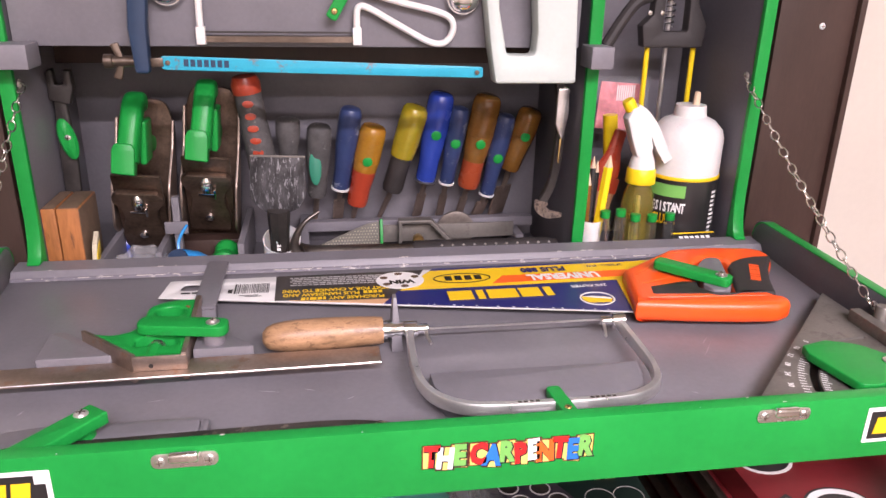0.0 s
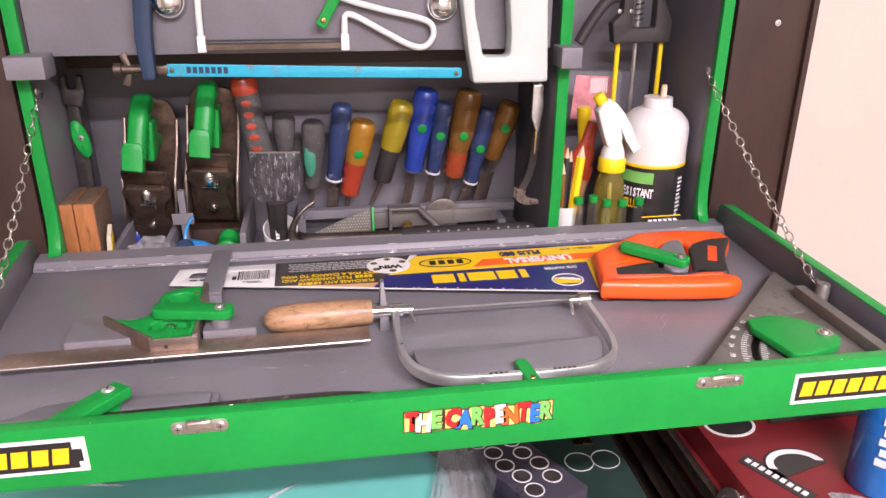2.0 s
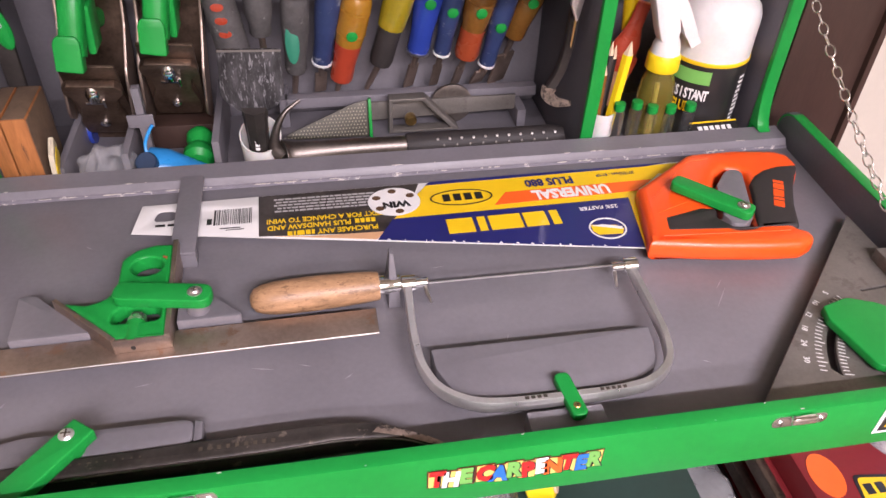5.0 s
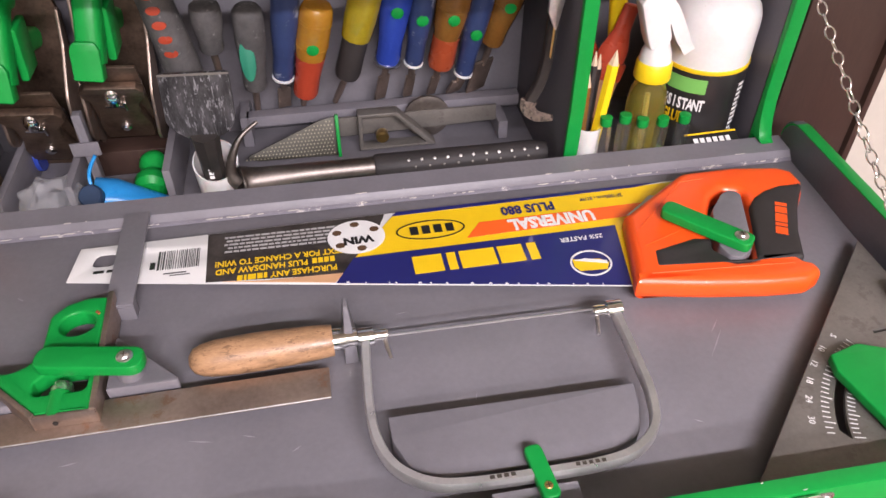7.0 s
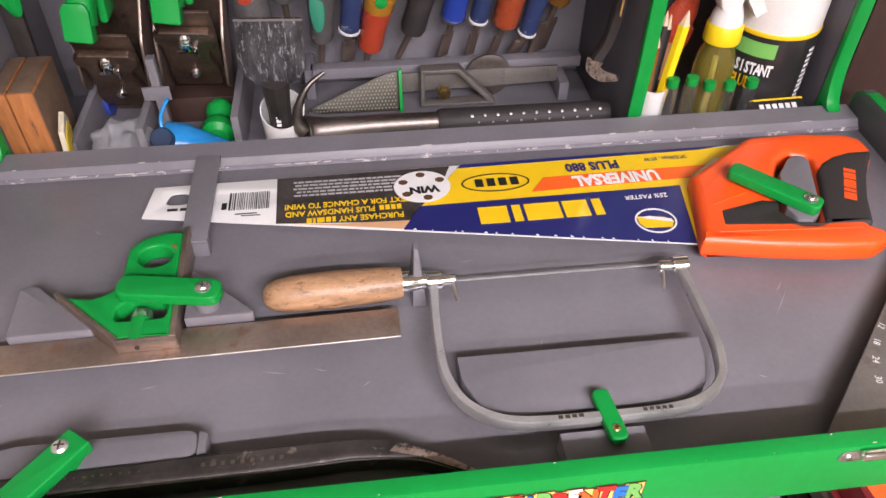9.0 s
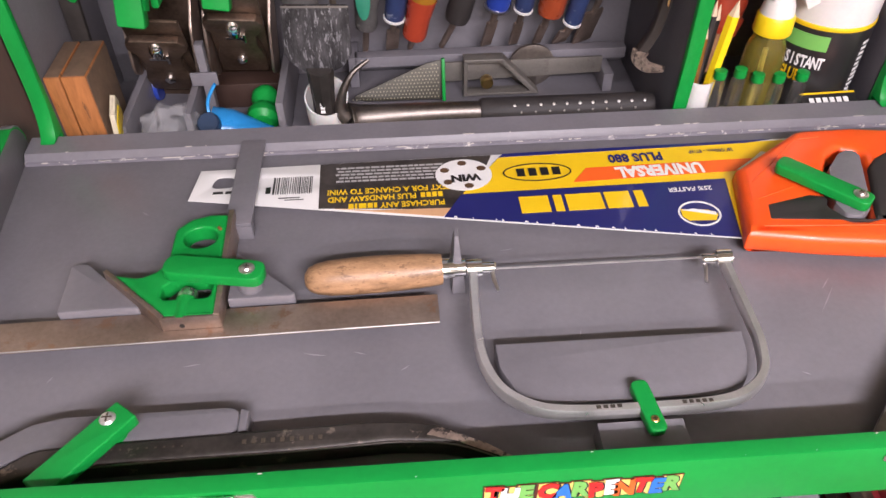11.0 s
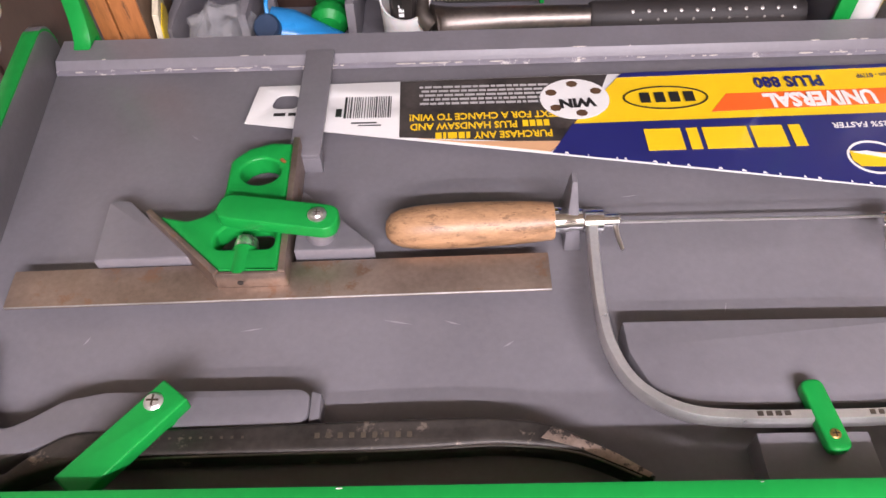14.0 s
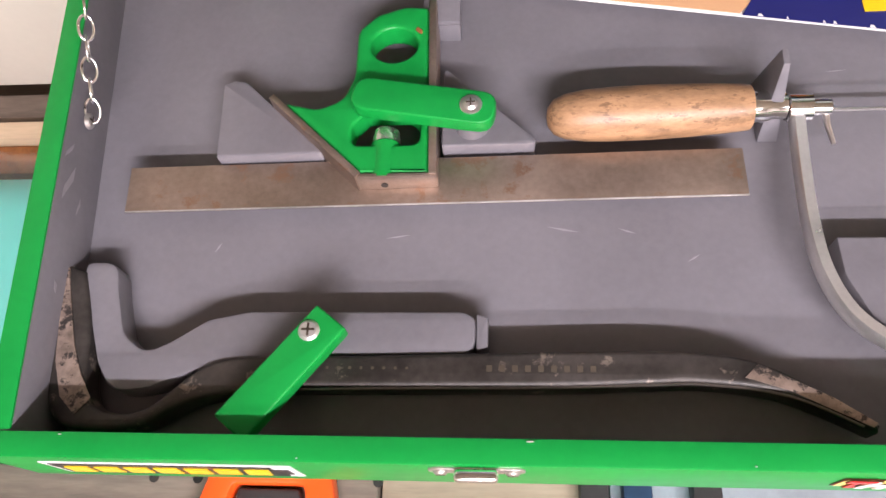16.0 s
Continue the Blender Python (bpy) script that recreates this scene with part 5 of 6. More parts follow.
def claw_hammer():
    h = thing("claw_hammer", (0.0, 0.395, -0.016), "steel claw hammer with a studded black rubber grip, lying flat", "hammer")
    part("shaft", sweep(flow([(-0.142, 0.391, -0.003), (-0.130, 0.393, -0.0035), (-0.08, 0.395, -0.0025), (-0.018, 0.395, -0.0025)], 4), [0.0160, 0.0158, 0.0152, 0.0142, 0.0130, 0.0120, 0.0112, 0.0106, 0.0102, 0.0099, 0.0097, 0.0095, 0.0094], 14), TOOL_STEEL, h, "polished steel shaft")
    part("grip", sweep([(-0.0195, 0.395, -0.003), (-0.017, 0.395, -0.003), (0.03, 0.395, -0.003), (0.10, 0.395, -0.003), (0.132, 0.395, -0.003), (0.146, 0.395, -0.003)], [0.0112, 0.0126, 0.0124, 0.0118, 0.0122, 0.0095], 16), RUBBER, h, "black rubber grip with a row of pale studs")
    for i in range(11):
        part("stud", moved(lathe([(0.0016, 0), (0.0014, 0.0006), (0.0003, 0.0008)], None, 8), Matrix.Translation((0.012 + i * 0.0123, 0.3875, 0.0063)) @ Matrix.Rotation(radians(40), 4, "X")), STEEL, h)
    for i in range(9):
        part("stud", moved(lathe([(0.0012, 0), (0.0010, 0.0005), (0.0003, 0.0006)], None, 8), Matrix.Translation((0.018 + i * 0.0135, 0.3837, 0.0012)) @ Matrix.Rotation(radians(68), 4, "X")), STEEL_PALE, h)
    part("claw", sweep(flow([(-0.141, 0.389, -0.003), (-0.149, 0.396, 0.004), (-0.147, 0.412, 0.015), (-0.138, 0.424, 0.026), (-0.122, 0.430, 0.036)], 5), [0.0090, 0.0085, 0.008, 0.0075, 0.007, 0.0064, 0.0058, 0.0053, 0.0048, 0.0044, 0.004, 0.0037, 0.0034, 0.0031, 0.0028, 0.0026, 0.0024, 0.0022, 0.0020, 0.0018, 0.0016], 14), TOOL_STEEL, h, "curved steel claw")


claw_hammer()


def surform():
    s = thing("rasp", (-0.09, 0.47, CAB_FLOOR), "triangular perforated rasp plate with a green edge", "rasp")
    lean = Matrix.Translation((0, 0.462, -0.028)) @ Matrix.Rotation(radians(-18), 4, "X")
    tri = fillet([(-0.144, 0.003), (-0.130, -0.001), (-0.050, -0.002), (-0.050, 0.038), (-0.066, 0.035)], [0.003, 0.003, 0, 0, 0.02])
    part("plate", moved(upright([tri], -0.001, 0.001, 0.0003), lean), material("dark_grey_perforated_steel", (0.065, 0.060, 0.045), 0.5, 0.3), s)
    dots = []
    for i in range(26):
        for j in range(12):
            x, z = -0.142 + i * 0.0035 + (j % 2) * 0.00175, 0.001 + j * 0.0036
            if z < 0.001 + (x + 0.144) * 0.40 and z < 0.034 and x < -0.054:
                dots.append(moved(lathe([(0.0009, -0.0003), (0.0007, 0.0004), (0.0002, 0.0006)], None, 6), Matrix.Translation((x, -0.0011, z)) @ Matrix.Rotation(radians(90), 4, "X")))
    tagged(part("tooth", moved(join(*dots), lean), material("pale_brass_teeth", (0.34, 0.31, 0.22), 0.5), s), kind="stuff")
    part("green_edge", moved(box(-0.051, -0.0475, -0.006, 0.001, -0.003, 0.040, 0.0006), lean), GREEN, s)
    k = thing("box", (-0.09, 0.40, CAB_FLOOR), "flat green and dark red packet with a small yellow label", "packet")
    part("green_panel", box(-0.138, -0.085, 0.382, 0.412, CAB_FLOOR + 0.0005, -0.0165, 0.001), GREEN, k)
    part("red_panel", box(-0.0848, -0.065, 0.382, 0.412, CAB_FLOOR + 0.0005, -0.0167, 0.001), RED_PAINT, k)
    part("yellow_label", box(-0.0646, -0.038, 0.382, 0.412, CAB_FLOOR + 0.0005, -0.0169, 0.001), material("ochre_print", (0.25, 0.18, 0.03), 0.5), k)


surform()


def small_square():
    s = thing("combination_square", (0.03, 0.50, CAB_FLOOR), "small steel combination square propped under the rail", "square")
    z = CAB_FLOOR
    part("head", upright([fillet([(-0.028, z + .002), (-0.028, z + .044), (0.012, z + .044), (0.052, z + .002)], 0.001), fillet([(-0.024, z + .005), (-0.024, z + .040), (0.009, z + .040), (0.042, z + .005)], 0.001)], 0.470, 0.484, 0.0008), STEEL_PALE, s, "dull triangular head")
    part("rule", upright([[(-0.052, z + .012), (0.118, z + .016), (0.118, z + .034), (-0.052, z + .034)]], 0.4845, 0.487, 0.0003), STEEL_PALE, s, "dull steel rule")
    part("clamp_nut", lathe([(0.0055, 0), (0.0065, 0.002), (0.0065, 0.009), (0.005, 0.011), (0.0004, 0.011)], Matrix.Translation((-0.005, 0.470, -0.014)) @ Matrix.Rotation(radians(90), 4, "X"), 16), BRASS, s)
    part("disc", lathe([(0.024, 0), (0.024, 0.003), (0.020, 0.004), (0.0004, 0.004)], Matrix.Translation((0.045, 0.492, -0.012)) @ Matrix.Rotation(radians(90), 4, "X"), 30), TOOL_STEEL, s, "round protractor disc")


small_square()


def pull_bar():
    p = thing("nail_puller", (0.138, 0.42, 0.04), "black nail puller with a bare hooked end, hung on the divider", "nail puller")
    line = flow([(0.1385, 0.405, 0.186), (0.1435, 0.405, 0.150), (0.1430, 0.405, 0.110), (0.1380, 0.404, 0.072), (0.1275, 0.402, 0.050)], 5)
    part("bar", sweep(line, [0.0050] * len(line), section=[(-0.8, -1), (0.8, -1), (1, -0.6), (1, 0.6), (0.8, 1), (-0.8, 1), (-1, 0.6), (-1, -0.6)]), IRON, p)
    hook = flow([(0.1275, 0.402, 0.050), (0.1260, 0.400, 0.043), (0.1325, 0.396, 0.037), (0.1400, 0.392, 0.037), (0.1470, 0.388, 0.038)], 5)
    part("hook", sweep(hook, [0.0048 - 0.0032 * i / len(hook) for i in range(len(hook))], section=[(-1.3, -1), (1.3, -1), (1.5, 0), (1.3, 1), (-1.3, 1), (-1.5, 0)]), TAN_STEEL, p, "bare steel hooked end")
    k = thing("utility_knife", (0.138, 0.40, 0.10), "slim silver folding knife hung from its ring", "knife")
    part("case", upright([fillet([(0.1340, 0.178), (0.1460, 0.178), (0.1475, 0.152), (0.1420, 0.120), (0.1335, 0.140)], 0.002)], 0.389, 0.394, 0.0012), STEEL, k)
    part("blade", upright([[(0.1400, 0.130), (0.1425, 0.130), (0.1405, 0.096), (0.1390, 0.098)]], 0.391, 0.3925, 0.0004), BRASS, k)
    lp = [(0.1430 + 0.0045 * math.cos(a), 0.3915, 0.1745 + 0.0045 * math.sin(a)) for a in [2 * math.pi * i / 14 for i in range(16)]]
    part("loop", sweep(lp, 0.0009, 6, cap=False), CHROME, k)


pull_bar()
bag = bmesh.new()
bmesh.ops.create_icosphere(bag, subdivisions=3, radius=0.026)
for v in bag.verts:
    v.co *= 1 + 0.42 * noise.noise(v.co * 75) + 0.15 * noise.noise(v.co * 190)
    v.co.z = max(v.co.z * 1.05, -0.0215)
tagged(part("plastic_bag", moved(bag, Matrix.Translation((-0.311, 0.402, CAB_FLOOR + 0.022))), BAG, smooth=25), "crumpled clear polythene bag on the cabinet floor", "bag")
tube = thing("glue_tube", (-0.25, 0.40, CAB_FLOOR), "sky blue squeeze tube with a dark blue cap", "tube")
part("body", sweep([(-0.272, 0.402, -0.006), (-0.255, 0.402, -0.009), (-0.230, 0.404, -0.021), (-0.205, 0.405, -0.0305)], [0.0180, 0.0175, 0.0125, 0.007], section=[(math.cos(a), 0.55 * math.sin(a) + 0.1) for a in [2 * math.pi * i / 14 for i in range(14)]]), BLUE_SKY, tube)
part("cap", lathe([(0.0105, 0), (0.0105, 0.010), (0.009, 0.012), (0.0004, 0.012)], Matrix.Translation((-0.270, 0.390, -0.003)) @ Matrix.Rotation(radians(40), 4, "X"), 16), BLUE_DARK, tube)
part("tie", sweep(flow([(-0.269, 0.390, 0.004), (-0.270, 0.396, 0.016), (-0.266, 0.398, 0.026), (-0.260, 0.400, 0.035)], 4), 0.0016, 6), BLUE_SKY, tube)
bl = thing("tape_roll", (-0.342, 0.470, CAB_FLOOR), "roll of bright blue tape behind the wooden block", "tape")
part("roll", lathe([(0.006, 0), (0.016, 0), (0.0165, 0.001), (0.0165, 0.015), (0.016, 0.016), (0.006, 0.016)], Matrix.Translation((-0.3570, 0.495, -0.0190)) @ Matrix.Rotation(radians(90), 4, "Y"), 24), BLUE, bl)


# ---- on the upper flap ----
def junior_hacksaw():
    s = thing("junior_hacksaw", (-0.15, 0.35, 0.22), "small hacksaw with a white wire frame, clipped on the flap", "saw")
    y = 0.3575
    pts = flow([(-0.2215, y, 0.229), (-0.2215, y, 0.262), (-0.2180, y, 0.300), (-0.2060, y, 0.3120), (-0.150, y, 0.3120), (-0.112, y, 0.304), (-0.094, y, 0.286), (-0.080, y, 0.2765), (-0.040, y, 0.2650), (-0.005, y, 0.2570), (0.011, y, 0.250), (0.0135, y, 0.238), (0.005, y, 0.2275), (-0.010, y, 0.2285), (-0.040, y, 0.2440), (-0.068, y, 0.2590), (-0.0770, y, 0.2590), (-0.0785, y, 0.250), (-0.0785, y, 0.227)], 5)
    part("frame", sweep(pts, 0.0032, 10), PLASTIC_WHITE, s, "white coated wire frame and loop handle")
    for x in (-0.2215, -0.0785):
        part("blade_holder", box(x - 0.0042, x + 0.0042, y - 0.004, y + 0.004, 0.225, 0.241, 0.001), PLASTIC_WHITE, s)
    b = part("blade", box(-0.218, -0.082, y - 0.0006, y + 0.0006, 0.2270, 0.2325, 0), STEEL_DARK, s, "dark toothed blade")
    part("support", box(-0.218, -0.082, y - 0.0012, y + 0.0012, 0.2352, 0.2370, 0), IRON, s)
    t = thing("turn_button", (-0.095, 0.352, 0.25), "green painted turn button with a brass screw on the flap", "button")
    part("bar", moved(plate([fillet([(-0.0055, -0.006), (0.0055, -0.006), (0.0055, 0.044), (-0.0055, 0.044)], 0.003)], 0, 0.005, 0.001), Matrix.Translation((-0.1000, 0.3525, 0.2545)) @ Matrix.Rotation(radians(30), 4, "Y") @ FRONT), GREEN, t)
    screw("screw", (-0.0995, 0.3472, 0.2560), 0.003, t, BRASS, FRONT)


junior_hacksaw()


def big_hacksaw():
    s = thing("hacksaw", (-0.1, 0.345, 0.20), "hacksaw with a cyan blade, navy frame and pale mint handle", "saw")
    y = 0.3500
    part("blade", upright([fillet([(-0.2580, 0.2030), (0.0430, 0.1950), (0.0430, 0.2055), (-0.2575, 0.2155)], 0.003)], y - 0.0008, y + 0.0008, 0.0003), CYAN, s, "cyan painted blade with worn patches")
    for x, z in ((-0.2520, 0.2093), (0.0370, 0.2003)):
        part("peg", lathe([(0.0022, 0), (0.0022, 0.002), (0.0003, 0.0022)], Matrix.Translation((x, y - 0.0008, z)) @ Matrix.Rotation(radians(90), 4, "X"), 12), STEEL_DARK, s)
    for i in range(7):
        part("maker_mark", bars([(i * 0.0060, i * 0.0060 + 0.0042, -0.0032, 0.0032)], Matrix.Translation((-0.238, y - 0.0010, 0.2092)) @ Matrix.Rotation(radians(1.7), 4, "Y") @ FRONT, 0.0002), BLUE_DARK, s)
    part("frame", upright([fillet([(-0.2830, 0.240), (-0.2805, 0.200), (-0.2675, 0.1995), (-0.2665, 0.240), (-0.2600, 0.305), (-0.245, 0.322), (0.06, 0.318), (0.06, 0.332), (-0.250, 0.336), (-0.2760, 0.318)], [0.02, 0.004, 0.004, 0.02, 0.02, 0.01, 0, 0, 0.012, 0.012])], y - 0.007, y + 0.007, 0.003), BLUE_DARK, s, "navy painted frame")
    part("tension_bolt", lathe([(0.005, 0), (0.005, 0.018), (0.0065, 0.019), (0.0065, 0.026), (0.0004, 0.026)], Matrix.Translation((-0.281, y, 0.2105)) @ Matrix.Rotation(radians(-90), 4, "Y"), 14), STEEL_DARK, s)
    for sg in (-1, 1):
        part("wing", upright([fillet([(-0.2890, 0.2105), (-0.2945, 0.2105), (-0.3010, 0.2105 + sg * 0.015), (-0.2935, 0.2105 + sg * 0.017)], 0.002)], y - 0.0025, y + 0.0015, 0.001), STEEL_DARK, s, "wing of the tension nut")
    part("blade_stub", box(-0.267, -0.2560, y - 0.002, y + 0.002, 0.2055, 0.2135, 0.0008), STEEL_DARK, s)
    outer = [(0.0535, 0.1905), (0.1350, 0.1905), (0.1345, 0.205), (0.1300, 0.290), (0.120, 0.330), (0.040, 0.335), (0.030, 0.320), (0.0400, 0.277), (0.0470, 0.225)]
    hole = [(0.0640, 0.2180), (0.0915, 0.2175), (0.0925, 0.240), (0.0880, 0.290), (0.080, 0.306), (0.058, 0.306), (0.0530, 0.290), (0.0550, 0.260)]
    part("handle", upright([fillet(outer, [0.004, 0.004, 0.01, 0.03, 0.02, 0.01, 0.01, 0.02, 0.02]), fillet(hole, 0.006)], y - 0.013, y + 0.012, 0.004), PLASTIC_MINT, s, "pale mint closed handle")


big_hacksaw()


def wall_lamp(x, z):
    p = thing("spotlight", (x, 0.36, z), "small round chrome clip with a domed glass front", "lamp", "chrome domes on the flap")
    m = Matrix.Translation((x, 0.366, z)) @ Matrix.Rotation(radians(90), 4, "X")
    part("rim", lathe([(0.0165, 0), (0.0170, 0.003), (0.0160, 0.008), (0.0150, 0.009), (0.0004, 0.009)], m, 26), CHROME, p)
    part("dome", lathe([(0.0145, 0.009), (0.0140, 0.013), (0.0110, 0.018), (0.006, 0.0205), (0.0004, 0.021)], m, 22), CHROME, p)


wall_lamp(-0.2490, 0.2740)
wall_lamp(0.0230, 0.2690)


# ---- the narrow side of the cabinet ----
def glue_bottle():
    b = thing("glue_bottle", (0.2965, 0.410, CAB_FLOOR), "white plastic glue bottle with a black and green label", "bottle")
    m = Matrix.Translation((0.2965, 0.410, CAB_FLOOR + 0.0005))
    k = 0.0402
    part("body", lathe([(k * 0.94, 0), (k, 0.003), (k, 0.140), (k * 1.005, 0.148), (k, 0.157), (k * 0.93, 0.166), (k * 0.72, 0.175), (k * 0.45, 0.180), (k * 0.42, 0.192), (0.0004, 0.192)], m, 40), PLASTIC_WHITE, b)
    lab = part("label", lathe([(k + 0.0004, 0.008), (k + 0.0006, 0.009), (k + 0.0006, 0.114), (k + 0.0004, 0.115)], m, 40), BLACK_INK, b, "black label with a yellow top rim")
    part("label_rim", lathe([(k + 0.0007, 0.1125), (k + 0.0010, 0.1130), (k + 0.0010, 0.1160), (k + 0.0007, 0.1165)], m, 40), YELLOW_INK, lab)

    def wrap(a0, a1, z0, z1, r=k + 0.0010):
        bm = bmesh.new()
        row = []
        for i in range(9):
            a = radians(a0 + (a1 - a0) * i / 8)
            row.append([bm.verts.new((0.2965 + rr * math.sin(a), 0.410 - rr * math.cos(a), CAB_FLOOR + z)) for rr, z in ((r - 0.0006, z0), (r, z0), (r, z1), (r - 0.0006, z1))])
        for p, q in zip(row, row[1:]):
            for j in range(4):
                bm.faces.new((p[j], q[j], q[(j + 1) % 4], p[(j + 1) % 4]))
        return bm

    part("green_band", wrap(-78, -18, 0.094, 0.108), GREEN_INK, lab)
    part("green_band", wrap(-75, -40, 0.012, 0.030), GREEN_INK, lab)
    rnd = random.Random(5)
    rows = [wrap(30, 30 + rnd.uniform(9, 16), 0.020 + i * 0.0052, 0.0225 + i * 0.0052) for i in range(16)]
    tagged(part("small_print", join(*rows), WHITE_INK, lab), kind="stuff")
    for word, ink, z, size, a0 in (("RESISTANT", WHITE_INK, 0.0815, 0.0155, -64), ("GLUE", YELLOW_INK, 0.0670, 0.0155, -70)):
        cx = -len(word) / 2 + 0.5
        for i, ch in enumerate(word):
            a = radians(a0 + 17 + (i + cx) * 6.9)
            mm = Matrix.Translation((0.2965 + (k + 0.0012) * math.sin(a), 0.410 - (k + 0.0012) * math.cos(a), CAB_FLOOR + z)) @ Matrix.Rotation(a, 4, "Z") @ FRONT @ Matrix.Diagonal((0.54, 1, 1, 1))
            part("letter", letters(ch, size, mm, 0.0001, bold=0.0005), ink, lab)
    part("nozzle", lathe([(0.0040, 0.192), (0.0036, 0.202), (0.0030, 0.206), (0.0003, 0.2065)], Matrix.Translation((0.006, 0, 0)) @ m, 12), WOOD_PALE, b, "glue-stained nozzle")


glue_bottle()


def spray_bottle():
    s = thing("spray_bottle", (0.2335, 0.382, CAB_FLOOR), "clear spray bottle of yellow oil with a white trigger head", "bottle")
    m = Matrix.Translation((0.2335, 0.382, CAB_FLOOR + 0.0005))
    part("bottle", lathe([(0.0165, 0), (0.0180, 0.003), (0.0180, 0.085), (0.0165, 0.098), (0.0125, 0.108), (0.0122, 0.113), (0.0004, 0.113)], m, 24), LIQUID, s, "clear bottle full of yellow oil")
    part("collar", lathe([(0.0160, 0.111), (0.0165, 0.112), (0.0160, 0.126), (0.0145, 0.128), (0.0004, 0.128)], m, 24), YELLOW, s, "yellow screw collar")
    part("neck", lathe([(0.0145, 0.128), (0.0135, 0.135), (0.0095, 0.146), (0.0085, 0.154), (0.0004, 0.154)], m, 20), PLASTIC_WHITE, s)
    part("head", moved(upright([fillet([(-0.0255, 0.183), (-0.0150, 0.152), (-0.0100, 0.140), (0.0060, 0.142), (0.0080, 0.152), (0.0020, 0.172), (-0.0110, 0.196), (-0.0200, 0.194)], [0.003, 0.006, 0.006, 0.006, 0.004, 0.01, 0.004, 0.003])], -0.009, 0.009, 0.003), m), PLASTIC_WHITE, s, "white moulded head")
    part("trigger", moved(sweep(flow([(-0.0155, -0.002, 0.194), (-0.004, -0.002, 0.186), (0.0075, -0.002, 0.1700), (0.0190, -0.002, 0.149), (0.0275, -0.002, 0.136)], 5), [0.0055] * 8 + [0.0060] * 8 + [0.0052] * 5, section=[(-0.9, -1), (0.9, -1), (0.9, 1), (-0.9, 1)]), m), PLASTIC_WHITE, s, "white curved trigger")
    part("nozzle", moved(lathe([(0.0068, 0), (0.0072, 0.008), (0.006, 0.012), (0.0004, 0.012)], Matrix.Translation((-0.0185, 0, 0.192)) @ Matrix.Rotation(radians(-30), 4, "Y"), 12), m), YELLOW, s, "yellow nozzle")
    part("dip_tube", sweep([(0.236, 0.382, CAB_FLOOR + 0.004), (0.2335, 0.382, 0.06)], 0.0018, 6), PLASTIC_WHITE, s)


spray_bottle()


def pencils():
    c = thing("pencil_pot", (0.1770, 0.374, CAB_FLOOR), "small white plastic pot", "pot")
    part("wall", lathe([(0.0110, 0.0005), (0.0115, 0.002), (0.0125, 0.072), (0.0115, 0.072), (0.0105, 0.006), (0.0004, 0.006)], Matrix.Translation((0.1770, 0.374, CAB_FLOOR)), 24), PLASTIC_WHITE, c)
    hexa = [(math.cos(math.pi * i / 3), math.sin(math.pi * i / 3)) for i in range(6)]
    for x, y, dx, dz, r, mat, lab in ((0.1785, 0.369, 0.013, 0.124, 0.0055, YELLOW, "yellow flat carpenter's pencil"), (0.173, 0.374, 0.003, 0.122, 0.0034, RUBBER, "black pencil with a bare tip"), (0.176, 0.379, 0.006, 0.116, 0.0036, BLACK_INK, "black pencil"), (0.181, 0.378, 0.014, 0.118, 0.0034, BLUE_SKY, "light blue pencil"), (0.171, 0.369, 0.000, 0.104, 0.0034, AMBER_DARK, "dark amber pencil")):
        p = thing("pencil", (x, y, CAB_FLOOR), lab + " standing in the pot", "pencil", "pencils in the pot")
        a, b = Vector((x, y, CAB_FLOOR + 0.008)), Vector((x + dx, y + 0.004, CAB_FLOOR + 0.008 + dz))
        part("shaft", sweep([tuple(a), tuple(b)], r, section=hexa), mat, p)
        d = (b - a).normalized()
        part("point", sweep([tuple(b), tuple(b + d * 0.010), tuple(b + d * 0.013)], [r * 0.9, r * 0.3, 0.0004], section=hexa), WOOD_PALE, p)


pencils()
for i, (x, h) in enumerate(((0.1890, 0.074), (0.2070, 0.075), (0.2245, 0.069), (0.2440, 0.068), (0.2650, 0.069))):
    v = thing("vial", (x, 0.3630, CAB_FLOOR), "small clear vial with a green painted cap", "vial", "vials along the front")
    m = Matrix.Translation((x, 0.3630, CAB_FLOOR + 0.0005))
    part("glass", lathe([(0.0058, 0), (0.0062, 0.002), (0.0062, h), (0.005, h + 0.003), (0.0004, h + 0.003)], m, 14), CLEAR, v)
    part("cap", lathe([(0.0050, h + 0.003), (0.0056, h + 0.004), (0.0054, h + 0.011), (0.0004, h + 0.0115)], m, 14), GREEN, v, "green cap")


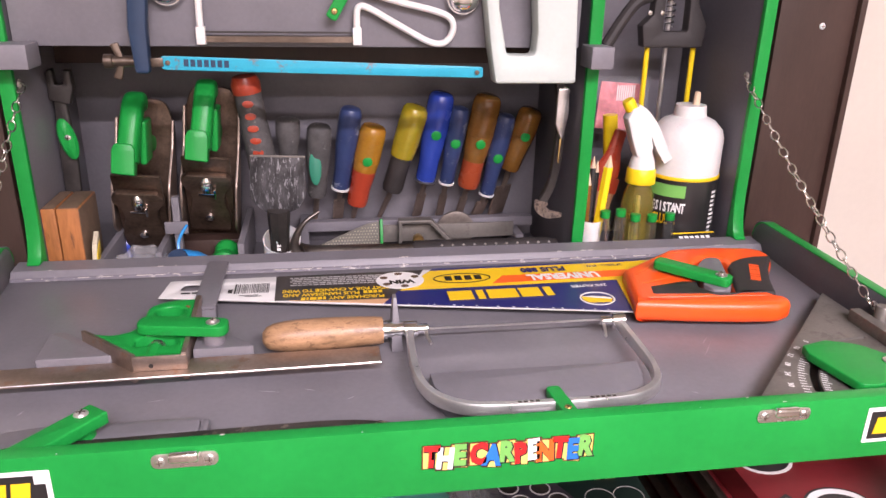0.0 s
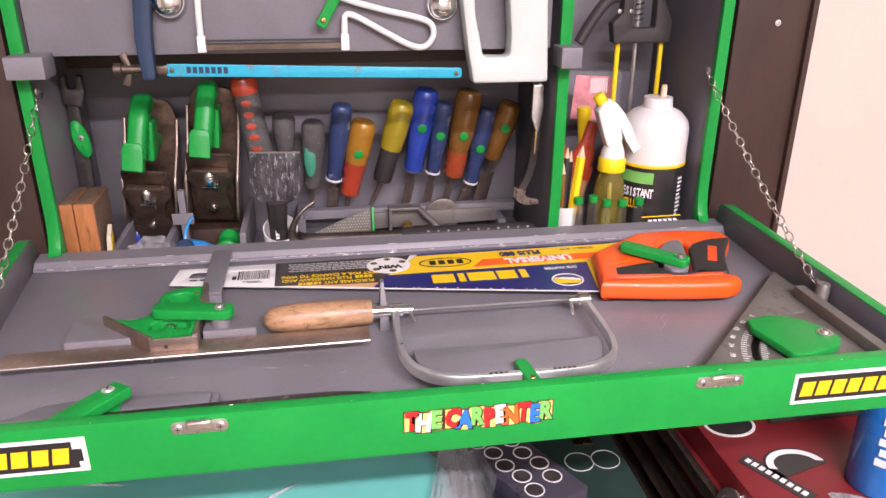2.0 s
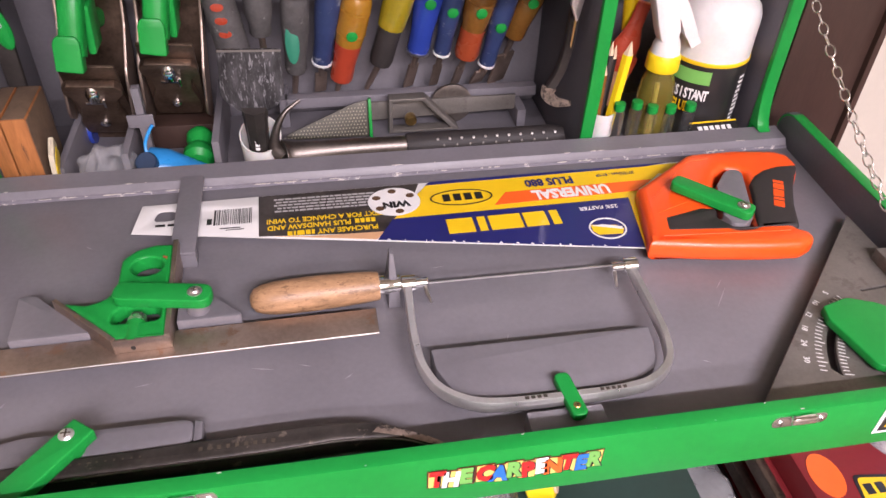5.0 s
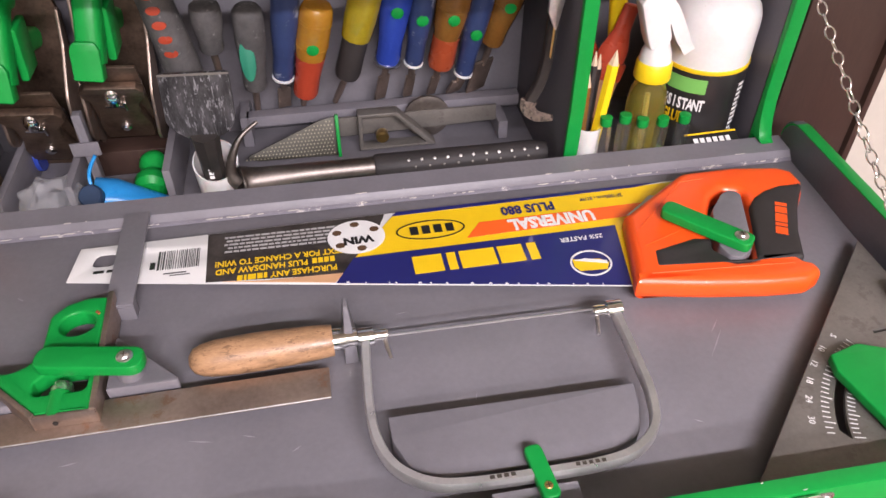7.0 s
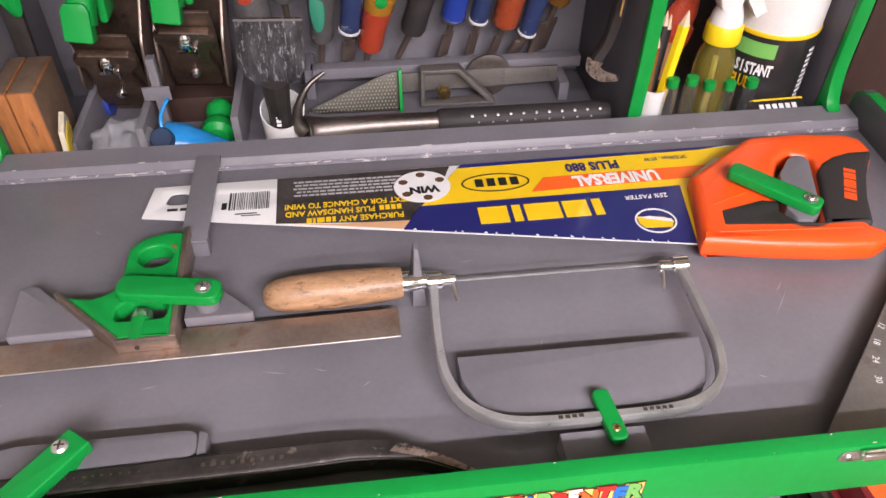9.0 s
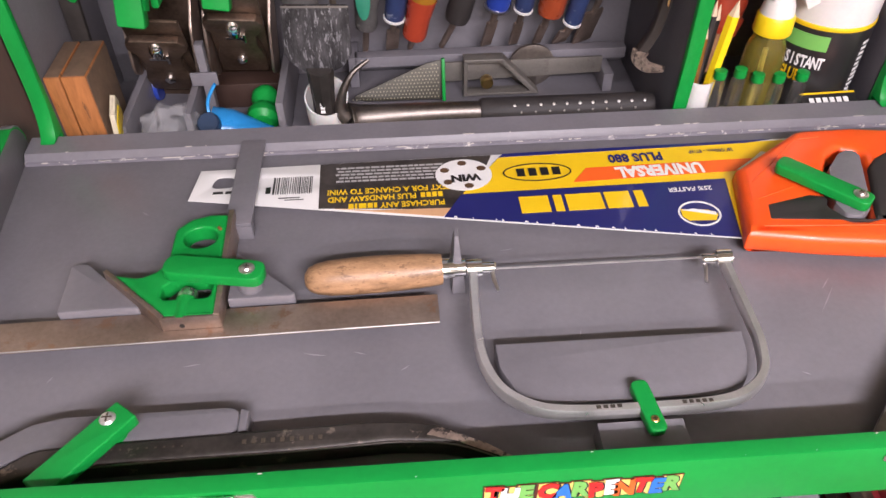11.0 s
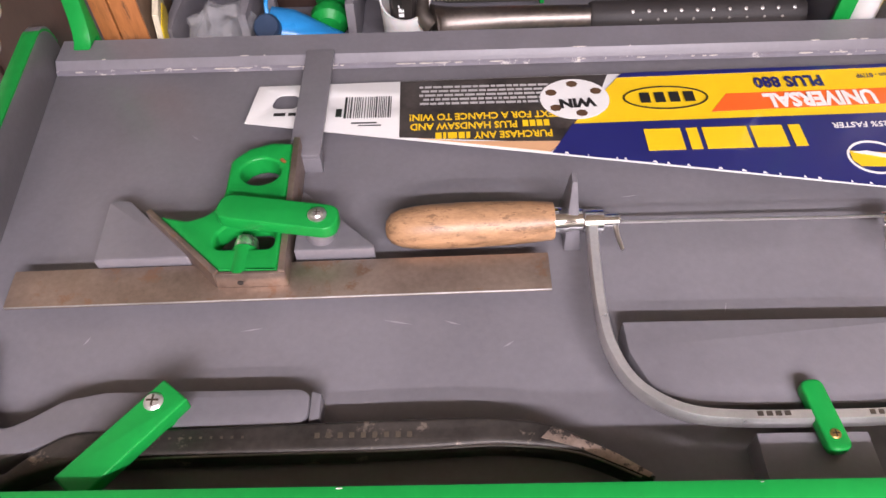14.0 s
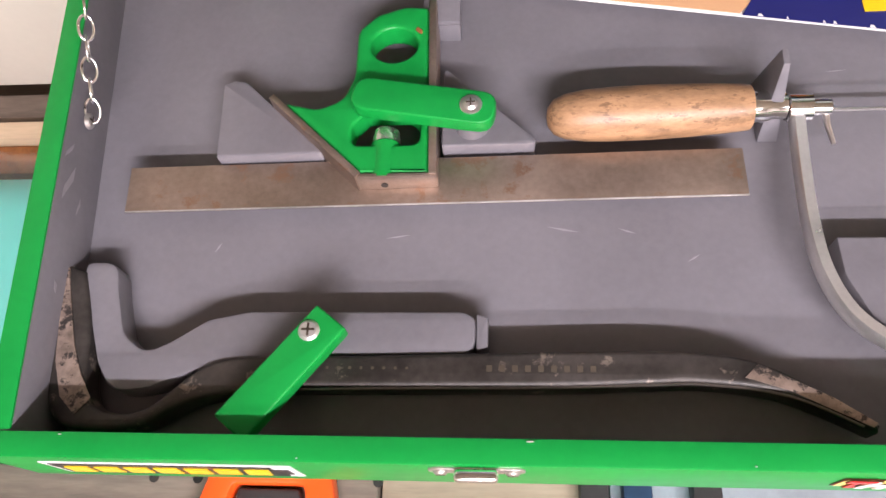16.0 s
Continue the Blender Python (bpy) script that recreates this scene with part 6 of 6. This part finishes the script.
def caulking_gun():
    g = thing("caulking_gun", (0.28, 0.46, 0.14), "black caulking gun with yellow rods, hung on the back", "caulking gun")
    y = 0.463
    for x, lo in ((0.2605, 0.085), (0.3170, 0.105)):
        part("rod", sweep([(x, y, lo), (x - 0.001, y, 0.246)], 0.0030, 10), YELLOW, g, "yellow rod")
    part("ram", sweep([(0.2880, y + 0.01, 0.055), (0.2860, y + 0.01, 0.30)], 0.0028, 10), STEEL, g)
    part("spring", sweep([(0.2860 + 0.0058 * math.cos(i * 0.9), y + 0.008 + 0.0058 * math.sin(i * 0.9), 0.236 + i * 0.0009) for i in range(62)], 0.0010, 5), CHROME, g)
    part("body", upright([fillet([(0.250, 0.214), (0.322, 0.214), (0.324, 0.240), (0.312, 0.262), (0.310, 0.31), (0.300, 0.31), (0.301, 0.232), (0.272, 0.232), (0.272, 0.31), (0.262, 0.31), (0.258, 0.250), (0.246, 0.238)], 0.003)], y - 0.012, y + 0.006, 0.003), RUBBER, g, "black body")
    part("handle", sweep(flow([(0.256, y - 0.004, 0.270), (0.238, y - 0.006, 0.262), (0.222, y - 0.008, 0.242), (0.206, y - 0.010, 0.216)], 5), 0.0068, 10), RUBBER, g)
    for x in (0.2535, 0.268):
        screw("bolt", (x, y - 0.012, 0.252), 0.003, g, CHROME, FRONT, "small bright bolt")


caulking_gun()


def hanging_bits():
    p = thing("snips", (0.195, 0.45, 0.05), "tin snips with worn red and black handles", "snips")
    part("handle", sweep(flow([(0.172, 0.452, 0.21), (0.173, 0.450, 0.15), (0.180, 0.446, 0.105), (0.198, 0.440, 0.070), (0.206, 0.438, 0.035)], 5), 0.0075, 10), RED, p)
    part("handle", sweep(flow([(0.166, 0.440, 0.23), (0.165, 0.438, 0.17), (0.172, 0.436, 0.115), (0.180, 0.436, 0.085)], 5), 0.0085, 10), RUBBER, p)
    b = thing("paint_brush", (0.21, 0.43, 0.02), "paint brush with brown bristles and a red handle", "brush")
    lean = Matrix.Translation((0.205, 0.425, 0.052)) @ Matrix.Rotation(radians(14), 4, "Y")
    part("bristle", moved(box(-0.015, 0.015, -0.006, 0.006, -0.075, 0.002, 0.002), lean), BRISTLE, b)
    part("ferrule", moved(box(-0.0155, 0.0155, -0.0068, 0.0068, 0.002, 0.020, 0.001), lean), RED, b, "red painted ferrule")
    part("handle", moved(lathe([(0.0150, 0.020), (0.0145, 0.032), (0.0085, 0.050), (0.0075, 0.075), (0.0004, 0.076)], None, 14, 0.5), lean), RED, b)
    y = thing("filler_tube", (0.212, 0.44, 0.06), "short yellow tube behind the spray bottle", "tube")
    part("body", sweep([(0.222, 0.438, 0.055), (0.214, 0.440, 0.140)], 0.0085, 12), YELLOW, y)
    k = thing("packet", (0.238, 0.475, 0.13), "clear packet with a pink printed card and white writing", "packet")
    part("card", moved(box(-0.026, 0.026, -0.001, 0.001, -0.030, 0.026, 0.0004), Matrix.Translation((0.2380, 0.478, 0.145)) @ Matrix.Rotation(radians(4), 4, "Y")), material("pink_print", (0.62, 0.20, 0.22), 0.4, coarse=50, vary=0.4), k)
    part("small_print", moved(join(*[box(-0.006 + i * 0.0026, -0.0045 + i * 0.0026, -0.0016, -0.0012, 0.002, 0.020, 0) for i in range(9)]), Matrix.Translation((0.2400, 0.478, 0.148))), WHITE_INK, k)
    bm = bmesh.new()
    bmesh.ops.create_grid(bm, x_segments=16, y_segments=16, size=0.034)
    for v in bm.verts:
        v.co.z = 0.004 * noise.noise(v.co * 90) + 0.002 * noise.noise(v.co * 240)
    part("wrapper", moved(bm, Matrix.Translation((0.2380, 0.472, 0.145)) @ FRONT), FILM, k, "crinkled clear wrapper", smooth=20)
    x = thing("small_box", (0.302, 0.361, CAB_FLOOR), "small black box with a yellow edge and white print", "box")
    m = Matrix.Translation((0.2975, 0.3660, 0.004)) @ pose(0, 0, 0, 24, 0, 2)
    part("carton", moved(box(-0.0265, 0.0265, -0.0085, 0.0085, -0.027, 0.012, 0.0008), m), BLACK_INK, x)
    part("yellow_edge", moved(join(box(-0.0268, 0.0268, -0.0088, -0.0086, -0.027, 0.010, 0), box(-0.0262, 0.0262, 0.0065, 0.0083, 0.0121, 0.0124, 0), box(-0.0262, 0.0262, -0.0083, -0.0070, 0.0121, 0.0124, 0)), m), YELLOW_INK, x)
    part("small_print", moved(join(*[box(-0.019 + i * 0.0065, -0.0145 + i * 0.0065, -0.003, 0.0025, 0.0121, 0.0124, 0) for i in range(6)]), m), WHITE_INK, x)


hanging_bits()


# ---- below the tray ----
def crumpled(bm, amount, scale, seed):
    for v in bm.verts:
        v.co += Vector((noise.noise(v.co * scale + Vector((seed, 0, 0))), noise.noise(v.co * scale + Vector((0, seed, 0))), noise.noise(v.co * scale + Vector((0, 0, seed))))) * amount
    return bm


def pillow(x0, x1, y0, y1, z0, z1, cuts, rounding):
    bm = bmesh.new()
    bmesh.ops.create_cube(bm, size=1)
    moved(bm, Matrix.Translation(((x0 + x1) / 2, (y0 + y1) / 2, (z0 + z1) / 2)) @ Matrix.Diagonal((x1 - x0, y1 - y0, z1 - z0, 1)))
    bmesh.ops.bevel(bm, geom=bm.edges, offset=rounding, segments=5, profile=0.5, affect="EDGES")
    bmesh.ops.subdivide_edges(bm, edges=[e for e in bm.edges if e.calc_length() > 0.05], cuts=cuts, use_grid_fill=True)
    return bm


def under_tray():
    b = tagged(part("workbench", box(-1.1, 1.1, -0.12, 0.88, -0.50, -0.46, 0.003), WOOD_OLD), "weathered wooden workbench top below the cabinet", "workbench")
    t = thing("padding_roll", (-0.35, 0.17, -0.46), "teal foam padding wrapped in clear plastic film", "package")
    part("padding", crumpled(pillow(-0.78, 0.012, 0.075, 0.285, -0.459, -0.205, 12, 0.045), 0.010, 6, 3.0), TEAL, t)
    film = crumpled(pillow(-0.80, 0.060, 0.055, 0.305, -0.4595, -0.192, 26, 0.05), 0.012, 9, 8.0)
    film = crumpled(film, 0.0045, 42, 2.0)
    part("film", film, FILM, t, "creased clear plastic film", smooth=20)
    # White slivers along the film's folds; their colour stands in for the glints there.
    crease = material("white_crease_glint", (0.80, 0.84, 0.84), 0.25, alpha=0.34, fine=200, coarse=60, vary=0.3)
    folds = [((-0.285, 0.122), (-0.262, 0.150), (-0.239, 0.175)), ((-0.219, 0.148), (-0.190, 0.176), (-0.153, 0.203)), ((-0.193, 0.110), (-0.150, 0.128), (-0.114, 0.139), (-0.090, 0.132), (-0.120, 0.112), (-0.151, 0.096)), ((-0.130, 0.095), (-0.095, 0.116), (-0.062, 0.131)), ((-0.330, 0.172), (-0.327, 0.155), (-0.324, 0.139)), ((-0.323, 0.176), (-0.318, 0.165), (-0.315, 0.152)), ((-0.439, 0.198), (-0.405, 0.188), (-0.371, 0.169)), ((-0.464, 0.180), (-0.440, 0.163), (-0.419, 0.140)), ((-0.085, 0.091), (-0.060, 0.102), (-0.040, 0.109)), ((-0.243, 0.112), (-0.233, 0.121)), ((-0.520, 0.110), (-0.490, 0.150), (-0.470, 0.210)), ((-0.560, 0.200), (-0.530, 0.160), (-0.500, 0.090)), ((-0.400, 0.240), (-0.330, 0.225)), ((-0.300, 0.235), (-0.220, 0.250))]
    for i, line in enumerate(folds):
        pts = flow([(x, y, -0.1965) for x, y in line], 5)
        k = len(pts)
        tagged(part("crease_glint", sweep(pts, [0.0003 + (0.0022 + 0.0012 * (i % 3)) * math.sin(math.pi * j / (k - 1)) for j in range(k)], section=[(-1, 0), (0, 0.5), (1, 0), (0, -0.5)]), crease, t))
    end = bmesh.new()
    bmesh.ops.create_grid(end, x_segments=26, y_segments=44, size=0.5)
    for v in end.verts:
        u, w = v.co.x + 0.5, v.co.y + 0.5
        v.co = Vector((-0.045 + 0.065 * w + u * (0.098 - 0.055 * w), 0.055 + 0.25 * w, -0.196 - 0.085 * u * u + 0.006 * noise.noise(Vector((u * 9, w * 3, 1.0))) + 0.003 * noise.noise(Vector((u * 30, w * 12, 5.0)))))
    part("film_end", end, POLY, t, "loose grey end of the plastic film", smooth=25)
    s = thing("sticker_box", (0.11, 0.284, -0.30), "flat grey-violet box printed with rows of pale rings", "box")
    m = Matrix.Translation((0.110, 0.284, -0.266)) @ pose(0, 0, 0, 0, 0, 27)
    part("carton", moved(box(-0.038, 0.038, -0.080, 0.080, -0.033, 0.0, 0.002), m), VIOLET, s)
    for i in range(5):
        for j in range(2):
            cx, cy = -0.018 + j * 0.034 + 0.004 * (i % 2), -0.048 + i * 0.027 + 0.006 * j
            part("ring_print", plate([ring(cx, cy, 0.0122, n=22), ring(cx, cy, 0.0106, n=22)], 0.0002, 0.0008, 0, m), WHITE_INK, s)
            part("dial_print", plate([ring(cx, cy, 0.0100, n=18)], 0.0002, 0.0006, 0, m), DARK_INK, s)
    g = thing("gauge_box", (0.14, 0.30, -0.40), "dark green instrument box printed with two dials", "box")
    part("carton", box(0.110, 0.262, 0.125, 0.42, -0.459, -0.300, 0.002), DARK_GREEN, g)
    for cx in (0.200, 0.236):
        part("dial_print", plate([ring(cx, 0.315, 0.019, n=30), ring(cx, 0.315, 0.0180, n=30)], -0.2998, -0.2994, 0), WHITE_INK, g)
    part("gold_label", box(0.205, 0.232, 0.350, 0.366, -0.2999, -0.2994, 0), BRASS, g)
    part("writing", letters("FIRST", 0.018, Matrix.Translation((0.1720, 0.225, -0.2994)) @ Matrix.Rotation(radians(100), 4, "Z"), 0.0002), material("faded_print", (0.2, 0.24, 0.22), 0.5), g)
    y = thing("tape_measure", (0.07, 0.105, -0.30), "yellow round tape cassette with a worn cardboard side", "tape")
    m = Matrix.Translation((0.088, 0.166, -0.262)) @ pose(0, 0, 0, 0, 74, -14)
    part("case", moved(lathe([(0.026, -0.014), (0.028, -0.012), (0.028, 0.012), (0.026, 0.014), (0.0004, 0.014)], None, 28), m), YELLOW, y)
    part("side", moved(lathe([(0.0235, 0.0142), (0.0235, 0.0165), (0.012, 0.0165), (0.0004, 0.015)], None, 24), m), WOOD_PALE, y, "torn brown cardboard side")
    part("stand", box(0.066, 0.1085, 0.136, 0.194, -0.4595, -0.291, 0.004), DARK_GREEN, thing("carton", (0.09, 0.106, -0.46), "plain dark carton under the tape cassette", "box"))
    v = thing("polythene_bag", (0.26, 0.12, -0.46), "crumpled grey polythene bag between the boxes", "bag")
    sack = crumpled(pillow(0.205, 0.318, -0.02, 0.245, -0.459, -0.318, 14, 0.03), 0.016, 14, 5.0)
    part("film", crumpled(sack, 0.006, 48, 1.0), POLY, v, smooth=22)


under_tray()


def tool_chest():
    c = thing("tool_chest", (0.6, 0.2, -0.46), "red metal tool chest with black drawer rails and stickers", "tool chest")
    x, top = 0.352, -0.252
    part("body", box(x, 0.95, -0.10, 0.60, -0.459, top, 0.006), RED_PAINT, c)
    for i in range(4):
        z = -0.288 - i * 0.043
        d = part("drawer", box(x - 0.008, x - 0.0005, -0.09, 0.59, z - 0.036, z + 0.002, 0.002), RED_PAINT, c, "red drawer front")
        part("drawer_rail", box(x - 0.020, x - 0.0085, -0.09, 0.59, z - 0.016, z + 0.004, 0.002), STEEL_DARK, d, "dark steel drawer rail")
    k = part("lock", lathe([(0.008, 0), (0.008, 0.004), (0.006, 0.006), (0.0004, 0.006)], Matrix.Translation((x, 0.19, -0.270)) @ Matrix.Rotation(radians(-90), 4, "Y"), 16), CHROME, c)
    part("key", moved(plate([ring(0, 0, 0.012, n=20), ring(-0.004, 0, 0.0028, n=12)], 0, 0.002, 0.0004), Matrix.Translation((x - 0.016, 0.188, -0.268)) @ pose(0, 0, 0, 25, -25, 0)), CHROME, k, "round-headed key in the lock")
    d = part("dial_sticker", plate([ring(0.435, 0.212, 0.040, 0.032, 30, 0, 200) + [(0.40, 0.19)]], top, top + 0.0008, 0), BLACK_INK, c, "black and white speedometer sticker")
    part("dial_rim", plate([ring(0.435, 0.212, 0.037, 0.029, 24, 5, 190) + ring(0.435, 0.212, 0.028, 0.021, 24, 190, 5)], top + 0.0008, top + 0.0012, 0), WHITE_INK, d)
    part("dial_bar", moved(box(-0.045, 0.045, -0.010, 0.010, 0, 0.0008, 0), Matrix.Translation((0.398, 0.195, top)) @ pose(0, 0, 0, 0, 0, -62)), BLACK_INK, d)
    part("dial_writing", moved(join(*[box(-0.040 + i * 0.009, -0.034 + i * 0.009, -0.004, 0.004, 0.0009, 0.0012, 0) for i in range(9)]), Matrix.Translation((0.398, 0.195, top)) @ pose(0, 0, 0, 0, 0, -62)), WHITE_INK, d)
    part("oval_sticker", plate([ring(0.395, 0.300, 0.034, 0.026, 26)], top, top + 0.0008, 0), WHITE_INK, c, "white-rimmed black oval sticker")
    part("oval_print", plate([ring(0.395, 0.300, 0.030, 0.022, 26)], top + 0.0008, top + 0.0012, 0), BLACK_INK, c)
    part("yellow_sticker", plate([fillet([(0.392, 0.050), (0.452, 0.050), (0.448, 0.100), (0.402, 0.106)], 0.006)], top, top + 0.0008, 0), BLACK_INK, c, "yellow sticker with a black rim")
    part("yellow_field", plate([fillet([(0.395, 0.053), (0.449, 0.053), (0.445, 0.097), (0.405, 0.102)], 0.005)], top + 0.0008, top + 0.0012, 0), YELLOW_INK, c)
    part("yellow_sticker_writing", moved(join(*[box(-0.018 + i * 0.013, -0.009 + i * 0.013, 0.004 - j * 0.018, 0.016 - j * 0.018, 0.0013, 0.0016, 0) for i in range(3) for j in range(2)]), Matrix.Translation((0.424, 0.078, top))), BLACK_INK, c)
    part("grey_sticker", plate([[q[:2] for q in flow([(0.44, 0.16, 0), (0.475, 0.15, 0), (0.50, 0.12, 0), (0.47, 0.115, 0), (0.452, 0.125, 0)], 4, True)]], top, top + 0.0008, 0), material("faded_grey_print", (0.30, 0.27, 0.27), 0.5, coarse=90, vary=0.7), c, "faded grey drawing sticker")
    part("orange_sticker", plate([ring(0.376, 0.110, 0.017, 0.026, 22)], top, top + 0.0006, 0), ORANGE_INK, c, "orange oval sticker")
    n = thing("gas_can", (0.512, 0.168, top), "blue gas canister with white print", "canister")
    m = Matrix.Translation((0.512, 0.168, top + 0.0005))
    part("body", lathe([(0.036, 0), (0.038, 0.003), (0.038, 0.15), (0.034, 0.165), (0.02, 0.18), (0.0004, 0.18)], m, 30), material("glossy_blue_tin", (0.01, 0.15, 0.50), 0.25, coat=0.3), n)
    for i in range(7):
        part("white_mark", moved(box(-0.006, 0.006, -0.0003, 0.0003, -0.0045, 0.0045, 0), m @ Matrix.Rotation(radians(-52 + 4 * (i % 2)), 4, "Z") @ Matrix.Translation((0, -0.0383, 0.05 + i * 0.013))), WHITE_INK, n)
    o = thing("battery_case", (0.50, 0.34, top), "black plastic case on the chest", "case")
    part("case", box(0.445, 0.60, 0.29, 0.40, top + 0.0005, top + 0.05, 0.008), RUBBER, o)


tool_chest()


def left_side():
    p = thing("plank_stack", (-0.65, 0.35, -0.46), "weathered planks stacked beside the cabinet", "planks")
    part("plank", box(-1.0, -0.50, 0.357, 0.398, -0.459, -0.262, 0.003), WOOD_OLD, p)
    part("pale_lath", box(-1.0, -0.455, 0.337, 0.3565, -0.459, -0.250, 0.002), WOOD_PALE, p, "pale sawn lath")
    part("plank", box(-1.0, -0.455, 0.305, 0.3365, -0.459, -0.262, 0.002), WOOD_RED, p)
    s = thing("storage_rail", (-0.4, 0.0, -0.42), "grey-brown perforated wooden rail on the bench", "rail")
    part("rail", box(-0.75, -0.30, -0.075, 0.045, -0.459, -0.335, 0.002), WOOD_OLD, s)
    for i in range(6):
        part("hole", lathe([(0.0045, 0), (0.0045, 0.0006), (0.0003, 0.0006)], Matrix.Translation((-0.50 + i * 0.04, 0.036, -0.335)), 10), IRON, s)
    h = thing("orange_tool", (-0.40, 0.0, -0.33), "orange and black tool handle lying on the rail", "tool")
    part("frame", plate([fillet([(-0.470, -0.06), (-0.445, -0.06), (-0.420, 0.030), (-0.360, 0.030), (-0.335, -0.06), (-0.312, -0.06), (-0.338, 0.046), (-0.440, 0.046)], 0.006)], -0.3345, -0.312, 0.004), ORANGE, h)
    part("insert", plate([fillet([(-0.438, -0.058), (-0.342, -0.058), (-0.364, 0.027), (-0.416, 0.027)], 0.004)], -0.3345, -0.318, 0.003), RUBBER, h)
    b = thing("pale_board", (-0.2, 0.0, -0.46), "pale pine board lying on the bench", "board")
    part("board", box(-0.298, -0.105, -0.09, 0.045, -0.459, -0.345, 0.002), material("dull_pine", (0.30, 0.23, 0.16), 0.75, fine=140, coarse=14, vary=0.25, bump=0.3, stretch=(0.4, 3, 3)), b)
    w = thing("spattered_board", (0.0, 0.0, -0.46), "white board with spots of blue paint", "board")
    part("board", box(-0.103, 0.30, -0.10, 0.050, -0.459, -0.348, 0.002), material("spattered_white_paint", (0.27, 0.30, 0.32), 0.6, coarse=40, wear=(0.05, 0.25, 0.42), wear_at=0.70), w)
    for x in (-0.118, -0.083, -0.027):
        k = thing("clamp", (x, 0.02, -0.345), "small dark plastic clamp on the board", "clamp", "dark clamps")
        part("jaw", box(x - 0.012, x + 0.012, -0.02, 0.046, -0.3445, -0.325, 0.004), BLUE_DARK if x > -0.1 and x < -0.05 else RUBBER, k)


left_side()
